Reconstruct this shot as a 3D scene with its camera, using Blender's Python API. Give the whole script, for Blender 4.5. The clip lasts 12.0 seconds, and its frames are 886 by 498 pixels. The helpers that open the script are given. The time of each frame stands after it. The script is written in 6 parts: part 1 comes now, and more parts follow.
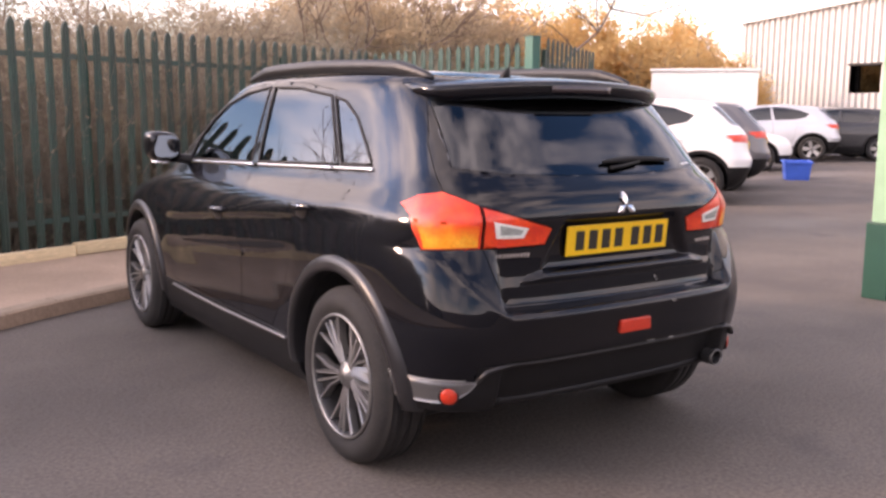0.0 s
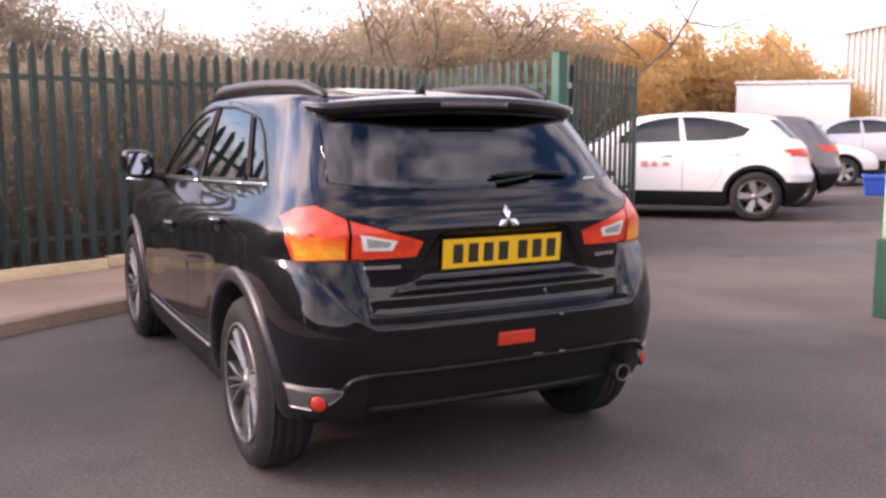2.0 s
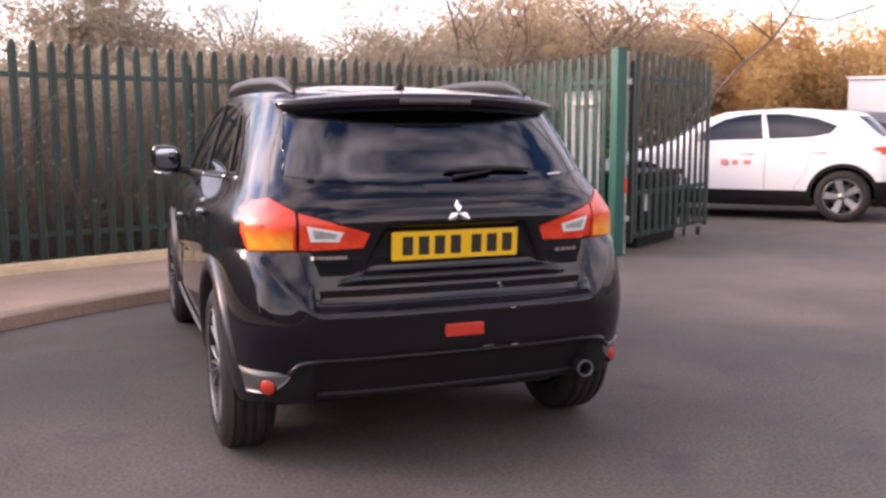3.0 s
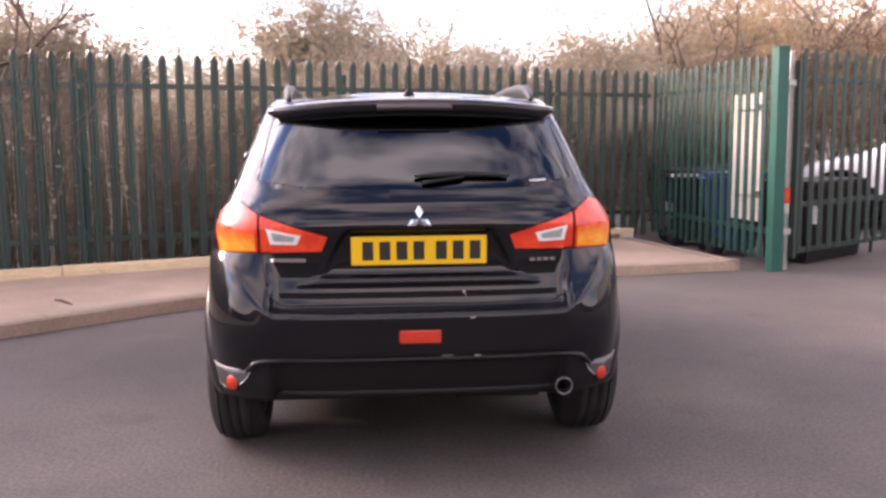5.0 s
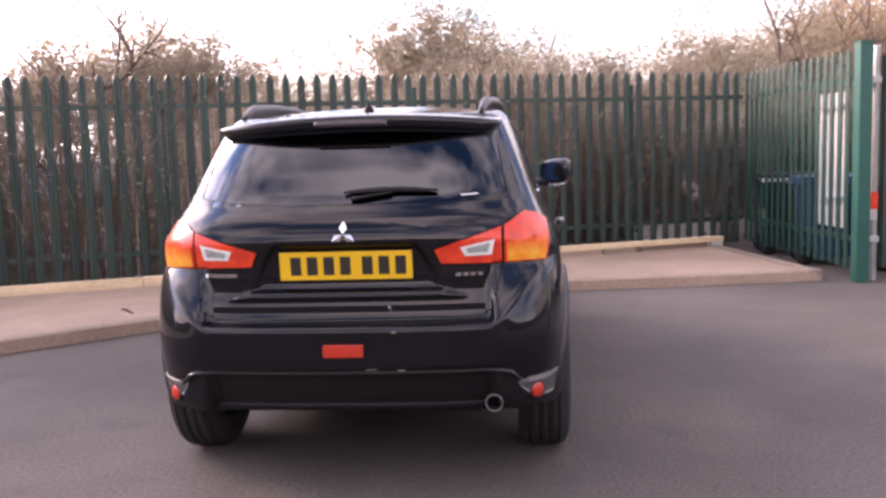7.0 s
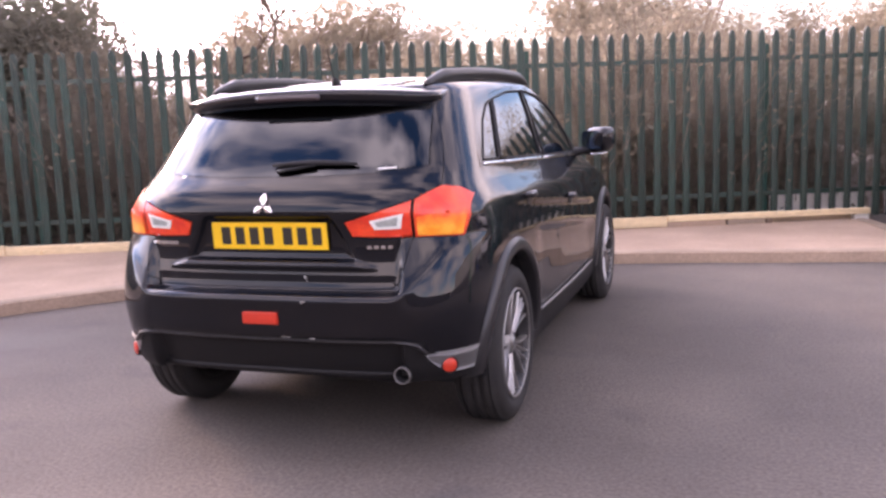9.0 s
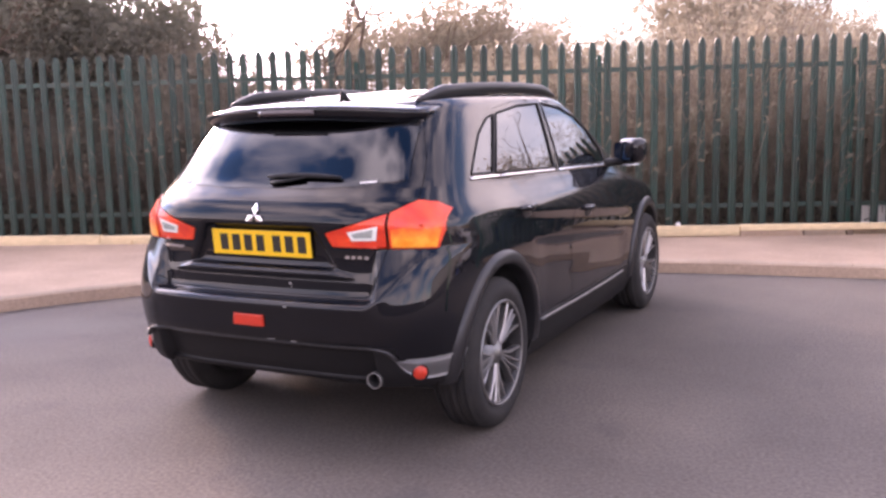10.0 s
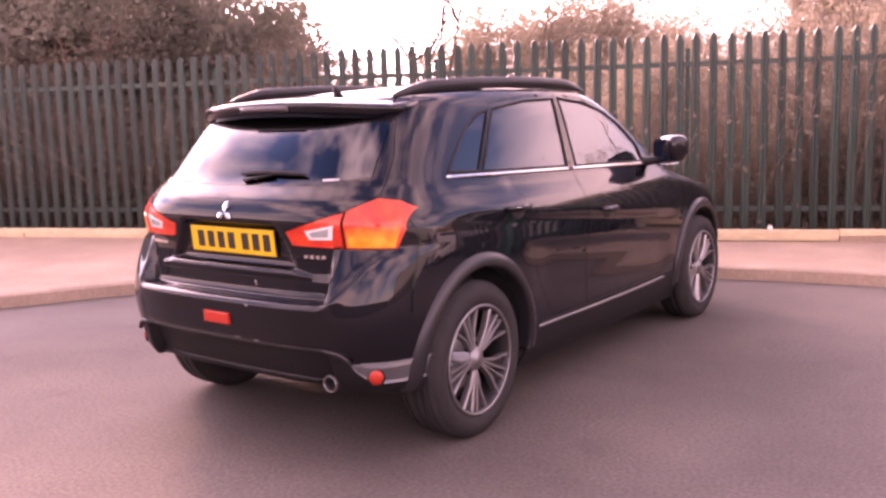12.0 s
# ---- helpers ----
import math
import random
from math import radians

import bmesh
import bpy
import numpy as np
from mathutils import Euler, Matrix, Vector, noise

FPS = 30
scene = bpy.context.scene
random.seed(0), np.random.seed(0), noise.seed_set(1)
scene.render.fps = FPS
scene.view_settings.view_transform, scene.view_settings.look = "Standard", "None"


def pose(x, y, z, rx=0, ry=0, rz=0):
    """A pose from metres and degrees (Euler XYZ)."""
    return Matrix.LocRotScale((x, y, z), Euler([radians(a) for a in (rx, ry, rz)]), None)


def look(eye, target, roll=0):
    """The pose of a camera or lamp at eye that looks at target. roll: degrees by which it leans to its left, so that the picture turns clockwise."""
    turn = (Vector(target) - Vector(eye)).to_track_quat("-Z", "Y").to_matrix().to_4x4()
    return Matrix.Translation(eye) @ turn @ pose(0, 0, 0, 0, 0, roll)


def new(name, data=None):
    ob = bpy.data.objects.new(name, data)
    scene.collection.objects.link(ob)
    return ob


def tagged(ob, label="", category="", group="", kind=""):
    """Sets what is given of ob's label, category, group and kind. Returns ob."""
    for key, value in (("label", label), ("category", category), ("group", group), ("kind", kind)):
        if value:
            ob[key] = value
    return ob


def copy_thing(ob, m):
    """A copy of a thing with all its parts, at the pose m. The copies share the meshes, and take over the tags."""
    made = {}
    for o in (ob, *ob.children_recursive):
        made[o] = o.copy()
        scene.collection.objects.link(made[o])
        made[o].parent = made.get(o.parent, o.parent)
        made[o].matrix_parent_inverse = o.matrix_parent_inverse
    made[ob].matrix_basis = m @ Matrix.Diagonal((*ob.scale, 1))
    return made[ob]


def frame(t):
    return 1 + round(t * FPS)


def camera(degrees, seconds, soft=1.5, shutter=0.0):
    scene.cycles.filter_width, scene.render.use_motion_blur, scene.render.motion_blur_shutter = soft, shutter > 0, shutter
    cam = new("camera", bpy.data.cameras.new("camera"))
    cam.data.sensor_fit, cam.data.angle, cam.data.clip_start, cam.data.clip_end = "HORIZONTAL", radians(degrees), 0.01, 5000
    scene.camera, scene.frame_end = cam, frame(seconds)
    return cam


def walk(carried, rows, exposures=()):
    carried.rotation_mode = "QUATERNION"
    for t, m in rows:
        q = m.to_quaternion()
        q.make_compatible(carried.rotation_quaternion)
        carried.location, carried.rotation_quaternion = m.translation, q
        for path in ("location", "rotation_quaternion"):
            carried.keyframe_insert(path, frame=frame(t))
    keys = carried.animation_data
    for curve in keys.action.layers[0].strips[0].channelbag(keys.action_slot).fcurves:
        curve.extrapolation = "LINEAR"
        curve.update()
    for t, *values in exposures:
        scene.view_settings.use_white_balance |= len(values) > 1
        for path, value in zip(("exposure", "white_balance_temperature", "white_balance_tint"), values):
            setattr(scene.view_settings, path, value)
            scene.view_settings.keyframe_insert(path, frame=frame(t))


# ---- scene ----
cam = camera(52.1, 12.0, soft=2.8, shutter=0.3)
PATH = [
    (0, (-2.441, -2.299, 1.346), (-1.332, -0.66, 1.054), 0.4),
    (0.5, (-2.383, -2.372, 1.345), (-1.282, -0.726, 1.061), -0.6),
    (1, (-2.24, -2.58, 1.352), (-1.207, -0.892, 1.06), -0.6),
    (1.5, (-2.047, -2.712, 1.338), (-1.056, -0.995, 1.076), -2.0),
    (2, (-1.776, -2.793, 1.344), (-0.862, -1.032, 1.088), -0.2),
    (2.5, (-1.517, -3.001, 1.342), (-0.725, -1.181, 1.097), -0.5),
    (3, (-1.248, -3.12, 1.334), (-0.564, -1.259, 1.074), -0.2),
    (5, (-0.192, -3.31, 1.322), (-0.029, -1.332, 1.08), -0.4),
    (5.5, (-0.048, -3.271, 1.339), (0.028, -1.287, 1.101), -0.6),
    (6, (0.164, -3.373, 1.338), (0.165, -1.385, 1.115), -1.6),
    (6.5, (0.417, -3.428, 1.341), (0.372, -1.442, 1.103), -1.5),
    (7, (0.675, -3.306, 1.336), (0.505, -1.325, 1.116), -1.8),
    (9, (1.837, -3.079, 1.351), (1.197, -1.207, 1.061), -2.1),
    (9.5, (2.169, -3.037, 1.379), (1.37, -1.222, 1.121), -2.9),
    (10, (2.434, -2.972, 1.431), (1.547, -1.205, 1.135), -1.4),
    (10.5, (2.579, -2.763, 1.427), (1.607, -1.041, 1.123), -1.2),
    (11, (2.771, -2.677, 1.43), (1.679, -1.027, 1.139), -1.9),
    (11.5, (2.955, -2.569, 1.413), (1.82, -0.948, 1.127), -1.6),
    (12, (2.991, -2.452, 1.402), (1.828, -0.851, 1.11), -1.6),
]
walk(cam, [(t, look(eye, target, roll)) for t, eye, target, roll in PATH], exposures=[(0, 1.05, 8600, 36), (3, 0.96, 8300, 38), (5, 1.25, 8350, 40), (7, 1.20, 8000, 41), (9.5, 1.60, 7900, 43), (10.6, 1.56, 7900, 47), (11.0, 2.05, 9400, 70), (11.5, 1.82, 9600, 77), (12, 1.72, 9600, 80)])

# world: hazy winter sky with broken cloud
SUN_TO = Vector((-0.88, 0.46, 0.38)).normalized()
world = bpy.data.worlds.new("sky")
scene.world = world
world.use_nodes = True
wn, wl = world.node_tree.nodes, world.node_tree.links
wn.clear()
w_out = wn.new("ShaderNodeOutputWorld")
w_bg = wn.new("ShaderNodeBackground")
w_sky = wn.new("ShaderNodeTexSky")
w_sky.sky_type = "NISHITA"
w_sky.sun_disc = False
w_sky.sun_elevation = math.asin(SUN_TO.z)
w_sky.sun_rotation = math.atan2(SUN_TO.x, SUN_TO.y)
w_sky.dust_density = 0.3
w_sky.ozone_density = 2.0
w_co = wn.new("ShaderNodeTexCoord")
w_map = wn.new("ShaderNodeMapping")
w_map.inputs["Location"].default_value = (2.89, 4.16, 3.17)
w_map.inputs["Scale"].default_value = (1.0, 1.0, 1.7)
w_noise = wn.new("ShaderNodeTexNoise")
w_noise.inputs["Scale"].default_value = 3.0
w_noise.inputs["Detail"].default_value = 5.0
w_noise.inputs["Roughness"].default_value = 0.5
w_ramp = wn.new("ShaderNodeValToRGB")
w_ramp.color_ramp.elements[0].position = 0.42
w_ramp.color_ramp.elements[1].position = 0.66
w_mix = wn.new("ShaderNodeMix")
w_mix.data_type = "RGBA"
w_mix.inputs["B"].default_value = (8.6, 9.3, 10.2, 1)
wl.new(w_co.outputs["Generated"], w_map.inputs["Vector"])
wl.new(w_map.outputs["Vector"], w_noise.inputs["Vector"])
# haze and cloud thicken towards the horizon
w_sep = wn.new("ShaderNodeSeparateXYZ")
w_low = wn.new("ShaderNodeMapRange")
w_low.inputs["From Min"].default_value, w_low.inputs["From Max"].default_value = 0.03, 0.20
w_low.inputs["To Min"].default_value, w_low.inputs["To Max"].default_value = 0.14, -0.03
w_add = wn.new("ShaderNodeMath")
wl.new(w_co.outputs["Generated"], w_sep.inputs["Vector"])
wl.new(w_sep.outputs["Z"], w_low.inputs["Value"])
wl.new(w_noise.outputs["Fac"], w_add.inputs[0])
w_high = wn.new("ShaderNodeMapRange")
w_high.inputs["From Min"].default_value, w_high.inputs["From Max"].default_value = 0.35, 0.8
w_high.inputs["To Min"].default_value, w_high.inputs["To Max"].default_value = 0.0, -0.03
wl.new(w_sep.outputs["Z"], w_high.inputs["Value"])
w_bias = wn.new("ShaderNodeMath")
wl.new(w_low.outputs["Result"], w_bias.inputs[0])
wl.new(w_high.outputs["Result"], w_bias.inputs[1])
wl.new(w_bias.outputs["Value"], w_add.inputs[1])
# haze gathers towards the sun
w_dot = wn.new("ShaderNodeVectorMath")
w_dot.operation = "DOT_PRODUCT"
w_dot.inputs[1].default_value = tuple(SUN_TO)
wl.new(w_co.outputs["Generated"], w_dot.inputs[0])
w_near = wn.new("ShaderNodeMapRange")
w_near.inputs["From Min"].default_value, w_near.inputs["From Max"].default_value = 0.0, 1.0
w_near.inputs["To Min"].default_value, w_near.inputs["To Max"].default_value = 0.055, 0.09
w_gather = wn.new("ShaderNodeMath")
wl.new(w_add.outputs["Value"], w_gather.inputs[0])
wl.new(w_dot.outputs["Value"], w_near.inputs["Value"])
wl.new(w_near.outputs["Result"], w_gather.inputs[1])
wl.new(w_gather.outputs["Value"], w_ramp.inputs["Fac"])
wl.new(w_ramp.outputs["Color"], w_mix.inputs["Factor"])
w_hue = wn.new("ShaderNodeHueSaturation")
w_hue.inputs["Saturation"].default_value = 1.25
w_hue.inputs["Value"].default_value = 1.15
wl.new(w_sky.outputs["Color"], w_hue.inputs["Color"])
wl.new(w_hue.outputs["Color"], w_mix.inputs["A"])
# the haze glows round the sun
w_glow = wn.new("ShaderNodeMapRange")
w_glow.interpolation_type = "SMOOTHSTEP"
w_glow.inputs["From Min"].default_value, w_glow.inputs["From Max"].default_value = 0.68, 1.0
w_glow.inputs["To Min"].default_value, w_glow.inputs["To Max"].default_value = 1.0, 3.6
wl.new(w_dot.outputs["Value"], w_glow.inputs["Value"])
w_lit = wn.new("ShaderNodeVectorMath")
w_lit.operation = "SCALE"
wl.new(w_mix.outputs["Result"], w_lit.inputs[0])
wl.new(w_glow.outputs["Result"], w_lit.inputs["Scale"])
wl.new(w_lit.outputs["Vector"], w_bg.inputs["Color"])
w_bg.inputs["Strength"].default_value = 0.15
wl.new(w_bg.outputs["Background"], w_out.inputs["Surface"])

sun = new("sun", bpy.data.lights.new("sun", "SUN"))
sun.data.energy = 2.1
sun.data.angle = radians(9.0)
sun.data.color = (1.0, 0.86, 0.70)
sun.matrix_world = look(SUN_TO * 60, (0, 0, 0))


# ---- materials ----
def mat(name, base, rough=0.6, metal=0.0, coat=0.0, vary=0.0, scale=6.0, grain=0.0, grain_scale=120.0, bump=0.0, rough_vary=0.0, spec=0.5,
        tint=None, random_value=0.0, stretch=(1, 1, 1), coat_tint=(1, 1, 1)):
    """A surface: colour varied at a coarse and a fine scale, with relief."""
    m = bpy.data.materials.new(name)
    m.use_nodes = True
    n, l = m.node_tree.nodes, m.node_tree.links
    b = n["Principled BSDF"]
    b.inputs["Base Color"].default_value = (*base, 1)
    b.inputs["Roughness"].default_value = rough
    b.inputs["Metallic"].default_value = metal
    b.inputs["Coat Weight"].default_value = coat
    b.inputs["Coat Roughness"].default_value = 0.03
    b.inputs["Coat Tint"].default_value = (*coat_tint, 1)
    b.inputs["Specular IOR Level"].default_value = spec
    if not (vary or grain or bump or random_value):
        return m
    co = n.new("ShaderNodeTexCoord")
    mp = n.new("ShaderNodeMapping")
    mp.inputs["Scale"].default_value = stretch
    l.new(co.outputs["Object"], mp.inputs["Vector"])

    def noise_node(s, detail):
        k = n.new("ShaderNodeTexNoise")
        k.inputs["Scale"].default_value = s
        k.inputs["Detail"].default_value = detail
        k.inputs["Roughness"].default_value = 0.6
        l.new(mp.outputs["Vector"], k.inputs["Vector"])
        return k

    coarse, fine = noise_node(scale, 5), noise_node(grain_scale, 3)
    dark = tint or tuple(c * 0.55 for c in base)
    ramp = n.new("ShaderNodeMapRange")
    ramp.inputs["From Min"].default_value, ramp.inputs["From Max"].default_value = 0.38, 0.66
    ramp.inputs["To Min"].default_value, ramp.inputs["To Max"].default_value = vary, 0.0
    l.new(coarse.outputs["Fac"], ramp.inputs["Value"])
    mix = n.new("ShaderNodeMix")
    mix.data_type = "RGBA"
    mix.inputs["A"].default_value, mix.inputs["B"].default_value = (*base, 1), (*dark, 1)
    l.new(ramp.outputs["Result"], mix.inputs["Factor"])
    g = n.new("ShaderNodeMapRange")
    g.inputs["From Min"].default_value, g.inputs["From Max"].default_value = 0.3, 0.7
    g.inputs["To Min"].default_value, g.inputs["To Max"].default_value = 1 - grain, 1 + grain
    l.new(fine.outputs["Fac"], g.inputs["Value"])
    value = g.outputs["Result"]
    if random_value:
        info = n.new("ShaderNodeObjectInfo")
        rv = n.new("ShaderNodeMapRange")
        rv.inputs["To Min"].default_value, rv.inputs["To Max"].default_value = 1 - random_value, 1 + random_value
        l.new(info.outputs["Random"], rv.inputs["Value"])
        mul = n.new("ShaderNodeMath")
        mul.operation = "MULTIPLY"
        l.new(value, mul.inputs[0])
        l.new(rv.outputs["Result"], mul.inputs[1])
        value = mul.outputs["Value"]
    hsv = n.new("ShaderNodeHueSaturation")
    l.new(mix.outputs["Result"], hsv.inputs["Color"])
    l.new(value, hsv.inputs["Value"])
    l.new(hsv.outputs["Color"], b.inputs["Base Color"])
    if rough_vary:
        r = n.new("ShaderNodeMapRange")
        r.inputs["To Min"].default_value, r.inputs["To Max"].default_value = rough - rough_vary, rough + rough_vary
        l.new(coarse.outputs["Fac"], r.inputs["Value"])
        l.new(r.outputs["Result"], b.inputs["Roughness"])
    if bump:
        k = n.new("ShaderNodeBump")
        k.inputs["Strength"].default_value = min(1.0, bump)
        k.inputs["Distance"].default_value = 0.01
        l.new(fine.outputs["Fac"], k.inputs["Height"])
        l.new(k.outputs["Normal"], b.inputs["Normal"])
    return m


def tinted_glass(name, tint):
    """A thin tinted pane: clear by its tint, glossy by Fresnel."""
    m = bpy.data.materials.new(name)
    m.use_nodes = True
    n, l = m.node_tree.nodes, m.node_tree.links
    n.remove(n["Principled BSDF"])
    t, g, f, x = (n.new("ShaderNodeBsdfTransparent"), n.new("ShaderNodeBsdfGlossy"), n.new("ShaderNodeFresnel"), n.new("ShaderNodeMixShader"))
    t.inputs["Color"].default_value = (*tint, 1)
    g.inputs["Color"].default_value = (0.86, 0.93, 1, 1)
    g.inputs["Roughness"].default_value = 0.015
    f.inputs["IOR"].default_value = 1.68
    l.new(f.outputs["Fac"], x.inputs["Fac"])
    l.new(t.outputs["BSDF"], x.inputs[1])
    l.new(g.outputs["BSDF"], x.inputs[2])
    l.new(x.outputs["Shader"], n["Material Output"].inputs["Surface"])
    return m


def two_tone_lens():
    """A moulded lens, amber low down and running into red above, with small reflector cells."""
    m = mat("amber_lens", (0.96, 0.27, 0.012), 0.3, coat=0.3, vary=0.8, scale=16, grain=0.14, grain_scale=150, tint=(0.96, 0.46, 0.06))
    n, l = m.node_tree.nodes, m.node_tree.links
    b = n["Principled BSDF"]
    old = b.inputs["Base Color"].links[0].from_socket
    co = next(k for k in n if k.bl_idname == "ShaderNodeTexCoord")
    sep, wob, height, blend, mix = (n.new("ShaderNodeSeparateXYZ"), n.new("ShaderNodeTexNoise"), n.new("ShaderNodeMath"), n.new("ShaderNodeMapRange"), n.new("ShaderNodeMix"))
    wob.inputs["Scale"].default_value = 22.0
    l.new(co.outputs["Object"], sep.inputs["Vector"])
    l.new(co.outputs["Object"], wob.inputs["Vector"])
    height.operation = "MULTIPLY_ADD"
    height.inputs[1].default_value = 0.06
    l.new(wob.outputs["Fac"], height.inputs[0])
    l.new(sep.outputs["Z"], height.inputs[2])
    blend.inputs["From Min"].default_value, blend.inputs["From Max"].default_value = 0.955, 1.015
    l.new(height.outputs["Value"], blend.inputs["Value"])
    mix.data_type = "RGBA"
    mix.inputs["B"].default_value = (0.90, 0.075, 0.018, 1)
    l.new(blend.outputs["Result"], mix.inputs["Factor"])
    l.new(old, mix.inputs["A"])
    l.new(mix.outputs["Result"], b.inputs["Base Color"])
    return m


def asphalt():
    """Worn asphalt: fine stone grain, broad worn and dusty patches, a few tyre-polished and oily stains."""
    m = mat("asphalt", (0.132, 0.112, 0.098), 0.85, vary=0.85, scale=0.7, grain=0.32, grain_scale=55, bump=0.5, rough_vary=0.12, tint=(0.079, 0.068, 0.061), spec=0.3)
    n, l = m.node_tree.nodes, m.node_tree.links
    b = n["Principled BSDF"]
    old = b.inputs["Base Color"].links[0].from_socket
    co = next(k for k in n if k.bl_idname == "ShaderNodeTexCoord")
    dust = n.new("ShaderNodeTexNoise")
    dust.inputs["Scale"].default_value = 0.16
    dust.inputs["Detail"].default_value = 6.0
    dust.inputs["Distortion"].default_value = 1.2
    l.new(co.outputs["Object"], dust.inputs["Vector"])
    r = n.new("ShaderNodeMapRange")
    r.inputs["From Min"].default_value, r.inputs["From Max"].default_value = 0.50, 0.68
    r.inputs["To Max"].default_value = 0.55
    l.new(dust.outputs["Fac"], r.inputs["Value"])
    mix = n.new("ShaderNodeMix")
    mix.data_type = "RGBA"
    mix.inputs["B"].default_value = (0.19, 0.175, 0.16, 1)
    l.new(r.outputs["Result"], mix.inputs["Factor"])
    l.new(old, mix.inputs["A"])
    stain = n.new("ShaderNodeTexNoise")
    stain.inputs["Scale"].default_value = 1.7
    stain.inputs["Detail"].default_value = 4.0
    l.new(co.outputs["Object"], stain.inputs["Vector"])
    r2 = n.new("ShaderNodeMapRange")
    r2.inputs["From Min"].default_value, r2.inputs["From Max"].default_value = 0.62, 0.74
    r2.inputs["To Max"].default_value = 0.5
    l.new(stain.outputs["Fac"], r2.inputs["Value"])
    mix2 = n.new("ShaderNodeMix")
    mix2.data_type = "RGBA"
    mix2.inputs["B"].default_value = (0.055, 0.052, 0.054, 1)
    l.new(r2.outputs["Result"], mix2.inputs["Factor"])
    l.new(mix.outputs["Result"], mix2.inputs["A"])
    # paler stretch in front of the gateway
    dot = n.new("ShaderNodeVectorMath")
    dot.operation = "DOT_PRODUCT"
    dot.inputs[1].default_value = (0.29, 0.957, 0)
    l.new(co.outputs["Object"], dot.inputs[0])
    wob = n.new("ShaderNodeMath")
    wob.operation = "MULTIPLY_ADD"
    wob.inputs[1].default_value = 1.4
    l.new(stain.outputs["Fac"], wob.inputs[0])
    l.new(dot.outputs["Value"], wob.inputs[2])
    sep = n.new("ShaderNodeSeparateXYZ")
    l.new(co.outputs["Object"], sep.inputs["Vector"])
    factor = None
    for source, lo, hi in ((wob.outputs["Value"], 4.4, 5.0), (wob.outputs["Value"], 8.9, 7.4), (sep.outputs["X"], 0.2, 1.8)):
        k = n.new("ShaderNodeMapRange")
        k.interpolation_type = "SMOOTHSTEP"
        k.inputs["From Min"].default_value, k.inputs["From Max"].default_value = min(lo, hi), max(lo, hi)
        k.inputs["To Min"].default_value, k.inputs["To Max"].default_value = (0, 1) if lo < hi else (1, 0)
        l.new(source, k.inputs["Value"])
        if factor is None:
            factor = k.outputs["Result"]
        else:
            mul = n.new("ShaderNodeMath")
            mul.operation = "MULTIPLY"
            l.new(factor, mul.inputs[0])
            l.new(k.outputs["Result"], mul.inputs[1])
            factor = mul.outputs["Value"]
    half = n.new("ShaderNodeMath")
    half.operation = "MULTIPLY"
    half.inputs[1].default_value = 0.12
    l.new(factor, half.inputs[0])
    mix3 = n.new("ShaderNodeMix")
    mix3.data_type = "RGBA"
    mix3.inputs["B"].default_value = (0.24, 0.215, 0.18, 1)
    l.new(half.outputs["Value"], mix3.inputs["Factor"])
    l.new(mix2.outputs["Result"], mix3.inputs["A"])
    l.new(mix3.outputs["Result"], b.inputs["Base Color"])
    return m


def leaf(name, base, tint, passed=0.45):
    """A thin leaf that lets light through."""
    m = mat(name, base, 0.85, vary=0.6, scale=0.9, grain=0.10, grain_scale=12, tint=tint, random_value=0.22)
    n, l = m.node_tree.nodes, m.node_tree.links
    b = n["Principled BSDF"]
    t, x = n.new("ShaderNodeBsdfTranslucent"), n.new("ShaderNodeMixShader")
    x.inputs["Fac"].default_value = passed
    l.new(b.inputs["Base Color"].links[0].from_socket, t.inputs["Color"])
    l.new(b.outputs["BSDF"], x.inputs[1])
    l.new(t.outputs["BSDF"], x.inputs[2])
    l.new(x.outputs["Shader"], n["Material Output"].inputs["Surface"])
    return m


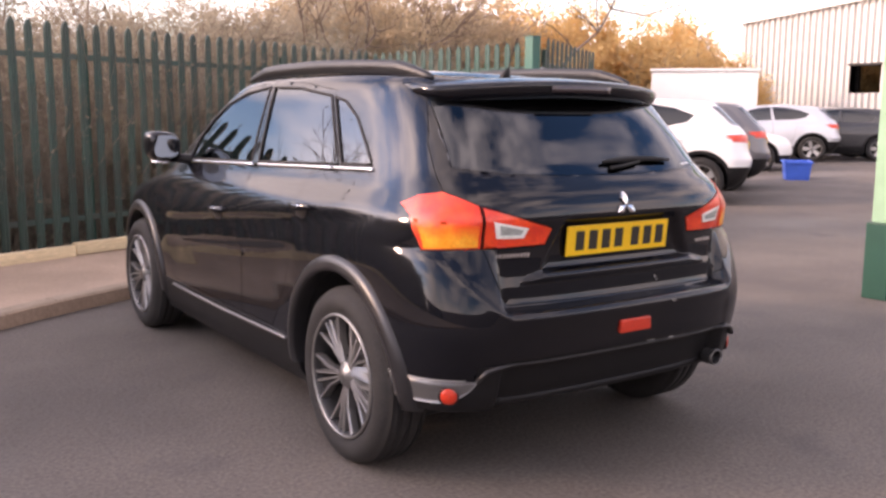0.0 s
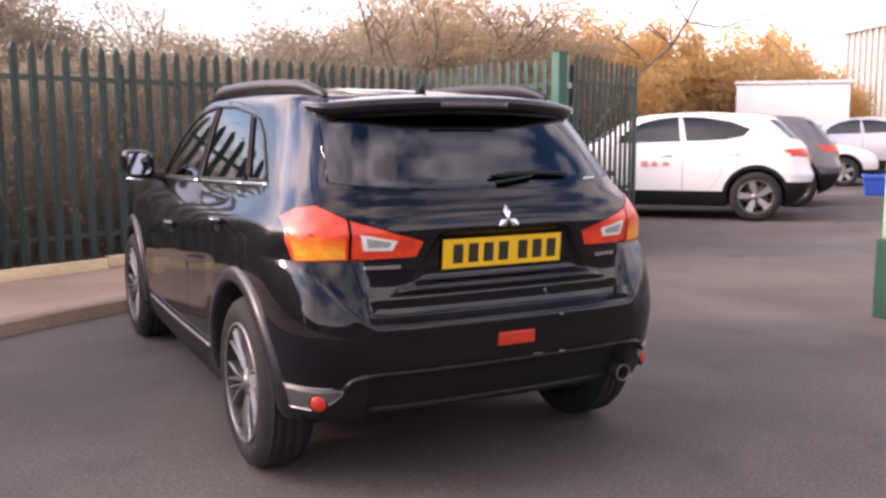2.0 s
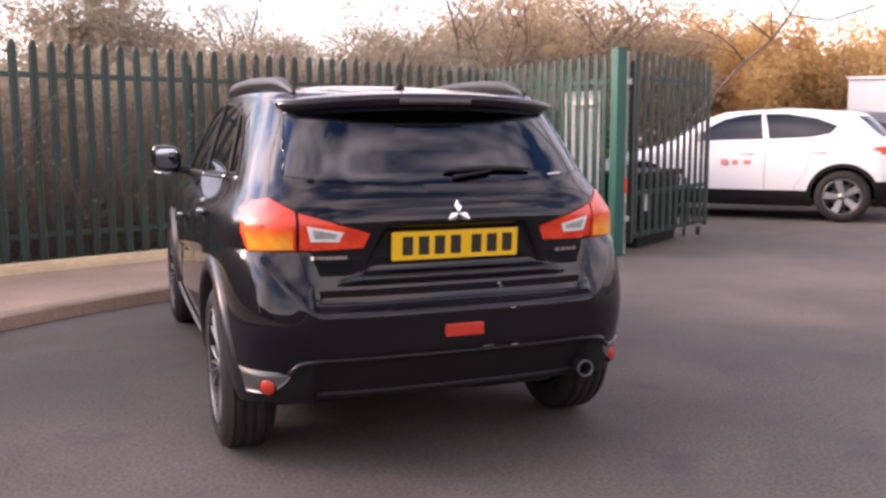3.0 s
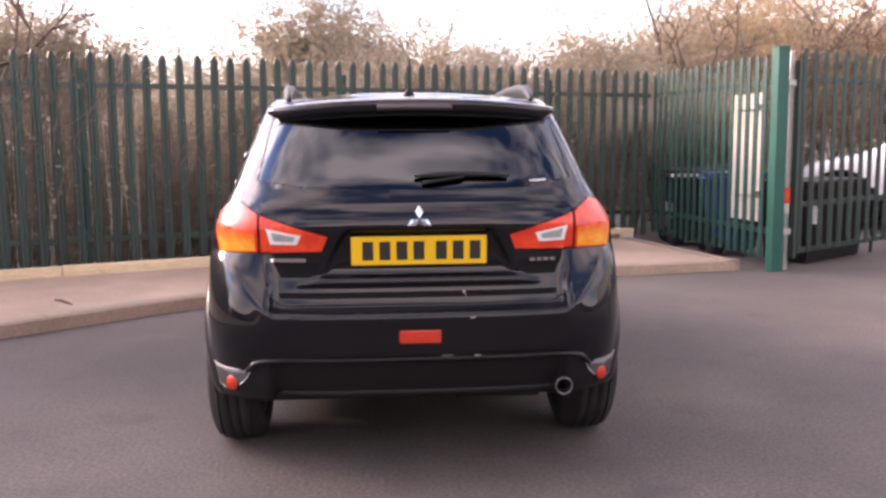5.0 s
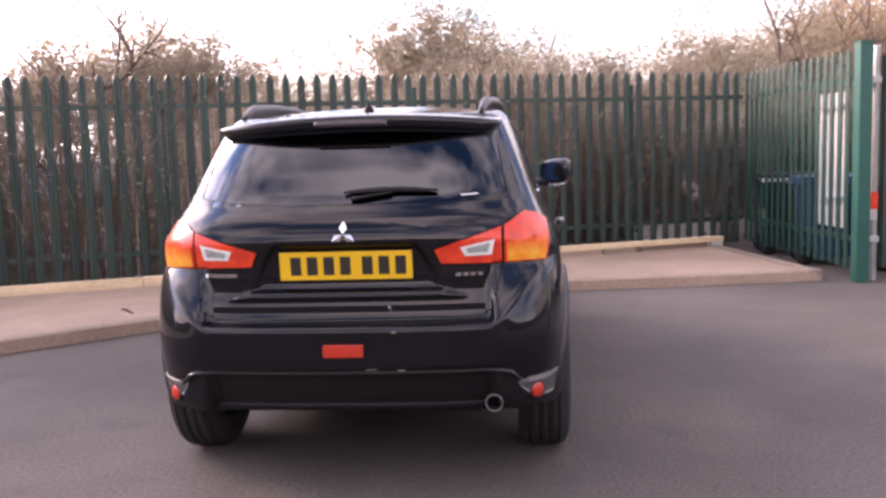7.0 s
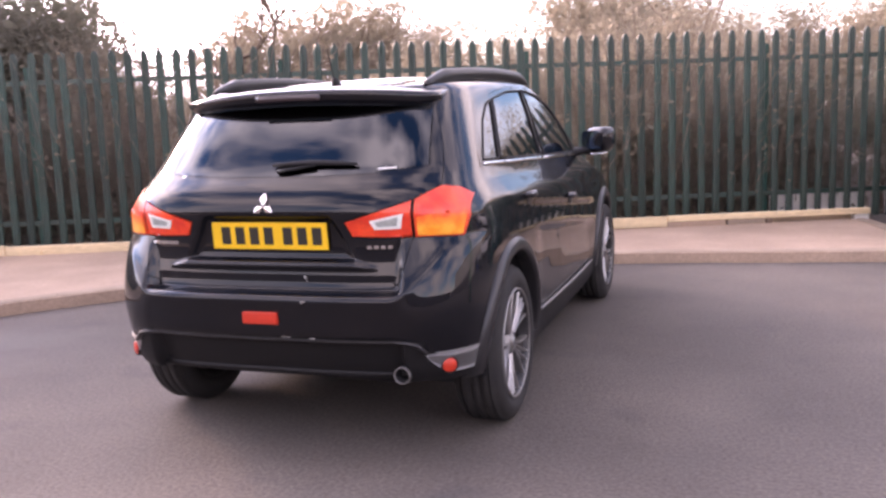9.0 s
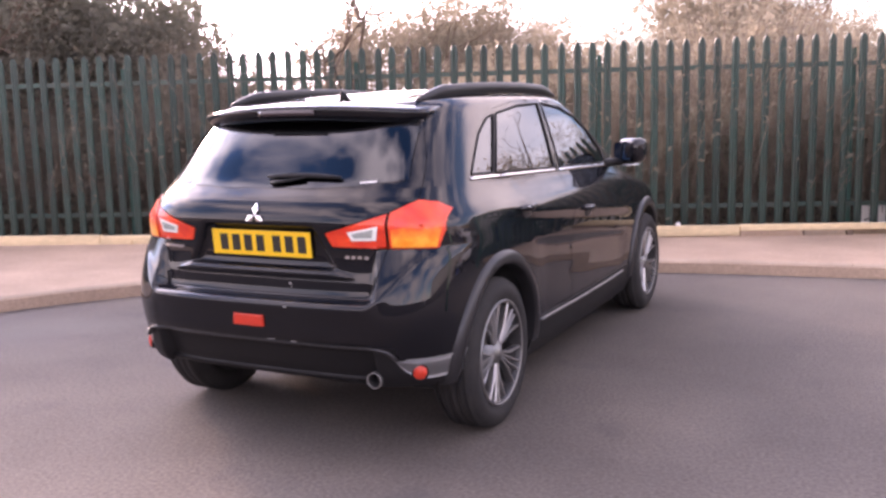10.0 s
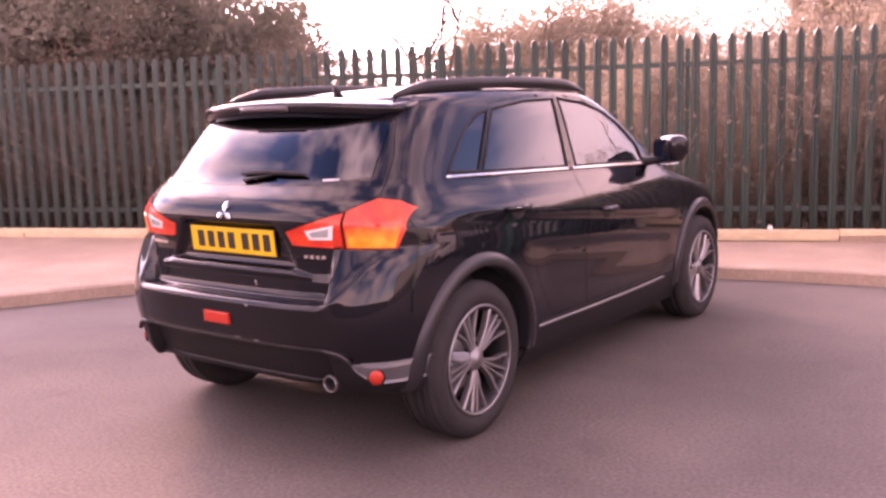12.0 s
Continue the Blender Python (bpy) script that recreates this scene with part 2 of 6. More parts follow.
M = {
    "asphalt": asphalt(),
    "pavement": mat("pavement", (0.45, 0.32, 0.235), 0.9, vary=0.6, scale=0.9, grain=0.16, grain_scale=45, bump=0.25),
    "kerb": mat("kerb_concrete", (0.36, 0.275, 0.205), 0.9, vary=0.5, scale=3.0, grain=0.12, grain_scale=70, bump=0.3, random_value=0.1),
    "pale_block": mat("pale_concrete", (0.62, 0.59, 0.54), 0.85, vary=0.3, scale=4, grain=0.1),
    "bin_blue": mat("faded_blue_plastic", (0.015, 0.055, 0.16), 0.5, vary=0.3, scale=4, grain=0.06),
    "corner_satin": mat("satin_corner_plastic", (0.30, 0.30, 0.30), 0.28, 0.6, grain=0.08, grain_scale=200),
    "alloy_dull": mat("dull_alloy", (0.24, 0.235, 0.23), 0.4, 0.8, grain=0.05),
    "timber": mat("timber", (0.78, 0.61, 0.38), 0.8, vary=0.5, scale=4.0, grain=0.2, grain_scale=40, bump=0.3, random_value=0.12, stretch=(0.3, 3, 3)),
    "soil": mat("soil", (0.10, 0.075, 0.05), 0.95, vary=0.5, scale=2.0, grain=0.3, grain_scale=30, bump=0.8),
    "fence": mat("green_powder_coat", (0.009, 0.046, 0.037), 0.42, vary=0.8, scale=2.2, grain=0.12, grain_scale=40, tint=(0.028, 0.036, 0.028), random_value=0.25),
    "fence_bright": mat("bright_green_paint", (0.006, 0.054, 0.043), 0.42, vary=0.4, scale=2.0, grain=0.08, random_value=0.2, spec=0.4),
    "post_teal": mat("teal_paint", (0.010, 0.105, 0.080), 0.42, vary=0.3, scale=3.0, grain=0.06, spec=0.35),
    "post_light": mat("pale_green_paint", (0.20, 0.37, 0.245), 0.5, vary=0.25, scale=3.0, grain=0.05),
    "post_dark": mat("dark_green_paint", (0.008, 0.062, 0.045), 0.5, vary=0.3, scale=3.0, grain=0.05, spec=0.25),
    "galv": mat("galvanised_steel", (0.42, 0.42, 0.40), 0.5, 0.7, vary=0.3, scale=8),
    "paint_black": mat("black_paint", (0.003, 0.0032, 0.005), 0.5, coat=0.85, grain=0.15, grain_scale=400, spec=0.05, coat_tint=(0.86, 0.93, 1.0)),
    "paint_white": mat("white_paint", (0.78, 0.78, 0.77), 0.35, coat=0.8, grain=0.02),
    "paint_silver": mat("silver_paint", (0.55, 0.57, 0.60), 0.35, 0.5, coat=0.8, grain=0.03),
    "paint_grey": mat("grey_paint", (0.12, 0.12, 0.13), 0.35, 0.3, coat=0.8, grain=0.03),
    "paint_dark": mat("dark_paint", (0.02, 0.022, 0.025), 0.35, coat=0.8, grain=0.03),
    "plastic": mat("dark_plastic", (0.007, 0.0068, 0.0075), 0.55, grain=0.1, grain_scale=300, bump=0.08, spec=0.3),
    "plastic_satin": mat("satin_plastic", (0.018, 0.0175, 0.019), 0.34, grain=0.1, grain_scale=300),
    "black": mat("matt_black", (0.008, 0.008, 0.009), 0.8, grain=0.1),
    "rubber": mat("tyre_rubber", (0.021, 0.020, 0.020), 0.8, vary=0.4, scale=9, grain=0.15, grain_scale=90, bump=0.2, tint=(0.038, 0.035, 0.032), spec=0.3),
    "chrome": mat("chrome", (0.82, 0.82, 0.83), 0.12, 1.0, grain=0.02),
    "alloy": mat("machined_alloy", (0.50, 0.49, 0.48), 0.34, 0.9, grain=0.04, grain_scale=200),
    "alloy_dark": mat("dark_alloy", (0.014, 0.014, 0.015), 0.45, grain=0.05),
    "lamp_red": mat("red_lens", (0.90, 0.075, 0.018), 0.3, coat=0.3, vary=0.75, scale=15, grain=0.14, grain_scale=140, tint=(0.62, 0.022, 0.014)),
    "lamp_amber": two_tone_lens(),
    "lamp_core": mat("bulb_window", (0.36, 0.40, 0.37), 0.2, coat=1.0, vary=0.5, scale=30, grain=0.15),
    "reflector_red": mat("red_reflector", (0.62, 0.04, 0.016), 0.35, coat=0.15, vary=0.3, scale=60, grain=0.15, grain_scale=300),
    "lamp_clear": mat("clear_lens", (0.80, 0.82, 0.76), 0.15, coat=1.0, vary=0.3, scale=40, grain=0.1, tint=(0.60, 0.63, 0.60)),
    "lamp_smoked": mat("smoked_lens", (0.05, 0.036, 0.038), 0.22, coat=0.4, grain=0.05),
    "faded_red": mat("faded_red_vinyl", (0.70, 0.30, 0.26), 0.6, vary=0.4, scale=9, grain=0.05),
    "dry_stem": mat("pale_dry_stem", (0.62, 0.58, 0.48), 0.8, vary=0.3, scale=6, grain=0.1),
    "rail": mat("satin_dark_rail", (0.013, 0.013, 0.014), 0.42, spec=0.35, grain=0.05, grain_scale=200),
    "plate_yellow": mat("yellow_plate", (0.85, 0.50, 0.02), 0.35, grain=0.04, grain_scale=60),
    "plate_ink": mat("plate_ink", (0.02, 0.018, 0.012), 0.5, grain=0.05),
    "glass_dark": tinted_glass("privacy_glass", (0.05, 0.05, 0.06)),
    "glass": tinted_glass("tinted_glass", (0.38, 0.41, 0.42)),
    "mirror": mat("mirror_glass", (0.30, 0.36, 0.43), 0.03, 1.0, grain=0.01),
    "seat": mat("seat_fabric", (0.03, 0.03, 0.032), 0.9, grain=0.2, grain_scale=200),
    "bark": mat("bark", (0.17, 0.12, 0.09), 0.9, vary=0.5, scale=3, grain=0.2, grain_scale=25, random_value=0.3),
    "bramble": mat("bramble_stem", (0.19, 0.155, 0.12), 0.9, vary=0.4, scale=1.0, grain=0.2, grain_scale=12),
    "twig": mat("twig", (0.29, 0.245, 0.19), 0.9, vary=0.4, scale=1.0, grain=0.2, grain_scale=12, random_value=0.3),
    "leaf_brown": leaf("dry_leaf", (0.36, 0.31, 0.235), (0.27, 0.23, 0.17), 0.62),
    "leaf_dead": leaf("dead_leaf", (0.22, 0.18, 0.13), (0.15, 0.125, 0.09), 0.4),
    "leaf_gold": leaf("golden_leaf", (0.76, 0.53, 0.25), (0.62, 0.42, 0.20), 0.68),
    "leaf_tan": leaf("tan_leaf", (0.50, 0.385, 0.25), (0.38, 0.29, 0.19), 0.55),
    "leaf_green": leaf("evergreen_leaf", (0.20, 0.195, 0.15), (0.22, 0.20, 0.16), 0.62),
    "cladding": mat("grey_cladding", (0.46, 0.45, 0.43), 0.55, vary=0.3, scale=0.5, grain=0.05, tint=(0.43, 0.42, 0.40)),
    "cabin_white": mat("white_panel", (0.72, 0.71, 0.69), 0.5, vary=0.15, scale=1.0, grain=0.03),
    "footing_white": mat("white_footing_paint", (0.88, 0.86, 0.82), 0.7, vary=0.2, scale=5, grain=0.05),
    "blue_plastic": mat("blue_plastic", (0.02, 0.10, 0.50), 0.45, vary=0.3, scale=4, grain=0.06),
    "wall": mat("unseen_dark_wall", (0.075, 0.073, 0.075), 0.9, vary=0.4, scale=0.8, grain=0.1, bump=0.2),
    "cabinet": mat("grey_green_cabinet", (0.36, 0.45, 0.42), 0.6, vary=0.3, scale=2, grain=0.05),
}


# ---- mesh tools ----
def mesh_of(name, verts, faces, material, smooth=False):
    me = bpy.data.meshes.new(name)
    me.from_pydata([tuple(v) for v in verts], [], [tuple(f) for f in faces])
    me.materials.append(material)
    if smooth:
        me.shade_smooth()
    me.update()
    return me


def link(name, me, parent=None, label=""):
    ob = new(name, me)
    if parent:
        ob.parent = parent
    if label:
        tagged(ob, label)
    return ob


def part(name, bm, material, parent, label="", smooth=False):
    """Links a bmesh as one mesh object under a thing or a part."""
    me = bpy.data.meshes.new(name)
    bm.to_mesh(me)
    bm.free()
    me.materials.append(material)
    if smooth:
        me.shade_smooth()
    return link(name, me, parent, label)


def thing(name, label, category, m=None, group="", kind=""):
    ob = new(name)
    if m is not None:
        ob.matrix_basis = m
    return tagged(ob, label, category, group, kind)


def box_bm(x0, y0, z0, x1, y1, z1, bevel=0.0, segments=2):
    bm = bmesh.new()
    bmesh.ops.create_cube(bm, size=1, matrix=Matrix.LocRotScale(((x0 + x1) / 2, (y0 + y1) / 2, (z0 + z1) / 2), None, (x1 - x0, y1 - y0, z1 - z0)))
    if bevel:
        bmesh.ops.bevel(bm, geom=bm.edges[:], offset=bevel, segments=segments, affect="EDGES", profile=0.6)
    return bm


def tube_data(points, radii, sides=8, squash=1.0, cap=True):
    """Verts and faces of a tube along points."""
    pts = [Vector(p) for p in points]
    radii = radii if hasattr(radii, "__len__") else [radii] * len(pts)
    vs, fs = [], []
    up = Vector((0, 0, 1))
    for i, p in enumerate(pts):
        d = (pts[min(i + 1, len(pts) - 1)] - pts[max(i - 1, 0)]).normalized()
        a = d.cross(up)
        a = a.normalized() if a.length > 1e-4 else Vector((1, 0, 0))
        b = a.cross(d).normalized()
        for k in range(sides):
            t = 2 * math.pi * k / sides
            vs.append(p + (a * math.cos(t) + b * math.sin(t) * squash) * radii[i])
    for i in range(len(pts) - 1):
        for k in range(sides):
            k2 = (k + 1) % sides
            fs.append((i * sides + k, i * sides + k2, (i + 1) * sides + k2, (i + 1) * sides + k))
    if cap:
        fs.append(tuple(range(sides))[::-1])
        fs.append(tuple((len(pts) - 1) * sides + k for k in range(sides)))
    return vs, fs


def lathe_data(profile, sides=48, axis="x", closed=False):
    """Turns a profile of (along, radius) about the axis x."""
    vs, fs = [], []
    n = len(profile)
    for k in range(sides):
        t = 2 * math.pi * k / sides
        for a, r in profile:
            vs.append((a, r * math.cos(t), r * math.sin(t)))
    for k in range(sides):
        k2 = (k + 1) % sides
        for i in range(n if closed else n - 1):
            j = (i + 1) % n
            fs.append((k * n + i, k * n + j, k2 * n + j, k2 * n + i))
    return vs, fs


def pchip(points):
    """A smooth curve through points with no overshoot."""
    xs = np.array([p[0] for p in points], float)
    ys = np.array([p[1] for p in points], float)
    h, d = np.diff(xs), np.diff(ys) / np.diff(xs)
    m = np.zeros(len(xs))
    m[0], m[-1] = d[0], d[-1]
    for i in range(1, len(xs) - 1):
        if d[i - 1] * d[i] > 0:
            m[i] = 2 * d[i - 1] * d[i] / (d[i - 1] + d[i])

    def f(x):
        x = min(max(x, xs[0]), xs[-1])
        i = min(max(int(np.searchsorted(xs, x)) - 1, 0), len(h) - 1)
        t = (x - xs[i]) / h[i]
        return float((2 * t**3 - 3 * t**2 + 1) * ys[i] + (t**3 - 2 * t**2 + t) * h[i] * m[i] + (3 * t**2 - 2 * t**3) * ys[i + 1] + (t**3 - t**2) * h[i] * m[i + 1])

    return f


# ---- the place ----
def spline(points, step):
    """Even points along a smooth line through the given ones."""
    out = []
    p = [Vector((*q, 0)) for q in points]
    p = [p[0] * 2 - p[1]] + p + [p[-1] * 2 - p[-2]]
    for i in range(1, len(p) - 2):
        for k in range(24):
            t = k / 24
            out.append(0.5 * (2 * p[i] + (p[i + 1] - p[i - 1]) * t + (2 * p[i - 1] - 5 * p[i] + 4 * p[i + 1] - p[i + 2]) * t * t
                              + (3 * p[i] - p[i - 1] - 3 * p[i + 1] + p[i + 2]) * t**3))
    out.append(p[-2])
    even, run = [out[0]], 0.0
    for a, b in zip(out, out[1:]):
        run += (b - a).length
        if run >= step:
            even.append(b)
            run = 0.0
    even.append(out[-1])
    return even


def fence_y(x):
    return 6.62 + 0.40 * x


FENCE_NORMAL = Vector((0.40, -1, 0)).normalized()

# one sheet of ground to the horizon
bm = bmesh.new()
grid_x = [-600, -60, -20, -10, -5, 0, 4.6, 10, 20, 60, 600]


def ground_z(x):
    """The yard beyond the gate rises a little."""
    return 0.010 * min(max(x - 4.6, 0), 15.4)


vs = [[bm.verts.new((x, y, ground_z(x))) for x in grid_x] for y in grid_x]
for j in range(len(grid_x) - 1):
    for i in range(len(grid_x) - 1):
        bm.faces.new((vs[j][i], vs[j][i + 1], vs[j + 1][i + 1], vs[j + 1][i]))
ground = part("ground", bm, M["asphalt"], None)
tagged(ground, "worn dark grey asphalt of a car park", "ground", kind="structure")

KERB = spline([(-5.75, -9.55), (-5.3, -6), (-4.9, -2.2), (-4.25, 0.3), (-3.72, 1.5), (-3.35, 2.15), (-2.9, 2.69), (-2.4, 3.15), (-1.6, 3.83), (-0.8, 4.31), (0.0, 4.67),
               (0.7, 4.90), (1.4, 5.03), (2.2, 5.13), (3.48, 5.33)], 0.05)

# pavement behind the kerb
bm = bmesh.new()
front = [bm.verts.new((p.x, p.y, 0.092)) for p in KERB[::3]] + [bm.verts.new((3.48, 5.44, 0.092))]
back = [bm.verts.new((3.05, 7.62, 0.092))] + [bm.verts.new((x, fence_y(x) - 0.12, 0.092)) for x in (2.0, 0.0, -2.0, -4.0, -7.0, -10.0, -13.0, -20.9)] + [bm.verts.new((-20.9, -9.55, 0.092))]
top = bm.faces.new(front + back)
bmesh.ops.extrude_face_region(bm, geom=[top])
bmesh.ops.translate(bm, verts=front + back, vec=(0, 0, -0.091))
bmesh.ops.triangulate(bm, faces=[f for f in bm.faces if len(f.verts) > 4])
bmesh.ops.recalc_face_normals(bm, faces=bm.faces[:])
pavement = part("pavement", bm, M["pavement"], None)
tagged(pavement, "smooth pinkish concrete pavement behind the kerb", "pavement", kind="structure")

# kerb stones
kerb = thing("kerb", "weathered pale concrete kerb round the parking bay", "kerb", kind="structure")
PER = 18
KERB_END = [Vector((3.48 - 0.045 * 0.2 * k, 5.36 + 0.045 * k, 0)) for k in range(1, 50)]
KERB_ALL = KERB + KERB_END
for s in range(0, len(KERB_ALL) - 1, PER):
    run = KERB_ALL[s:s + PER + 1]
    if len(run) < 3:
        continue
    bm = bmesh.new()
    rings = []
    for i, p in enumerate(run):
        a, b = run[max(i - 1, 0)], run[min(i + 1, len(run) - 1)]
        d = (b - a).normalized()
        q = p + d * (0.004 if i == 0 else -0.004 if i == len(run) - 1 else 0)
        n = Vector((-d.y, d.x, 0))
        rings.append([bm.verts.new(q + n * u + Vector((0, 0, z))) for u, z in ((0.0, -0.02), (0.012, 0.085), (0.02, 0.097), (0.033, 0.103), (0.125, 0.104), (0.125, -0.02))])
    for r0, r1 in zip(rings, rings[1:]):
        for k in range(5):
            bm.faces.new((r0[k], r0[k + 1], r1[k + 1], r1[k]))
    bm.faces.new(rings[0])
    bm.faces.new(rings[-1][::-1])
    bmesh.ops.recalc_face_normals(bm, faces=bm.faces[:])
    part("kerb_stone", bm, M["kerb"], kerb)

# timber edging and its pegs
edging = thing("timber_edging", "weathered pale timber edging board along the fence foot", "edging", kind="structure")
ALONG = Matrix.Rotation(math.atan2(0.40, 1), 4, "Z")


def edge_piece(name, x0, x1, z0, z1, material, d0=-0.035, d1=0.035, bevel=0.008, label=""):
    """A piece of the edging between two x along the fence."""
    a, b = Vector((x0 + 0.004, fence_y(x0) - 0.24, 0)), Vector((x1 - 0.004, fence_y(x1) - 0.24, 0))
    ob = part(name, box_bm(0, d0, z0, (b - a).length, d1, z1, bevel), material, edging, label)
    ob.matrix_basis = Matrix.Translation(a) @ ALONG


cuts = [-12.6, -10.2, -7.8, -5.4, -3.0, -0.7, 1.0, 3.06]
for k, (x0, x1) in enumerate(zip(cuts, cuts[1:])):
    low, high = (0.085, 0.187) if x1 < 1.0 else (0.100, 0.200) if x1 < 2 else (0.148, 0.218)
    edge_piece("board", x0, x1, low, high + 0.006 * ((k * 7) % 3 - 1), M["timber"])
    if x1 < 1:
        edge_piece("peg", x0 + 0.3, x0 + 0.35, 0.05, 0.145, M["timber"], -0.075, -0.037, 0.004)
edge_piece("block", 1.0, 1.59, 0.06, 0.147, M["pavement"], -0.03, 0.03)
edge_piece("block", 1.60, 1.99, 0.06, 0.147, M["kerb"], -0.034, 0.03, 0.01, "grey block under the board")
# dark brown filler stands in for the shaded gap between the blocks
edge_piece("peg", 1.995, 2.06, 0.06, 0.147, M["bark"], -0.03, 0.03, 0.004)
edge_piece("back_block", 2.06, 2.90, 0.06, 0.146, M["kerb"], 0.03, 0.06)
edge_piece("block", 2.90, 3.05, 0.06, 0.147, M["pale_block"], -0.034, 0.03, 0.01, "pale block under the board's end")

# gravelled strip between the board and the fence
a, b = Vector((-12.6, fence_y(-12.6), 0)), Vector((-0.72, fence_y(-0.72), 0))
gravel = part("gravel_strip", box_bm(0, -0.200, 0.05, (b - a).length, -0.035, 0.166, 0.01), M["pavement"], None)
gravel.matrix_basis = Matrix.Translation(a) @ ALONG
tagged(gravel, "pale dusty strip between the edging board and fence", "pavement", kind="structure")

# a dead twig on the pavement
vs, fs = tube_data([(-2.63, 3.86, 0.099), (-2.56, 3.80, 0.103), (-2.50, 3.72, 0.101), (-2.43, 3.645, 0.098)], [0.005, 0.011, 0.010, 0.004], 6)
tagged(new("twig", mesh_of("twig", vs, fs, M["bark"])), "short dark dead twig on the pavement", "twig")
# a crumpled white scrap on the board
bm = bmesh.new()
bmesh.ops.create_icosphere(bm, subdivisions=2, radius=0.03)
for v in bm.verts:
    v.co *= 0.75 + 0.5 * abs(noise.noise(v.co * 60))
    v.co.z = max(v.co.z, -0.018)
scrap = part("paper_scrap", bm, M["cabin_white"], None)
scrap.matrix_basis = pose(0.415, fence_y(0.415) - 0.235, 0.218)
tagged(scrap, "crumpled white paper scrap on the timber edging", "litter")

# soil bank behind the fence
bm = bmesh.new()
rows = []
for u in np.linspace(-40, 60, 70):
    row = []
    for d, h in ((-0.10, 0.05), (0.5, 0.12), (2.0, 0.35), (5.0, 0.7), (10, 0.9), (26, 0.4), (60, -0.1)):
        p = Vector((u, 6.62 + 0.40 * u, 0)) - FENCE_NORMAL * d
        hh = h * (1 if u < 2.6 else 0) + 0.12 * noise.noise(Vector((u * 0.35, d * 0.4, 0))) * min(1, d)
        row.append(bm.verts.new((p.x, p.y, max(hh, -0.2) if u < 3.0 else -0.06)))
    rows.append(row)
for r0, r1 in zip(rows, rows[1:]):
    for i in range(len(r0) - 1):
        bm.faces.new((r0[i], r1[i], r1[i + 1], r0[i + 1]))
bmesh.ops.recalc_face_normals(bm, faces=bm.faces[:])
strip = part("footing", box_bm(1.05, 0, -0.1, 2.12, 0.10, 0.37, 0.01), M["footing_white"], None)
strip.matrix_basis = Matrix.Translation(Vector((1.1, fence_y(1.1) + 0.20, 0))) @ Matrix.Rotation(math.atan2(0.40, 1), 4, "Z")
tagged(strip, "low pale concrete footing behind the fence foot", "footing", kind="structure")
bank = part("bank", bm, M["soil"], None, smooth=True)
tagged(bank, "rough earth bank with leaf litter behind the fence", "bank", kind="structure")


# ---- palisade fences ----
def pale_mesh(name, height, material, fold=1.0):
    """One folded steel pale with a pointed head, at its foot, facing -y."""
    sect = [(-0.041, 0.012), (-0.031, -0.004), (-0.010, -0.010), (0, -0.002), (0.010, -0.010), (0.031, -0.004), (0.041, 0.012)]
    sect = [(x, y * fold) for x, y in sect]
    vs, fs = [], []
    for z in (0, height - 0.06):
        vs += [(x, y, z) for x, y in sect] + [(x, y + 0.003, z) for x, y in sect]
    vs += [(x * 0.74, y, height - 0.026 + 0.012 * (1 - abs(x) / 0.041)) for x, y in sect] + [(x * 0.74, y + 0.003, height - 0.026 + 0.012 * (1 - abs(x) / 0.041)) for x, y in sect]
    vs += [(x * 0.34, y * 0.6, height) for x, y in sect] + [(x * 0.34, y * 0.6 + 0.003, height) for x, y in sect]
    n = 7
    for r in range(3):
        o, p = r * 14, (r + 1) * 14
        for i in range(n - 1):
            fs.append((o + i, o + i + 1, p + i + 1, p + i))
            fs.append((o + 7 + i + 1, o + 7 + i, p + 7 + i, p + 7 + i + 1))
        fs.append((o + 7, o, p, p + 7))
        fs.append((o + 6, o + 13, p + 13, p + 6))
    fs.append(tuple(range(42, 49)) + tuple(range(55, 48, -1)))
    return mesh_of(name, vs, fs, material)


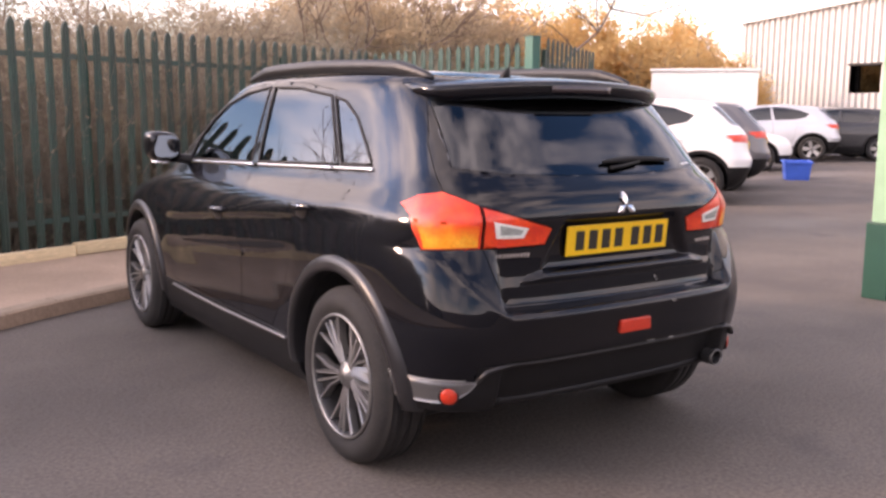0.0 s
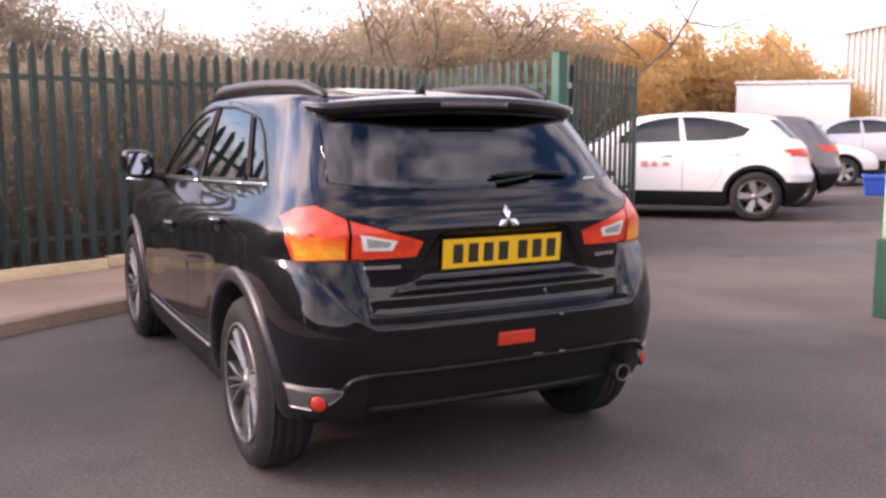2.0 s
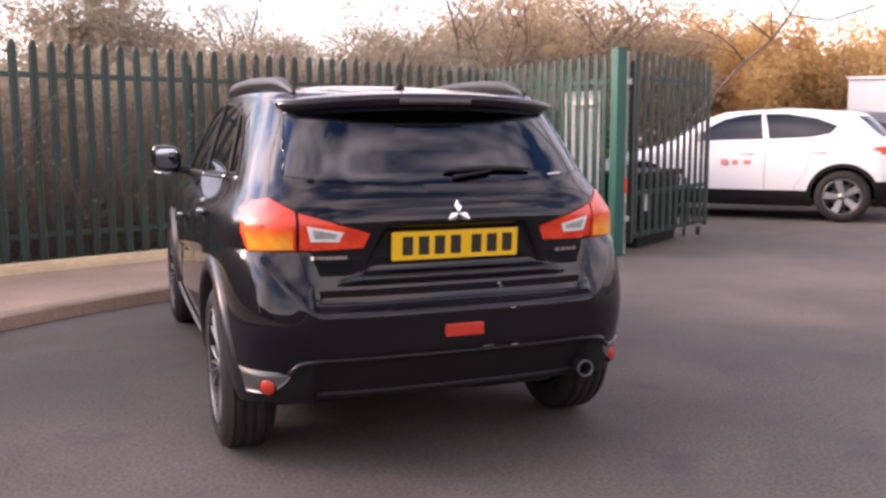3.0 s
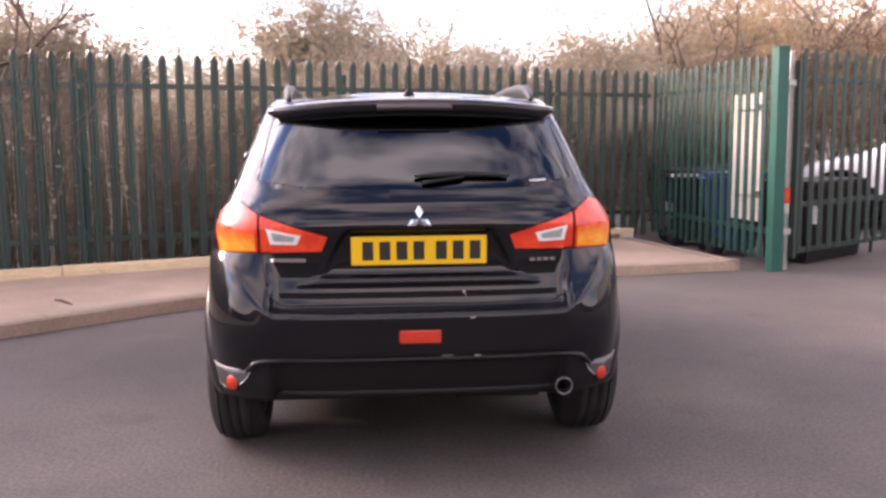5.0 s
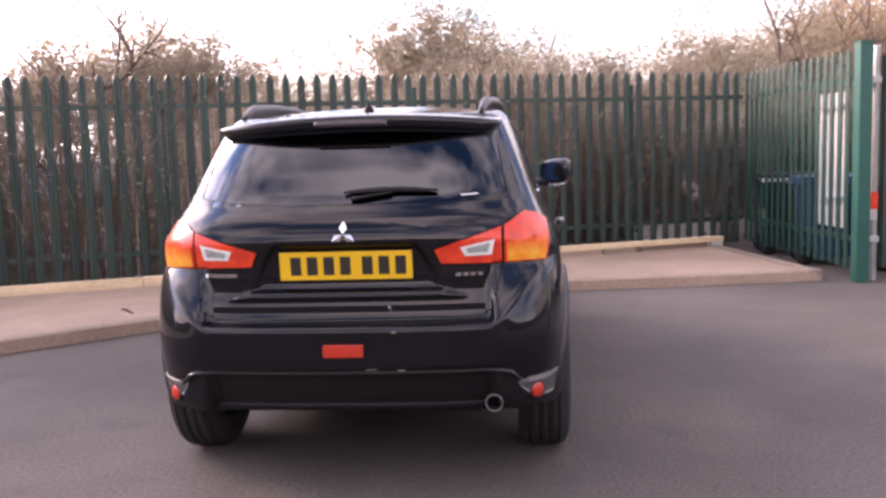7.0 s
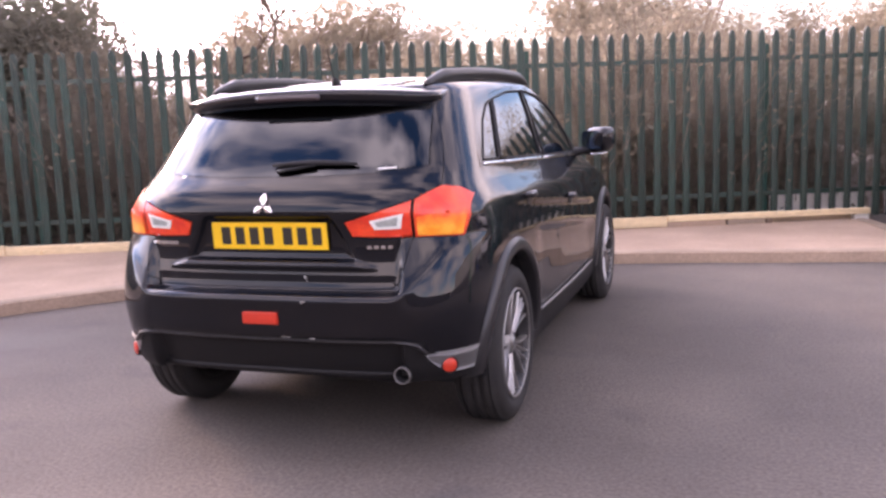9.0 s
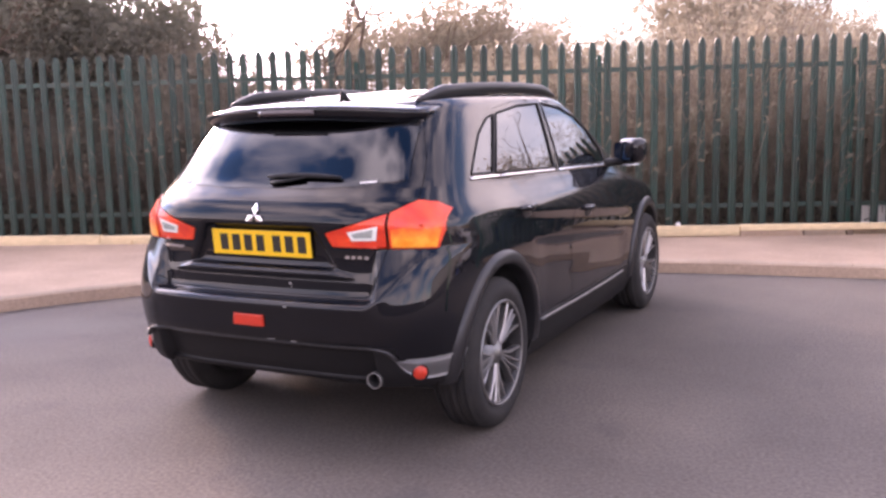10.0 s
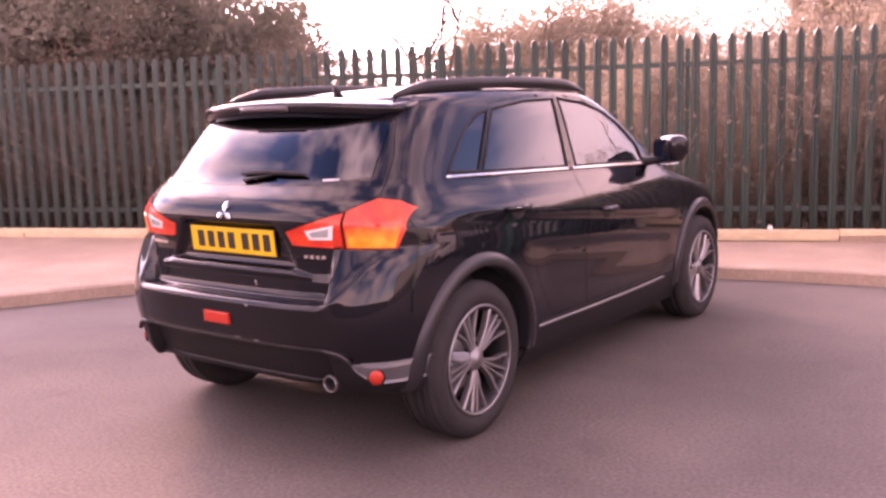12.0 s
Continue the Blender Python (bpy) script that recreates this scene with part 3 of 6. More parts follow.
def palisade(name, label, a, b, height, foot, pitch, material, group="", post_every=15, first_post=0, rails=(0.39, 1.84), seed=1, posts=True, fold=1.0):
    """A run of palisade from a to b, its pales on the -normal side of its rails."""
    rnd = random.Random(seed)
    a, b = Vector(a), Vector(b)
    d = (b - a).normalized()
    angle = math.atan2(d.y, d.x)
    base = Matrix.Translation(a) @ Matrix.Rotation(angle, 4, "Z")
    root = thing(name, label, "fence", base, group)
    length = (b - a).length
    me = pale_mesh("pale", height - foot, material, fold)
    n = int(length / pitch)
    for i in range(n + 1):
        ob = link("pale", me, root)
        ob.matrix_basis = pose(i * pitch + rnd.uniform(-0.004, 0.004), 0, foot + rnd.uniform(-0.008, 0.008), rnd.uniform(-0.25, 0.25), rnd.uniform(-0.35, 0.35), rnd.uniform(-2, 2))
    for z in rails:
        bm = bmesh.new()
        sect = [(0.014, -0.025), (0.018, -0.025), (0.018, 0.021), (0.06, 0.021), (0.06, 0.025), (0.014, 0.025)]
        r0, r1 = [[bm.verts.new((x, y, z + h)) for y, h in sect] for x in (-0.05, length + 0.05)]
        for k in range(6):
            bm.faces.new((r0[k], r0[(k + 1) % 6], r1[(k + 1) % 6], r1[k]))
        bm.faces.new(r0)
        bm.faces.new(r1[::-1])
        bmesh.ops.recalc_face_normals(bm, faces=bm.faces[:])
        part("rail", bm, material, root)
    if posts:
        i = first_post
        while i < n:
            x = i * pitch + pitch / 2
            bm = bmesh.new()
            sect = [(-0.022, 0.065), (0.022, 0.065), (0.022, 0.072), (0.004, 0.072), (0.004, 0.158), (0.022, 0.158), (0.022, 0.165), (-0.022, 0.165), (-0.022, 0.158),
                    (-0.004, 0.158), (-0.004, 0.072), (-0.022, 0.072)]
            r0, r1 = [[bm.verts.new((x + u, y, z)) for u, y in sect] for z in (0, height - 0.14)]
            for k in range(12):
                bm.faces.new((r0[k], r0[(k + 1) % 12], r1[(k + 1) % 12], r1[k]))
            bm.faces.new(r0[::-1])
            bm.faces.new(r1)
            part("post", bm, M["fence_bright"], root)
            i += post_every
    return root


CORNER = Vector((3.34, fence_y(3.34), 0))
START = Vector((-20.0, fence_y(-20.0), 0))
palisade("palisade_fence", "dark green steel palisade fence with pointed pales behind the timber edging", START, CORNER, 2.14, 0.10, 0.163, M["fence"], "palisade fences", post_every=16, first_post=1)
palisade("palisade_fence", "bright green palisade side panel between the fence corner and gate post", (3.40, fence_y(3.34) - 0.05, 0), (3.70, 5.36, 0), 2.115, 0.12, 0.158,
         M["fence_bright"], "palisade fences", seed=2, posts=False, fold=0.55)

# gate post and open gate leaf
gate_post = thing("gate_post", "square green steel gate post with a flat cap", "gate post", pose(3.78, 5.24, 0, 0, 0, 7))
part("shaft", box_bm(-0.06, -0.06, 0, 0.06, 0.06, 2.165, 0.006), M["post_teal"], gate_post)
part("cap", box_bm(-0.066, -0.066, 2.166, 0.066, 0.066, 2.177, 0.003), M["post_teal"], gate_post)
part("hinge", box_bm(0.062, -0.025, 1.80, 0.16, 0.025, 1.86, 0.006), M["galv"], gate_post)
part("hinge", box_bm(0.062, -0.025, 0.36, 0.16, 0.025, 0.42, 0.006), M["galv"], gate_post)

part("lock_box", box_bm(0.125, 0.045, 0.66, 0.185, 0.095, 0.82, 0.006), M["lamp_red"], gate_post, "red lock box")
part("lock_bracket", box_bm(0.061, 0.05, 0.56, 0.175, 0.09, 0.659, 0.004), M["pale_block"], gate_post)

# white board fixed to the back of the side panel
board = thing("sign_board", "plain white board fixed behind the green side panel", "board", Matrix.Translation((3.80, 5.66, 0)) @ Matrix.Rotation(radians(96.7), 4, "Z"))
part("sheet", box_bm(0, -0.012, 0.45, 0.66, 0.0, 1.76, 0.003), M["cabin_white"], board)
for z in (0.72, 1.60):
    part("batten", box_bm(0.02, 0.001, z, 0.50, 0.05, z + 0.05, 0.004), M["cabin_white"], board)

slam_post = thing("slam_post", "slim galvanised steel slam post beside the gate", "gate post", pose(3.925, 5.335, 0, 0, 0, 21))
part("shaft", box_bm(-0.025, -0.025, 0, 0.025, 0.025, 2.13, 0.004), M["galv"], slam_post)
part("cap", box_bm(-0.029, -0.029, 2.131, 0.029, 0.029, 2.142, 0.003), M["cabin_white"], slam_post)

GATE_A, GATE_B = Vector((3.98, 5.30, 0)), Vector((5.93, 6.62, 0))


def gate_leaf():
    d = GATE_B - GATE_A
    root = thing("palisade_gate", "dark green palisade gate leaf standing open", "gate", Matrix.Translation(GATE_A) @ Matrix.Rotation(math.atan2(d.y, d.x), 4, "Z"))
    w = d.length
    me = pale_mesh("pale", 2.0, M["fence"])
    n = 12
    for i in range(n):
        ob = link("pale", me, root)
        ob.matrix_basis = pose(0.09 + i * (w - 0.18) / (n - 1), -0.032, 0.17)
    for x in (0, w - 0.05):
        part("stile", box_bm(x, -0.025, 0.12, x + 0.05, 0.025, 2.05, 0.005), M["fence"], root)
    for z in (0.16, 0.62, 1.86):
        part("gate_rail", box_bm(0.05, -0.02, z, w - 0.05, 0.02, z + 0.05, 0.004), M["fence"], root)
    part("drop_bolt", box_bm(w * 0.73, 0.03, 0.03, w * 0.73 + 0.03, 0.055, 0.75, 0.004), M["fence"], root)
    part("wheel", box_bm(w - 0.30, -0.02, 0.001, w - 0.22, 0.02, 0.119, 0.02), M["rubber"], root)


gate_leaf()

# black lidded box behind the gate leaf
lie = GATE_B - GATE_A
grit = thing("storage_box", "black lidded plastic box behind the open gate leaf", "box", Matrix.Translation(GATE_A) @ Matrix.Rotation(math.atan2(lie.y, lie.x), 4, "Z"))
bm = bmesh.new()
low = [bm.verts.new((x, y, 0.004)) for x, y in ((0.48, 0.12), (1.62, 0.12), (1.62, 0.60), (0.48, 0.60))]
high = [bm.verts.new((x, y, 0.79)) for x, y in ((0.43, 0.07), (1.67, 0.07), (1.67, 0.65), (0.43, 0.65))]
for k in range(4):
    bm.faces.new((low[k], low[(k + 1) % 4], high[(k + 1) % 4], high[k]))
bm.faces.new(low[::-1])
bm.faces.new(high)
bmesh.ops.bevel(bm, geom=bm.edges[:], offset=0.02, segments=2, affect="EDGES")
part("body", bm, M["plastic"], grit)
part("lid", box_bm(0.41, 0.05, 0.791, 1.69, 0.67, 0.86, 0.02), M["plastic"], grit)
part("notice", box_bm(0.50, 0.060, 0.42, 0.66, 0.074, 0.66, 0.002), M["cabin_white"], grit, "plain white notice")

# two-tone steel post by the entrance
green_post = thing("canopy_post", "thick steel post painted pale green over dark green", "post", pose(4.08, 1.43, 0, 0, 0, 4))
part("shaft", box_bm(-0.072, -0.072, 0.575, 0.072, 0.072, 5.2, 0.012), M["post_light"], green_post, "pale green upper shaft")
part("sleeve", box_bm(-0.098, -0.098, 0.0, 0.098, 0.098, 0.576, 0.012), M["post_dark"], green_post, "dark green lower sleeve")


# ---- cars ----
def shell(spec, res):
    """The skin of a car as horizontal rings from sill to roof, tail at y = 0, nose towards +y. Returns a bmesh and two ways to ask for places on it."""
    yr, yf, wz = pchip(spec["tail"]), pchip(spec["nose"]), pchip(spec["half"])
    n_r, n_s, n_f = res["rear"], res["side"], res["front"]
    roof_lift, roof_mid = spec["lift"], spec["lift_mid"]

    def tail_y(x, z):
        if "tail_at" in spec:
            return spec["tail_at"](yr(z), x, z)
        return yr(z) * np.ones_like(x)

    def half_ring(z):
        w, a1 = wz(z), yf(z)
        lr, lf, nr, nf = spec["corner_r"], spec["corner_f"](z), 4.0, 3.0

        def rear(t):
            x = w * np.sin(t) ** (2 / nr)
            return x, tail_y(x, z) + lr * (1 - np.maximum(np.cos(t), 0) ** (2 / nr)) + 0.015 * (x / w) ** 2

        t = math.pi / 2 * np.linspace(0, 1, 500) ** 2
        xs, ys = rear(t)
        run = np.concatenate(([0], np.cumsum(np.hypot(np.diff(xs), 0.5 * np.diff(ys)))))
        rx, ry = rear(np.interp(np.linspace(0, run[-1], n_r), run, t))
        y0, y1 = ry[-1], a1 - lf
        sy = np.linspace(y0, y1, n_s + 1)[1:]
        sx = np.full(n_s, w)
        t = np.linspace(0, math.pi / 2, 300)
        xs = w * np.maximum(np.cos(t), 0) ** (2 / nf)
        ys = y1 + lf * np.sin(t) ** (2 / nf)
        run = np.concatenate(([0], np.cumsum(np.hypot(np.diff(xs), np.diff(ys)))))
        u = np.linspace(0, run[-1], n_f + 1)[1:]
        fx, fy = np.interp(u, run, xs), np.interp(u, run, ys)
        x, y = np.concatenate((rx, sx, fx)), np.concatenate((ry, sy, fy))
        fwd, aft = np.clip((y - 1.8) / 2.2, 0, 1), np.clip((1.8 - y) / 1.8, 0, 1)
        x = x * (1 - 0.05 * fwd**2 - spec.get("taper", 0.012) * aft**2)
        # swage low on the doors
        if spec.get("swage"):
            zc = 0.65 + (2.85 - y) * 0.098
            win = np.clip((y - 1.15) / 0.2, 0, 1) * np.clip((2.95 - y) / 0.2, 0, 1)
            below = np.clip((zc - z) / 0.03, 0, 1) * np.clip((z - 0.36) / 0.22, 0, 1)
            x = x - 0.016 * win * below
            # shoulder crease that climbs through the door handles
            up = z - (0.968 + (1.085 - y) * 0.095)
            win = np.clip((y - 0.40) / 0.4, 0, 1) * np.clip((3.1 - y) / 0.3, 0, 1)
            x = x + 0.012 * win * np.where(up > 0, np.clip(1 - up / 0.12, 0, 1), np.clip(1 + up / 0.05, 0, 1))
        h = min(1.0, max(0.0, (z - 1.12) / 0.33))
        zz = z + h * roof_lift * np.clip(1 - ((y - roof_mid) / 1.25) ** 2, -0.6, 1)
        return x, y, zz

    bm = bmesh.new()
    rings = []

    def add_ring(x, y, z):
        pts = [(x[i], y[i], z[i]) for i in range(len(x))]
        loop = [bm.verts.new(p) for p in pts]
        other = [bm.verts.new((-p[0], p[1], p[2])) for p in pts[1:-1]]
        rings.append(loop + other[::-1])

    for z in res["levels"]:
        add_ring(*half_ring(z))
    xt, yt, zt = half_ring(res["levels"][-1])
    mid = (yt[0] + yt[-1]) / 2
    for s in res["roof"]:
        rise = spec["dome"] * (1 - s**2.2)
        add_ring(xt * s, mid + (yt - mid) * (1 - (1 - s) * 0.985), zt + rise * np.clip(1 - ((yt - mid) / 1.6) ** 2 * 0.4, 0.3, 1))
    for r0, r1 in zip(rings, rings[1:]):
        n = len(r0)
        for i in range(n):
            j = (i + 1) % n
            bm.faces.new((r0[i], r0[j], r1[j], r1[i]))
    # close the middle of the roof
    last, h = rings[-1], len(xt)
    for i in range(h - 1):
        a, b = last[i], last[i + 1]
        c = last[-(i + 1)] if i + 1 < h - 1 else None
        d = last[-i] if i > 0 else None
        loop = [v for v in (a, b, c, d) if v is not None]
        if len(loop) > 2:
            bm.faces.new(loop)
    bmesh.ops.recalc_face_normals(bm, faces=bm.faces[:])
    bm.normal_update()

    def side_x(y, z):
        x, yy, _ = half_ring(z)
        return float(np.interp(y, yy, x))

    def rear_y(x, z):
        xx, y, _ = half_ring(z)
        return float(np.interp(abs(x), xx[:n_r], y[:n_r]))

    return bm, side_x, rear_y


def cut(bm, layer, poly, axis, side, value, only=None):
    """Cuts a convex outline into the skin, seen along an axis, and gives the faces inside it the value."""
    k = 1 if axis == "x" else 0
    lo0, hi0 = min(p[0] for p in poly) - 0.15, max(p[0] for p in poly) + 0.15
    lo1, hi1 = min(p[1] for p in poly) - 0.15, max(p[1] for p in poly) + 0.15
    c2 = (sum(p[0] for p in poly) / len(poly), sum(p[1] for p in poly) / len(poly))
    inside = []
    for f in bm.faces:
        c = f.calc_center_median()
        a = c[k]
        if not (lo0 < a < hi0 and lo1 < c.z < hi1):
            continue
        if axis == "y" and (f.normal.y > 0.05 or c.y > 1.0):
            continue
        if axis == "x" and (f.normal.x * side < 0.1 or c.x * side < 0.2):
            continue
        if only is not None and f[layer] not in only:
            continue
        inside.append(f)
    for i, p in enumerate(poly):
        q = poly[(i + 1) % len(poly)]
        e = (q[0] - p[0], q[1] - p[1])
        nrm = (e[1], -e[0])
        if nrm[0] * (c2[0] - p[0]) + nrm[1] * (c2[1] - p[1]) > 0:
            nrm = (-nrm[0], -nrm[1])
        no = Vector((0, nrm[0], nrm[1])) if axis == "x" else Vector((nrm[0], 0, nrm[1]))
        co = Vector((0, p[0], p[1])) if axis == "x" else Vector((p[0], 0, p[1]))
        no.normalize()
        es, vs = set(), set()
        for f in inside:
            es.update(f.edges)
            vs.update(f.verts)
        got = bmesh.ops.bisect_plane(bm, geom=list(vs) + list(es) + inside, plane_co=co, plane_no=no, dist=1e-5)
        inside = [g for g in got["geom"] if isinstance(g, bmesh.types.BMFace) and (g.calc_center_median() - co).dot(no) < 0]
        if not inside:
            return
    for f in inside:
        f[layer] = value


def region(bm, layer, values, gap=0.0, thick=0.012, lift=0.0):
    """Verts and faces of the skin's faces with these values, drawn in by gap at their border and given thickness."""
    faces = [f for f in bm.faces if f[layer] in values]
    keep = set(faces)
    index, pos, nor, sources = {}, [], [], []
    for f in faces:
        for v in f.verts:
            if v not in index:
                index[v] = len(pos)
                pos.append(v.co.copy())
                nor.append(v.normal.copy())
    border, push = [], {}
    for f in faces:
        for lp in f.loops:
            e = lp.edge
            if sum(1 for g in e.link_faces if g in keep) == 1:
                a, b = lp.vert, lp.link_loop_next.vert
                border.append((index[a], index[b]))
                inward = f.normal.cross((b.co - a.co)).normalized()
                for v in (a, b):
                    push.setdefault(index[v], []).append(inward)
    for i, ws in push.items():
        s = Vector((0, 0, 0))
        for w in ws:
            s += w
        if s.length > 1e-6:
            pos[i] = pos[i] + s.normalized() * gap
    outer = [p + n * lift for p, n in zip(pos, nor)]
    inner = [p + n * (lift - thick) for p, n in zip(pos, nor)]
    n = len(outer)
    verts = outer + inner
    fs = [[index[v] for v in f.verts] for f in faces]
    fs += [[index[v] + n for v in reversed(f.verts)] for f in faces]
    for a, b in border:
        k = len(verts)
        verts += [outer[a], outer[b], inner[b], inner[a]]
        fs.append((k + 1, k, k + 3, k + 2))
    return verts, fs


def skin_part(name, bm, layer, values, material, parent, gap=0.0025, thick=0.012, label="", lift=0.0):
    vs, fs = region(bm, layer, values, gap, thick, lift)
    if not fs:
        return None
    return link(name, mesh_of(name, vs, fs, material, True), parent, label)


def mirrored(poly):
    return [(-a, b) for a, b in poly]


def arch_poly(cy, cz, r):
    return [(cy + r * math.cos(t), cz + r * math.sin(t)) for t in np.linspace(0, 2 * math.pi, 29)[:-1]]


def well_data(r):
    """The upper part of a wheel well: an arched liner and its back."""
    ts = np.linspace(radians(-8), radians(188), 30)
    vs, fs = [], []
    for x, rr in ((0.0, r), (-0.30, r + 0.004), (-0.30, 0.05)):
        vs += [(x, rr * math.cos(t), rr * math.sin(t)) for t in ts]
    for k in range(2):
        for i in range(29):
            fs.append((k * 30 + i, k * 30 + i + 1, (k + 1) * 30 + i + 1, (k + 1) * 30 + i))
    return vs, fs


# wheels -------------------------------------------------------------
def wheel_meshes(r, r_rim, width, spokes=5):
    """Tyre, rim barrel and spokes, outer face towards +x, hub at the origin."""
    h = width / 2
    tyre = [(-h + 0.02, r_rim), (-h + 0.004, r_rim + 0.02), (-h, r_rim + 0.05), (-h + 0.008, r - 0.035), (-h + 0.022, r - 0.012), (-h + 0.045, r - 0.003)]
    for g in (-0.062, -0.02, 0.02, 0.062):
        tyre += [(g - 0.005, r), (g - 0.003, r - 0.008), (g + 0.003, r - 0.008), (g + 0.005, r)]
    tyre += [(h - 0.045, r - 0.003), (h - 0.022, r - 0.012), (h - 0.008, r - 0.035), (h, r_rim + 0.05), (h - 0.003, r_rim + 0.035), (h - 0.006, r_rim + 0.02), (h - 0.02, r_rim)]
    vs, fs = lathe_data(tyre, 56)
    out = {"tyre": mesh_of("tyre", vs, fs, M["rubber"], True)}
    rim = [(h - 0.018, r_rim + 0.004), (h - 0.010, r_rim + 0.002), (h - 0.010, r_rim - 0.008), (h - 0.022, r_rim - 0.014), (h - 0.05, r_rim - 0.022), (-h + 0.03, r_rim - 0.03),
           (-h + 0.02, r_rim + 0.004)]
    vs, fs = lathe_data(rim, 56)
    out["rim"] = mesh_of("rim", vs, fs, M["alloy_dark"], True)
    out["rim_lip"] = mesh_of("rim_lip", *lathe_data([(h - 0.012, r_rim + 0.005), (h - 0.006, r_rim + 0.003), (h - 0.006, r_rim - 0.006), (h - 0.012, r_rim - 0.009)], 56), M["alloy_dull"], True)
    out["brake_disc"] = mesh_of("brake_disc", *lathe_data([(-0.02, 0.02), (-0.02, 0.15), (-0.035, 0.15), (-0.035, 0.02)], 32), M["galv"], True)
    # paired spokes
    vs, fs, dv, df = [], [], [], []

    def bar(a0, a1, r0, r1, w0, w1, x0, x1, depth, vs, fs):
        k = len(vs)
        for a, rr, w, x in ((a0, r0, w0, x0), (a1, r1, w1, x1)):
            c, s = math.cos(a), math.sin(a)
            for u, dx in ((-w, -depth), (-w, -0.006), (-w * 0.6, 0), (w * 0.6, 0), (w, -0.006), (w, -depth)):
                vs.append((x + dx, rr * c - u * s, rr * s + u * c))
        for i in range(6):
            j = (i + 1) % 6
            fs.append((k + i, k + j, k + 6 + j, k + 6 + i))
        fs.append(tuple(range(k + 5, k - 1, -1)))
        fs.append(tuple(range(k + 6, k + 12)))

    for i in range(spokes):
        a = 2 * math.pi * i / spokes + math.pi / 2
        for sgn in (-1, 1):
            bar(a + sgn * 0.10, a + sgn * 0.085, 0.050, r_rim - 0.012, 0.0048, 0.0056, h - 0.030, h - 0.016, 0.035, vs, fs)
            bar(a + sgn * 0.26, a + sgn * 0.27, 0.055, 0.135, 0.005, 0.0052, h - 0.032, h - 0.024, 0.035, vs, fs)
            bar(a + sgn * 0.27, a + sgn * 0.39, 0.133, r_rim - 0.012, 0.0052, 0.0064, h - 0.024, h - 0.016, 0.035, vs, fs)
            bar(a + sgn * 0.18, a + sgn * 0.20, 0.050, r_rim - 0.012, 0.010, 0.016, h - 0.044, h - 0.034, 0.02, dv, df)
    out["spokes"] = mesh_of("spokes", vs, fs, M["alloy"])
    out["spoke_backs"] = mesh_of("spoke_backs", dv, df, M["alloy_dark"])
    vs, fs = lathe_data([(h - 0.06, 0.056), (h - 0.036, 0.054), (h - 0.030, 0.047), (h - 0.028, 0.031), (h - 0.022, 0.028), (h - 0.020, 0.001)], 28)
    out["hub_cap"] = mesh_of("hub_cap", vs, fs, M["alloy_dull"], True)
    vs, fs = lathe_data([(-h + 0.03, r_rim - 0.03), (-0.045, r_rim - 0.04), (-0.05, 0.05), (-0.05, 0.001)], 32)
    out["inner_barrel"] = mesh_of("inner_barrel", vs, fs, M["black"], True)
    return out


def add_wheels(root, spots, meshes):
    for x, y, z in spots:
        wheel = link("wheel", meshes["tyre"], root)
        wheel.name = "wheel"
        wheel.matrix_basis = pose(x, y, z, 25 if x > 0 else -40, 0, 0 if x > 0 else 180)
        for key in ("rim", "rim_lip", "spokes", "spoke_backs", "hub_cap", "brake_disc", "inner_barrel"):
            link(key, meshes[key], wheel)


def ease(a, b, v):
    k = np.clip((v - a) / (b - a), 0, 1)
    return k * k * (3 - 2 * k)


LOW_TAIL = pchip([(0.20, 0.34), (0.26, 0.22), (0.30, 0.125), (0.33, 0.085), (0.37, 0.066), (0.43, 0.055), (0.47, 0.046), (0.52, 0.034), (0.60, 0.022), (0.62, 0.020)])


def suv_tail(centre, x, z):
    """The tail's y at x: tailgate with its plate recess and handle ledge, and bumper shoulders that scoop up under the lamps."""
    x = np.abs(x)
    reach = 0.285 + (0.985 - z) * 0.54
    y = centre + 0.030 * ease(0.988, 0.964, z) * ease(0.797, 0.808, z) * (1 - ease(reach - 0.012, reach + 0.012, x))
    ledge = 0.800 - 0.026 * np.clip((x - 0.386) / 0.084, 0, 1)
    y = y - 0.016 * ease(0.768, 0.775, z) * ease(ledge + 0.004, ledge - 0.004, z) * (1 - ease(0.455, 0.48, x))
    if z >= 0.985:
        return y
    s = ease(0.575, 0.80, x)
    crease, out = 0.672 + 0.200 * s, 0.018 + 0.082 * s
    if z <= 0.60:
        corner = LOW_TAIL(z) * np.ones_like(x)
    else:
        low = 0.022 + (out - 0.022) * np.clip((z - 0.60) / (crease - 0.60), 0, 1) ** 1.8
        high = out + (0.120 - out) * np.clip((z - crease) / np.maximum(0.890 - crease, 0.01), 0, 1) ** 0.85
        corner = np.where(z < crease, low, high)
    if z > 0.89:
        corner = centre * np.ones_like(x)
    return y + (corner - y) * ease(0.562, 0.600, x)


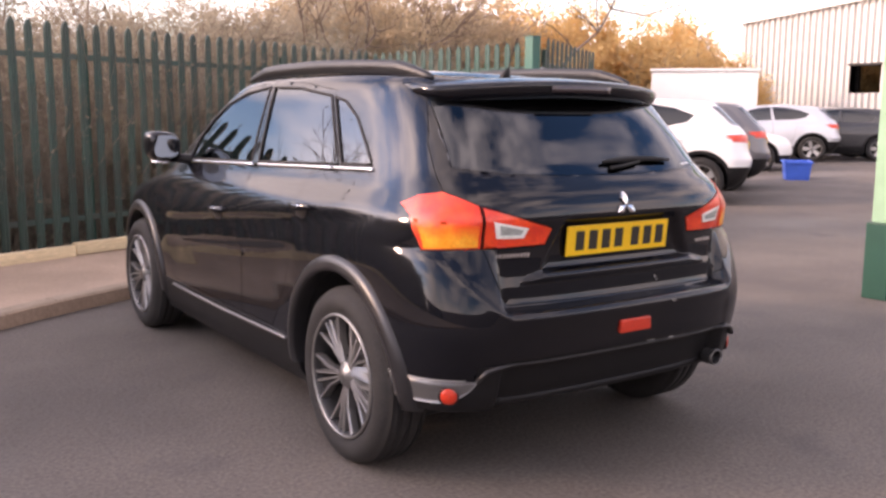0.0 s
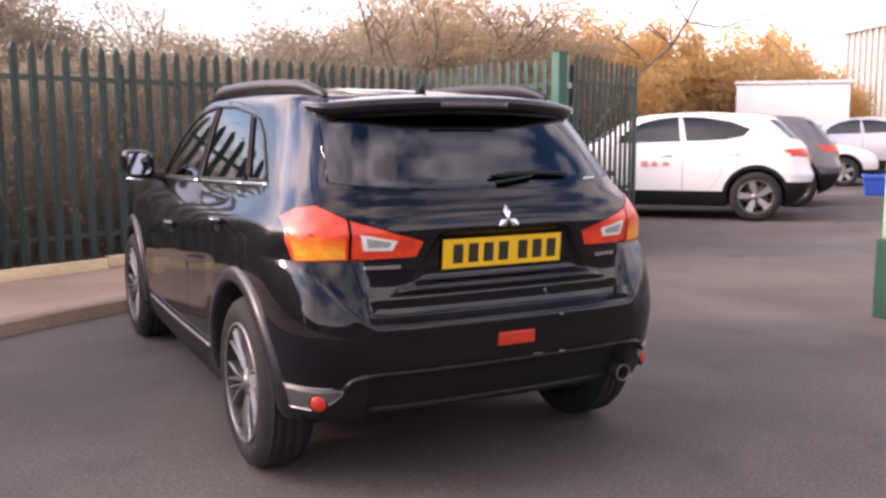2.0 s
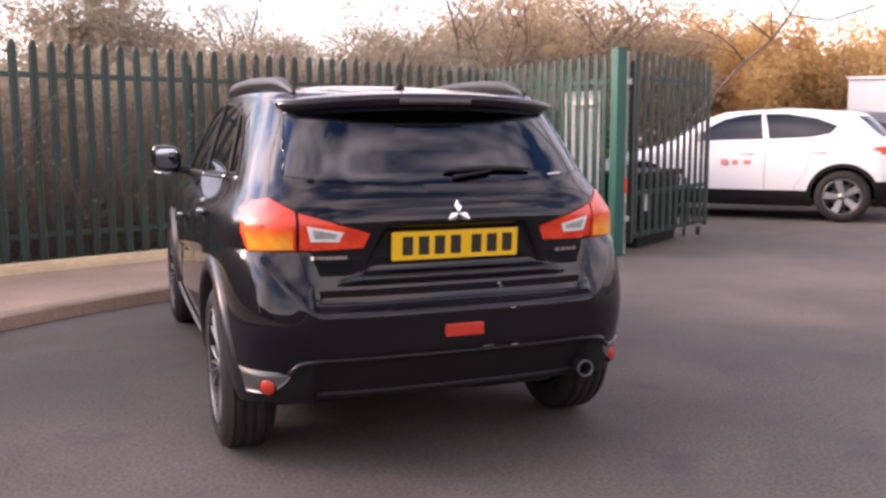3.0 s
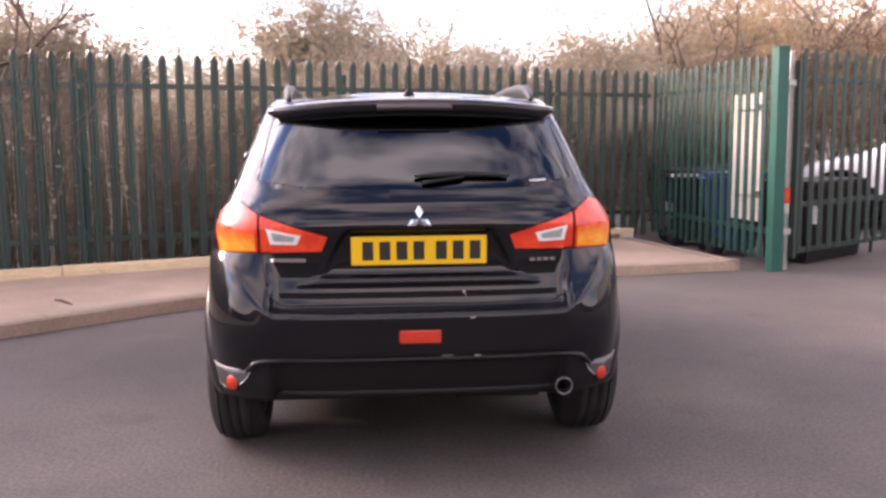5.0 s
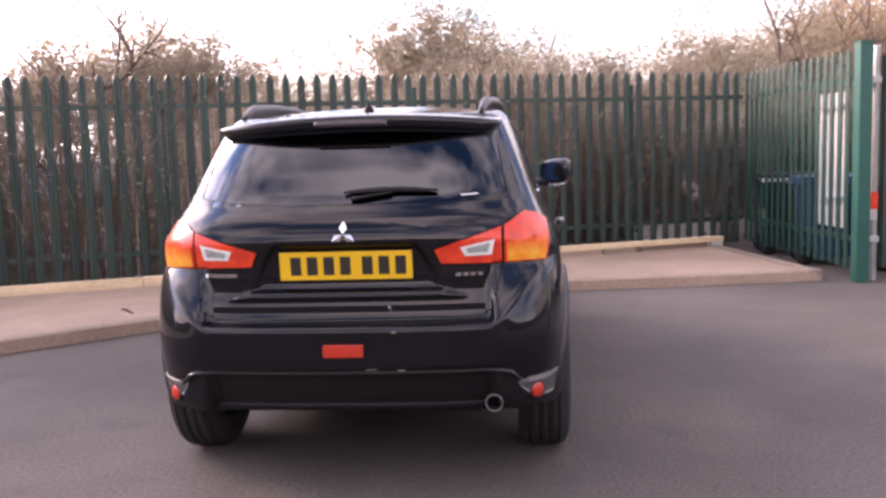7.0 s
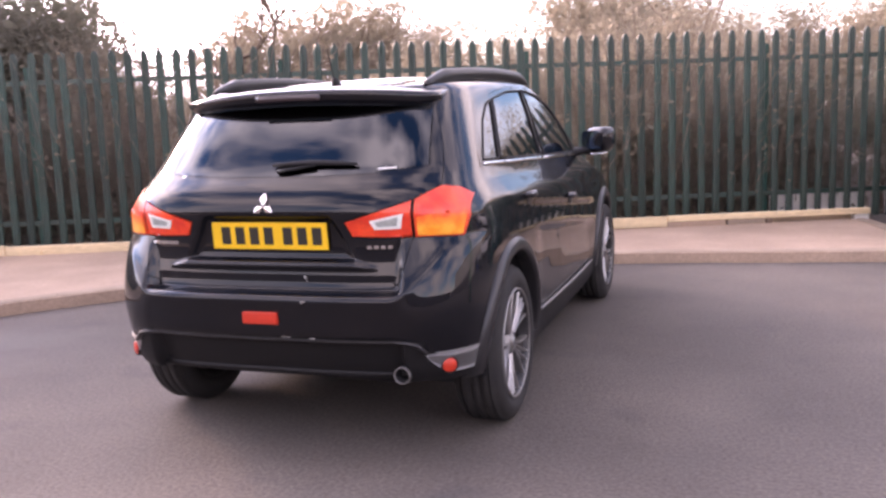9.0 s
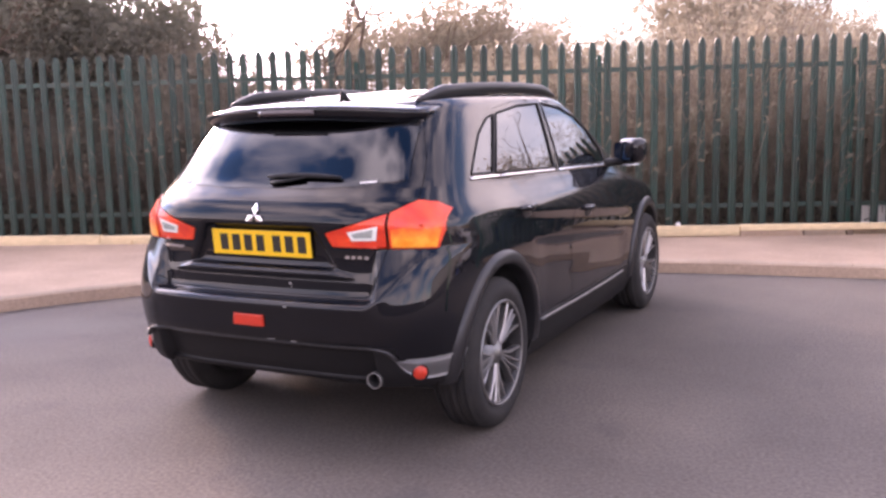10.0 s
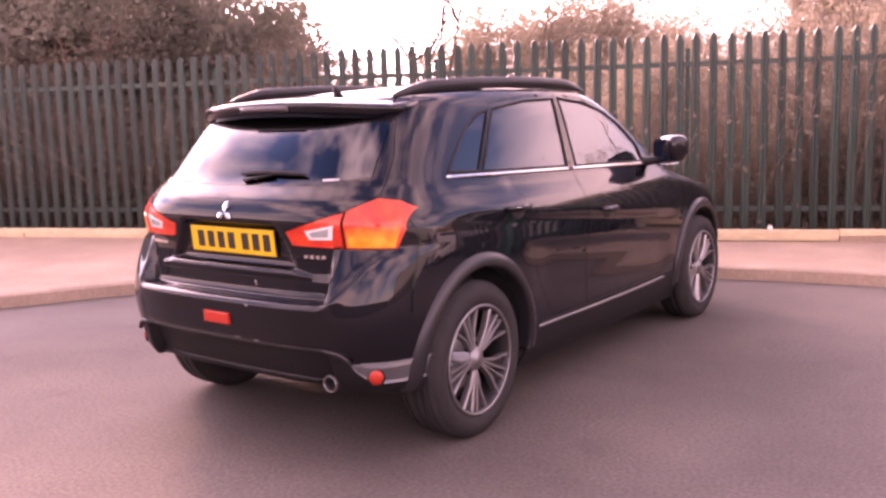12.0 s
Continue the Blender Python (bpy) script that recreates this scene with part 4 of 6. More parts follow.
SUV = {
    "tail": [(0.20, 0.34), (0.26, 0.24), (0.31, 0.165), (0.36, 0.13), (0.44, 0.10), (0.490, 0.075), (0.502, 0.045), (0.52, 0.036), (0.60, 0.028), (0.655, 0.018), (0.670, 0.022),
             (0.679, 0.045), (0.687, 0.086), (0.705, 0.095), (0.75, 0.102), (0.80, 0.112), (0.86, 0.118), (0.90, 0.116), (0.95, 0.106), (0.985, 0.099), (1.02, 0.102),
             (1.06, 0.119), (1.10, 0.153), (1.13, 0.195), (1.20, 0.246), (1.25, 0.279), (1.30, 0.320), (1.36, 0.370), (1.40, 0.410), (1.45, 0.46), (1.475, 0.50)],
    "tail_at": suv_tail, "taper": 0.034,
    "nose": [(0.20, 4.12), (0.30, 4.22), (0.50, 4.29), (0.65, 4.26), (0.80, 4.15), (0.87, 4.03), (0.93, 3.80), (0.98, 3.52), (1.02, 3.36), (1.06, 3.28), (1.10, 3.22), (1.20, 3.05), (1.30, 2.87),
             (1.40, 2.65), (1.45, 2.50), (1.475, 2.38)],
    "half": [(0.20, 0.80), (0.28, 0.838), (0.40, 0.858), (0.50, 0.866), (0.65, 0.870), (0.80, 0.868), (0.90, 0.860), (0.96, 0.850), (1.0, 0.836), (1.04, 0.812), (1.08, 0.788), (1.12, 0.772),
             (1.20, 0.742), (1.30, 0.702), (1.40, 0.660), (1.45, 0.632), (1.475, 0.604)],
    "corner_r": 0.60, "corner_f": pchip([(0.2, 0.8), (0.9, 0.7), (1.1, 0.55), (1.5, 0.45)]), "lift": 0.042, "lift_mid": 1.65, "dome": 0.045, "swage": True,
}
FINE = {"rear": 78, "side": 62, "front": 18, "roof": (0.97, 0.92, 0.84, 0.72, 0.56, 0.38, 0.18),
        "levels": [0.20, 0.23, 0.26, 0.29, 0.32, 0.36, 0.40, 0.44, 0.47, 0.49, 0.496, 0.503, 0.512, 0.525, 0.55, 0.58, 0.61, 0.635, 0.652, 0.665, 0.674, 0.681, 0.687, 0.693, 0.703, 0.72, 0.74,
                   0.757, 0.767, 0.773, 0.779, 0.786, 0.793, 0.80, 0.806, 0.812, 0.83, 0.845, 0.86, 0.875, 0.89, 0.905, 0.92, 0.935, 0.947, 0.957, 0.966, 0.976, 0.988, 1.0, 1.02, 1.04, 1.06, 1.08, 1.10, 1.112, 1.122, 1.15, 1.18, 1.21, 1.24,
                   1.27, 1.30, 1.33, 1.36, 1.39, 1.415, 1.435, 1.452, 1.465, 1.475]}
# glass and panel outlines
REAR_GLASS = [(-0.625, 1.165), (-0.45, 1.142), (-0.2, 1.132), (0.2, 1.132), (0.45, 1.142), (0.625, 1.165), (0.600, 1.30), (0.575, 1.43), (-0.575, 1.43), (-0.600, 1.30)]
LAMP_OUT = [(0.613, 0.893), (0.776, 0.886), (0.793, 0.96), (0.783, 1.040), (0.742, 1.072), (0.69, 1.084), (0.612, 1.038)]
LAMP_IN = [(0.605, 0.893), (0.605, 1.036), (0.48, 0.997), (0.345, 0.955), (0.37, 0.898)]
LAMP_REV = [(0.578, 0.988), (0.445, 0.962), (0.462, 0.926), (0.565, 0.928)]
LAMP_AMB = [(0.622, 0.899), (0.770, 0.892), (0.788, 0.998), (0.622, 0.975)]
LAMP_CORE = [(0.558, 0.976), (0.466, 0.957), (0.476, 0.938), (0.550, 0.940)]
GATE_TOP = [(-0.72, 1.080), (0.72, 1.080), (0.652, 1.244), (0.605, 1.44), (0.59, 1.47), (-0.59, 1.47), (-0.605, 1.44), (-0.652, 1.244)]
GATE_MID = [(-0.609, 0.885), (0.609, 0.885), (0.72, 1.0801), (-0.72, 1.0801)]
GATE_LOW = [(-0.603, 0.8851), (-0.575, 0.73), (-0.525, 0.694), (0.525, 0.694), (0.575, 0.73), (0.603, 0.8851)]
FRONT_GLASS = [(1.805, 1.122), (2.66, 1.100), (2.63, 1.20), (2.50, 1.315), (2.34, 1.395), (2.12, 1.450), (1.845, 1.475)]
REAR_DOOR_GLASS = [(1.715, 1.126), (1.79, 1.472), (1.50, 1.463), (1.175, 1.425), (0.945, 1.150)]
QUARTER_GLASS = [(0.915, 1.152), (1.14, 1.420), (1.04, 1.402), (0.90, 1.335), (0.76, 1.225), (0.685, 1.160)]
FRONT_DOOR = [(1.755, 0.415), (2.80, 0.415), (2.90, 0.62), (2.90, 0.85), (2.82, 1.08), (2.70, 1.22), (2.54, 1.345), (2.36, 1.425), (2.12, 1.478), (1.82, 1.502), (1.79, 1.30), (1.76, 1.10)]
REAR_DOOR_UP = [(1.755, 1.12), (1.787, 1.30), (1.815, 1.502), (1.50, 1.490), (1.155, 1.450), (0.93, 1.15), (0.925, 1.12)]
REAR_DOOR_LOW = [(1.752, 0.415), (1.755, 1.1201), (0.925, 1.1201), (0.985, 1.03), (1.225, 0.66), (1.27, 0.415)]
WHEEL_Y, WHEEL_Z, TRACK = (0.765, 3.45), 0.350, 0.762


def build_suv():
    root = thing("suv", "shiny black compact SUV with roof rails parked nose-in to the kerb", "car")
    bm, side_x, rear_y = shell(SUV, FINE)
    # ease the upper rear corners
    upper = [v for v in bm.verts if 1.0 < v.co.z < 1.45 and v.co.y < 1.1]
    for _ in range(5):
        bmesh.ops.smooth_vert(bm, verts=upper, factor=0.5, use_axis_x=True, use_axis_y=True, use_axis_z=True)
    bm.normal_update()
    L = bm.faces.layers.int.new("region")
    # regions: 0 body, 1 rear glass, 2 lamps, 3 tailgate, 4 front door, 5 rear door, 6 side glass, 9 openings, 10 lower bumper and sills
    cut(bm, L, REAR_GLASS, "y", 0, 1)
    for s, f in ((1, lambda p: p), (-1, mirrored)):
        cut(bm, L, f(LAMP_OUT), "y", 0, 20 if s > 0 else 30)
        cut(bm, L, f(LAMP_IN), "y", 0, 21 if s > 0 else 31)
        cut(bm, L, f(LAMP_REV), "y", 0, 22 if s > 0 else 32, only=(21, 31))
        cut(bm, L, f(LAMP_CORE), "y", 0, 24 if s > 0 else 34, only=(22, 32))
        cut(bm, L, f(LAMP_AMB), "y", 0, 23 if s > 0 else 33, only=(20, 30))
    for p in (GATE_TOP, GATE_MID, GATE_LOW):
        cut(bm, L, p, "y", 0, 3, only=(0,))
    for s in (1, -1):
        o = 40 if s > 0 else 50
        for p, v in ((FRONT_GLASS, 1), (REAR_DOOR_GLASS, 2), (QUARTER_GLASS, 3)):
            cut(bm, L, p, "x", s, o + v)
        for cy in WHEEL_Y:
            cut(bm, L, arch_poly(cy, WHEEL_Z, 0.405), "x", s, 9)
        cut(bm, L, FRONT_DOOR, "x", s, o + 4, only=(0,))
        for p in (REAR_DOOR_UP, REAR_DOOR_LOW):
            cut(bm, L, p, "x", s, o + 5, only=(0,))
    # lower cladding: under the bumper and along the sills
    for f in bm.faces:
        c = f.calc_center_median()
        if f[L] == 0:
            low = 0.4975 if abs(c.x) < 0.66 and c.y < 0.5 else 0.435 if c.y < 0.6 else 0.40
            if c.z < low:
                f[L] = 10 if c.z > 0.325 or c.y > 0.42 else 9
            elif c.z > 0.9 and c.y > 2.75 and c.z > 1.03 + 0.0 and f.normal.y > 0.35 and abs(c.x) < 0.66 and c.z < 1.46:
                f[L] = 60
    bm.normal_update()
    paint = M["paint_black"]
    # body skin, split into its fixed panels
    bmesh.ops.remove_doubles(bm, verts=bm.verts[:], dist=0.0004)
    bm.normal_update()
    skin_part("body", bm, L, (0,), paint, root, 0.0, 0.012)
    skin_part("lower_cladding", bm, L, (10,), M["plastic"], root, 0.0, 0.012, "dark grey plastic lower bumper and sill cladding")
    gate = skin_part("tailgate", bm, L, (3,), paint, root, 0.0028, 0.012)
    glass = skin_part("rear_window", bm, L, (1,), M["glass_dark"], gate, 0.001, 0.004, "dark tinted rear window", lift=-0.002)
    for o in (20, 30):
        outer = skin_part("tail_lamp", bm, L, (o, o + 3), M["lamp_red"], root, 0.002, 0.02, "red and amber rear lamp", lift=0.003)
        skin_part("indicator", bm, L, (o + 3,), M["lamp_amber"], outer, 0.002, 0.006, "amber indicator lens", lift=0.005)
        inner = skin_part("tail_lamp", bm, L, (o + 1, o + 2, o + 4), M["lamp_red"], gate, 0.002, 0.02, "red inner rear lamp", lift=0.003)
        skin_part("reversing_lens", bm, L, (o + 2, o + 4), M["lamp_clear"], inner, 0.001, 0.006, "clear reversing lamp lens", lift=0.006)
        skin_part("reversing_bulb_window", bm, L, (o + 4,), M["lamp_core"], inner, 0.001, 0.004, "dim grey-green bulb window", lift=0.008)
    doors = {}
    for o in (40, 50):
        fd = skin_part("front_door", bm, L, (o + 4,), paint, root, 0.0026, 0.012)
        rd = skin_part("rear_door", bm, L, (o + 5,), paint, root, 0.0026, 0.012)
        doors[o] = (fd, rd)
        skin_part("window", bm, L, (o + 1,), M["glass"], fd, 0.001, 0.004, "tinted door window", lift=-0.004)
        skin_part("window", bm, L, (o + 2,), M["glass_dark"], rd, 0.001, 0.004, "dark tinted door window", lift=-0.004)
        skin_part("quarter_window", bm, L, (o + 3,), M["glass_dark"], root, 0.001, 0.004, "dark tinted quarter window", lift=-0.004)
        # black seals round the glass
    skin_part("windscreen", bm, L, (60,), M["glass"], root, 0.002, 0.004, "windscreen")
    # dark inner lining shows in the gaps
    vs, fs = region(bm, L, (0, 3, 10, 20, 21, 22, 23, 24, 30, 31, 32, 33, 34, 44, 45, 54, 55), 0.0, 0.004, -0.017)
    link("inner_lining", mesh_of("inner_lining", vs, fs, M["black"], True), root)
    bm.free()

    def side_pt(y, z, s, out=0.0):
        # the skin is lifted towards the roof: look for the ring that passes z
        lo, hi = z - 0.08, z + 0.02
        for _ in range(20):
            m = (lo + hi) / 2
            h = min(1.0, max(0.0, (m - 1.12) / 0.33))
            zz = m + h * SUV["lift"] * max(-0.6, min(1, 1 - ((y - SUV["lift_mid"]) / 1.25) ** 2))
            if zz < z:
                lo = m
            else:
                hi = m
        return Vector((s * (side_x(y, lo) + out), y, z))

    def dense(poly, n=6, closed=True):
        out = []
        for p, q in zip(poly, poly[1:] + (poly[:1] if closed else [])):
            out += [(p[0] + (q[0] - p[0]) * k / n, p[1] + (q[1] - p[1]) * k / n) for k in range(n)]
        return out + ([] if closed else [poly[-1]])

    for s, o in ((1, 40), (-1, 50)):
        for poly, parent in ((FRONT_GLASS, doors[o][0]), (REAR_DOOR_GLASS, doors[o][1]), (QUARTER_GLASS, root)):
            pts = [side_pt(a, b, s, 0.0) for a, b in dense(poly)]
            vs, fs = tube_data(pts + pts[:1], 0.0065, 5, cap=False)
            link("window_seal", mesh_of("window_seal", vs, fs, M["black"], True), parent)
        # bright strip under the windows, one per door and one behind
        for y0, y1, parent in ((1.765, 2.74, doors[o][0]), (0.985, 1.745, doors[o][1]), (0.665, 0.975, root)):
            pts = [side_pt(y, 1.084 + (2.74 - y) * 0.028, s, 0.003) for y in np.linspace(y0, y1, 14)]
            vs, fs = tube_data(pts, 0.0085, 6, 1.0)
            link("belt_strip", mesh_of("belt_strip", vs, fs, M["chrome"], True), parent, "thin chrome strip under the windows")
        # bright strip on the sill
        pts = [Vector((s * (side_x(y, 0.385) + 0.012), y, 0.388 + 0.006 * math.sin(y * 2))) for y in np.linspace(1.24, 2.78, 24)]
        vs, fs = tube_data(pts, 0.011, 6, 0.7)
        link("sill_strip", mesh_of("sill_strip", vs, fs, M["alloy_dull"], True), root, "bright strip along the sill")
        # arch flares
        for cy in WHEEL_Y:
            bm2 = bmesh.new()
            rings = []
            for t in np.linspace(radians(-10), radians(186), 46):
                c, sn = math.cos(t), math.sin(t)
                row = []
                for r, out in ((0.398, -0.05), (0.400, 0.002), (0.404, 0.018), (0.420, 0.022), (0.446, 0.016), (0.462, 0.002), (0.464, -0.01)):
                    y, z = cy + r * c, max(0.30, WHEEL_Z + r * sn)
                    row.append(bm2.verts.new((s * (side_x(y, z) + out), y, z)))
                rings.append(row)
            for r0, r1 in zip(rings, rings[1:]):
                for k in range(6):
                    bm2.faces.new((r0[k], r0[k + 1], r1[k + 1], r1[k]))
            bmesh.ops.recalc_face_normals(bm2, faces=bm2.faces[:])
            part("arch_flare", bm2, M["plastic_satin"], root, "dark grey wheel arch flare", True)
            # wheel well
            vs, fs = well_data(0.40)
            well = link("wheel_well", mesh_of("wheel_well", vs, fs, M["black"], True), root)
            well.matrix_basis = pose(s * 0.83, cy, WHEEL_Z, 0, 0, 0 if s > 0 else 180)
        # door handles in their dishes
        for y0, y1, z, parent in ((0.985, 1.185, 0.978, doors[o][1]), (1.905, 2.10, 0.886, doors[o][0])):
            vs, fs = [], []
            pts = []
            for k in range(9):
                u = k / 8
                y = y0 + (y1 - y0) * u
                pts.append(Vector((s * (side_x(y, z) + 0.030 * math.sin(math.pi * min(max(u * 1.0, 0.12), 0.88)) - 0.002), y, z - 0.004 * u)))
            vs, fs = tube_data(pts, [0.010 + 0.005 * math.sin(math.pi * k / 8) for k in range(9)], 8, 1.2)
            handle = link("handle", mesh_of("handle", vs, fs, paint, True), parent)
            ym = (y0 + y1) / 2
            bm2 = bmesh.new()
            bmesh.ops.create_uvsphere(bm2, u_segments=16, v_segments=8, radius=1, matrix=pose(s * (side_x(ym, z - 0.02) - 0.001), ym, z - 0.022) @ Matrix.Diagonal((0.006, 0.055, 0.032, 1)))
            part("dish", bm2, M["plastic_satin"], parent, smooth=True)
            vs, fs = tube_data([p + Vector((s * 0.010, 0, 0.004)) for p in pts[2:7]], 0.0035, 5)
            link("handle_trim", mesh_of("handle_trim", vs, fs, M["chrome"], True), handle)
        # door mirror
        MX, MW = (0.930, 0.106) if s > 0 else (0.912, 0.088)
        bm2 = bmesh.new()
        bmesh.ops.create_uvsphere(bm2, u_segments=28, v_segments=18, radius=1)
        for v in bm2.verts:
            x, y, z = v.co
            sgn = lambda q, e: math.copysign(abs(q) ** e, q)
            v.co = Vector((s * (MX + MW * sgn(x, 0.62) * (1 + 0.06 * z)), 2.745 - (0.05 * x if s > 0 else 0) + 0.085 * sgn(y, 0.55 if y < 0 else 0.95) + 0.02 * x, 1.165 + 0.083 * sgn(z, 0.62) + 0.012 * x))
        if s > 0:
            bmesh.ops.rotate(bm2, verts=bm2.verts[:], cent=(0.93, 2.745, 1.166), matrix=Matrix.Rotation(radians(-28), 3, "Z"))
        mirror = part("door_mirror", bm2, paint, root, "black door mirror", True)
        bm2 = bmesh.new()
        ring = [bm2.verts.new((s * (MX + (MW - 0.024) * math.copysign(abs(math.cos(t)) ** 0.5, math.cos(t))), 2.659, 1.168 + 0.060 * math.copysign(abs(math.sin(t)) ** 0.5, math.sin(t)))) for t in np.linspace(0, 2 * math.pi, 41)[:-1]]
        bm2.faces.new(ring)
        geo = bmesh.ops.extrude_face_region(bm2, geom=bm2.faces[:])
        bmesh.ops.translate(bm2, verts=[g for g in geo["geom"] if isinstance(g, bmesh.types.BMVert)], vec=(0, 0.012, 0))
        bmesh.ops.recalc_face_normals(bm2, faces=bm2.faces[:])
        if s > 0:
            bmesh.ops.rotate(bm2, verts=bm2.verts[:], cent=(0.930, 2.745, 1.166), matrix=Matrix.Rotation(radians(-30), 3, "Z"))
        else:
            bmesh.ops.rotate(bm2, verts=bm2.verts[:], cent=(-0.912, 2.665, 1.166), matrix=Matrix.Rotation(radians(-3.0), 3, "X"))
        part("mirror_glass", bm2, M["mirror"], mirror, "mirror glass")
        vs, fs = tube_data([(s * 0.735, 2.66, 1.085), (s * 0.80, 2.70, 1.098), (s * 0.88, 2.74, 1.108)], [0.052, 0.045, 0.040], 10, 0.6)
        link("mirror_arm", mesh_of("mirror_arm", vs, fs, M["plastic"], True), mirror)
        vs, fs = tube_data([(s * 0.845, 2.69, 1.082), (s * 0.91, 2.672, 1.079), (s * 0.98, 2.70, 1.086)], 0.008, 6, 0.7)
        link("mirror_trim", mesh_of("mirror_trim", vs, fs, M["chrome"], True), mirror, "bright lower edge")
        # roof rail: a solid blade that tapers into the roof at both ends
        bm2 = bmesh.new()
        rows = []
        for y in np.linspace(0.62, 2.26, 40):
            u = (y - 0.62) / 1.64
            arch = min(1.0, math.sin(math.pi * u) * 2.4) ** 0.8 if 0 < u < 1 else 0.0
            foot = 1.478 + 0.050 * (1 - ((y - 1.62) / 1.1) ** 2)
            x = 0.520 + 0.055 * math.sin(math.pi * min(u * 1.2, 1) / 2)
            top = foot + 0.012 + 0.046 * arch
            w = 0.010 + 0.012 * arch
            rows.append([bm2.verts.new((s * (x + dx), y, z)) for dx, z in ((-w, foot), (-w, top - 0.012), (-w * 0.5, top), (w * 0.5, top), (w, top - 0.012), (w * 1.15, foot))])
        for r0, r1 in zip(rows, rows[1:]):
            for k in range(6):
                bm2.faces.new((r0[k], r0[(k + 1) % 6], r1[(k + 1) % 6], r1[k]))
        bm2.faces.new(rows[0])
        bm2.faces.new(rows[-1][::-1])
        bmesh.ops.recalc_face_normals(bm2, faces=bm2.faces[:])
        part("roof_rail", bm2, M["rail"], root, "satin dark roof rail", True)
        # rear fog reflectors at the bumper corners
        slope = (rear_y(0.745, 0.386) - rear_y(0.719, 0.386)) / 0.026
        c = Vector((s * 0.732, rear_y(0.732, 0.386) - 0.010, 0.386))
        turn = Matrix.Translation(c) @ pose(0, 0, 0, 0, 0, -90 + s * math.degrees(math.atan(slope)) * 0.8)
        vs, fs = lathe_data([(0.006, 0.001), (0.005, 0.022), (0.001, 0.029), (-0.012, 0.030)], 24)
        refl = link("corner_reflector", mesh_of("corner_reflector", vs, fs, M["reflector_red"], True), root, "round red reflector")
        refl.matrix_basis = turn
        vs, fs = lathe_data([(-0.001, 0.030), (0.001, 0.033), (-0.004, 0.037), (-0.05, 0.039)], 24)
        link("reflector_ring", mesh_of("reflector_ring", vs, fs, M["plastic"], True), refl)
        # satin corner of the lower bumper, its tone raised for a sunlit sheen
        bm2 = bmesh.new()
        rows = []
        for x in np.linspace(0.655, 0.846, 18):
            k = (x - 0.655) / 0.191
            low = 0.436 - 0.082 * min(1.0, k * 2.6) ** 0.7
            rows.append([bm2.verts.new((s * x, rear_y(x, z) - 0.0035, z)) for z in np.linspace(low, 0.440, 5)])
        for r0, r1 in zip(rows, rows[1:]):
            for k in range(4):
                bm2.faces.new((r0[k], r0[k + 1], r1[k + 1], r1[k]))
        bmesh.ops.solidify(bm2, geom=bm2.faces[:], thickness=0.004)
        bmesh.ops.recalc_face_normals(bm2, faces=bm2.faces[:])
        part("bumper_corner", bm2, M["corner_satin"], root, "satin lower bumper corner, silvered for its sunlit sheen", True)
        # pale corner trims of the lower bumper
        pts = [Vector((s * x, rear_y(x, 0.440) - 0.004, 0.442)) for x in np.linspace(0.69, 0.845, 16)]
        vs, fs = tube_data(pts, 0.0042, 6)
        link("bumper_trim", mesh_of("bumper_trim", vs, fs, M["alloy_dull"], True), root, "bright trim at the bumper corner")

    # wheels
    meshes = wheel_meshes(0.345, 0.240, 0.222)
    add_wheels(root, [(s * TRACK, y, 0.345) for s in (1, -1) for y in (0.737, 3.445)], meshes)

    # spoiler with the high brake lamp
    bm2 = bmesh.new()
    rows = []
    for x in np.linspace(-0.60, 0.60, 41):
        a = abs(x) / 0.60
        tip = 0.352 + 0.175 * a**3.2
        zt = 1.468 - 0.030 * a**2
        end = 1 - 0.75 * max(0.0, a - 0.9) / 0.1
        rows.append([bm2.verts.new((x, y, z)) for y, z in ((tip + 0.30, zt + 0.036 - 0.012 * a), (tip + 0.12, zt + 0.026), (tip + 0.03, zt + 0.014), (tip + 0.004, zt + 0.007), (tip, zt - 0.003),
                                                          (tip + 0.006, zt - 0.036 * end), (tip + 0.05, zt - 0.058 * end), (tip + 0.15, zt - 0.060 * end))])
    for r0, r1 in zip(rows, rows[1:]):
        for k in range(8):
            bm2.faces.new((r0[k], r0[(k + 1) % 8], r1[(k + 1) % 8], r1[k]))
    bm2.faces.new(rows[0])
    bm2.faces.new(rows[-1][::-1])
    bmesh.ops.recalc_face_normals(bm2, faces=bm2.faces[:])
    spoiler = part("spoiler", bm2, paint, gate, "black roof spoiler", True)
    bm2 = bmesh.new()
    rows = []
    for x in np.linspace(-0.15, 0.15, 13):
        a = abs(x) / 0.60
        tip, zt = 0.352 + 0.175 * a**3.2, 1.468 - 0.030 * a**2
        rows.append([bm2.verts.new((x, tip + dy, zt + dz)) for dy, dz in ((-0.0055, -0.007), (-0.003, -0.032), (0.012, -0.032), (0.012, -0.008))])
    for r0, r1 in zip(rows, rows[1:]):
        for k in range(4):
            bm2.faces.new((r0[k], r0[(k + 1) % 4], r1[(k + 1) % 4], r1[k]))
    bm2.faces.new(rows[0])
    bm2.faces.new(rows[-1][::-1])
    bmesh.ops.recalc_face_normals(bm2, faces=bm2.faces[:])
    part("high_brake_lamp", bm2, M["lamp_smoked"], spoiler, "smoked high brake lamp", True)

    # number plate with plain bars
    y0, y1 = rear_y(0.2, 0.843) - 0.012, rear_y(0.2, 0.951) - 0.010
    tilt = math.degrees(math.atan2(y1 - y0, 0.108))
    plate_m = pose(0, (y0 + y1) / 2, 0.898, -tilt)
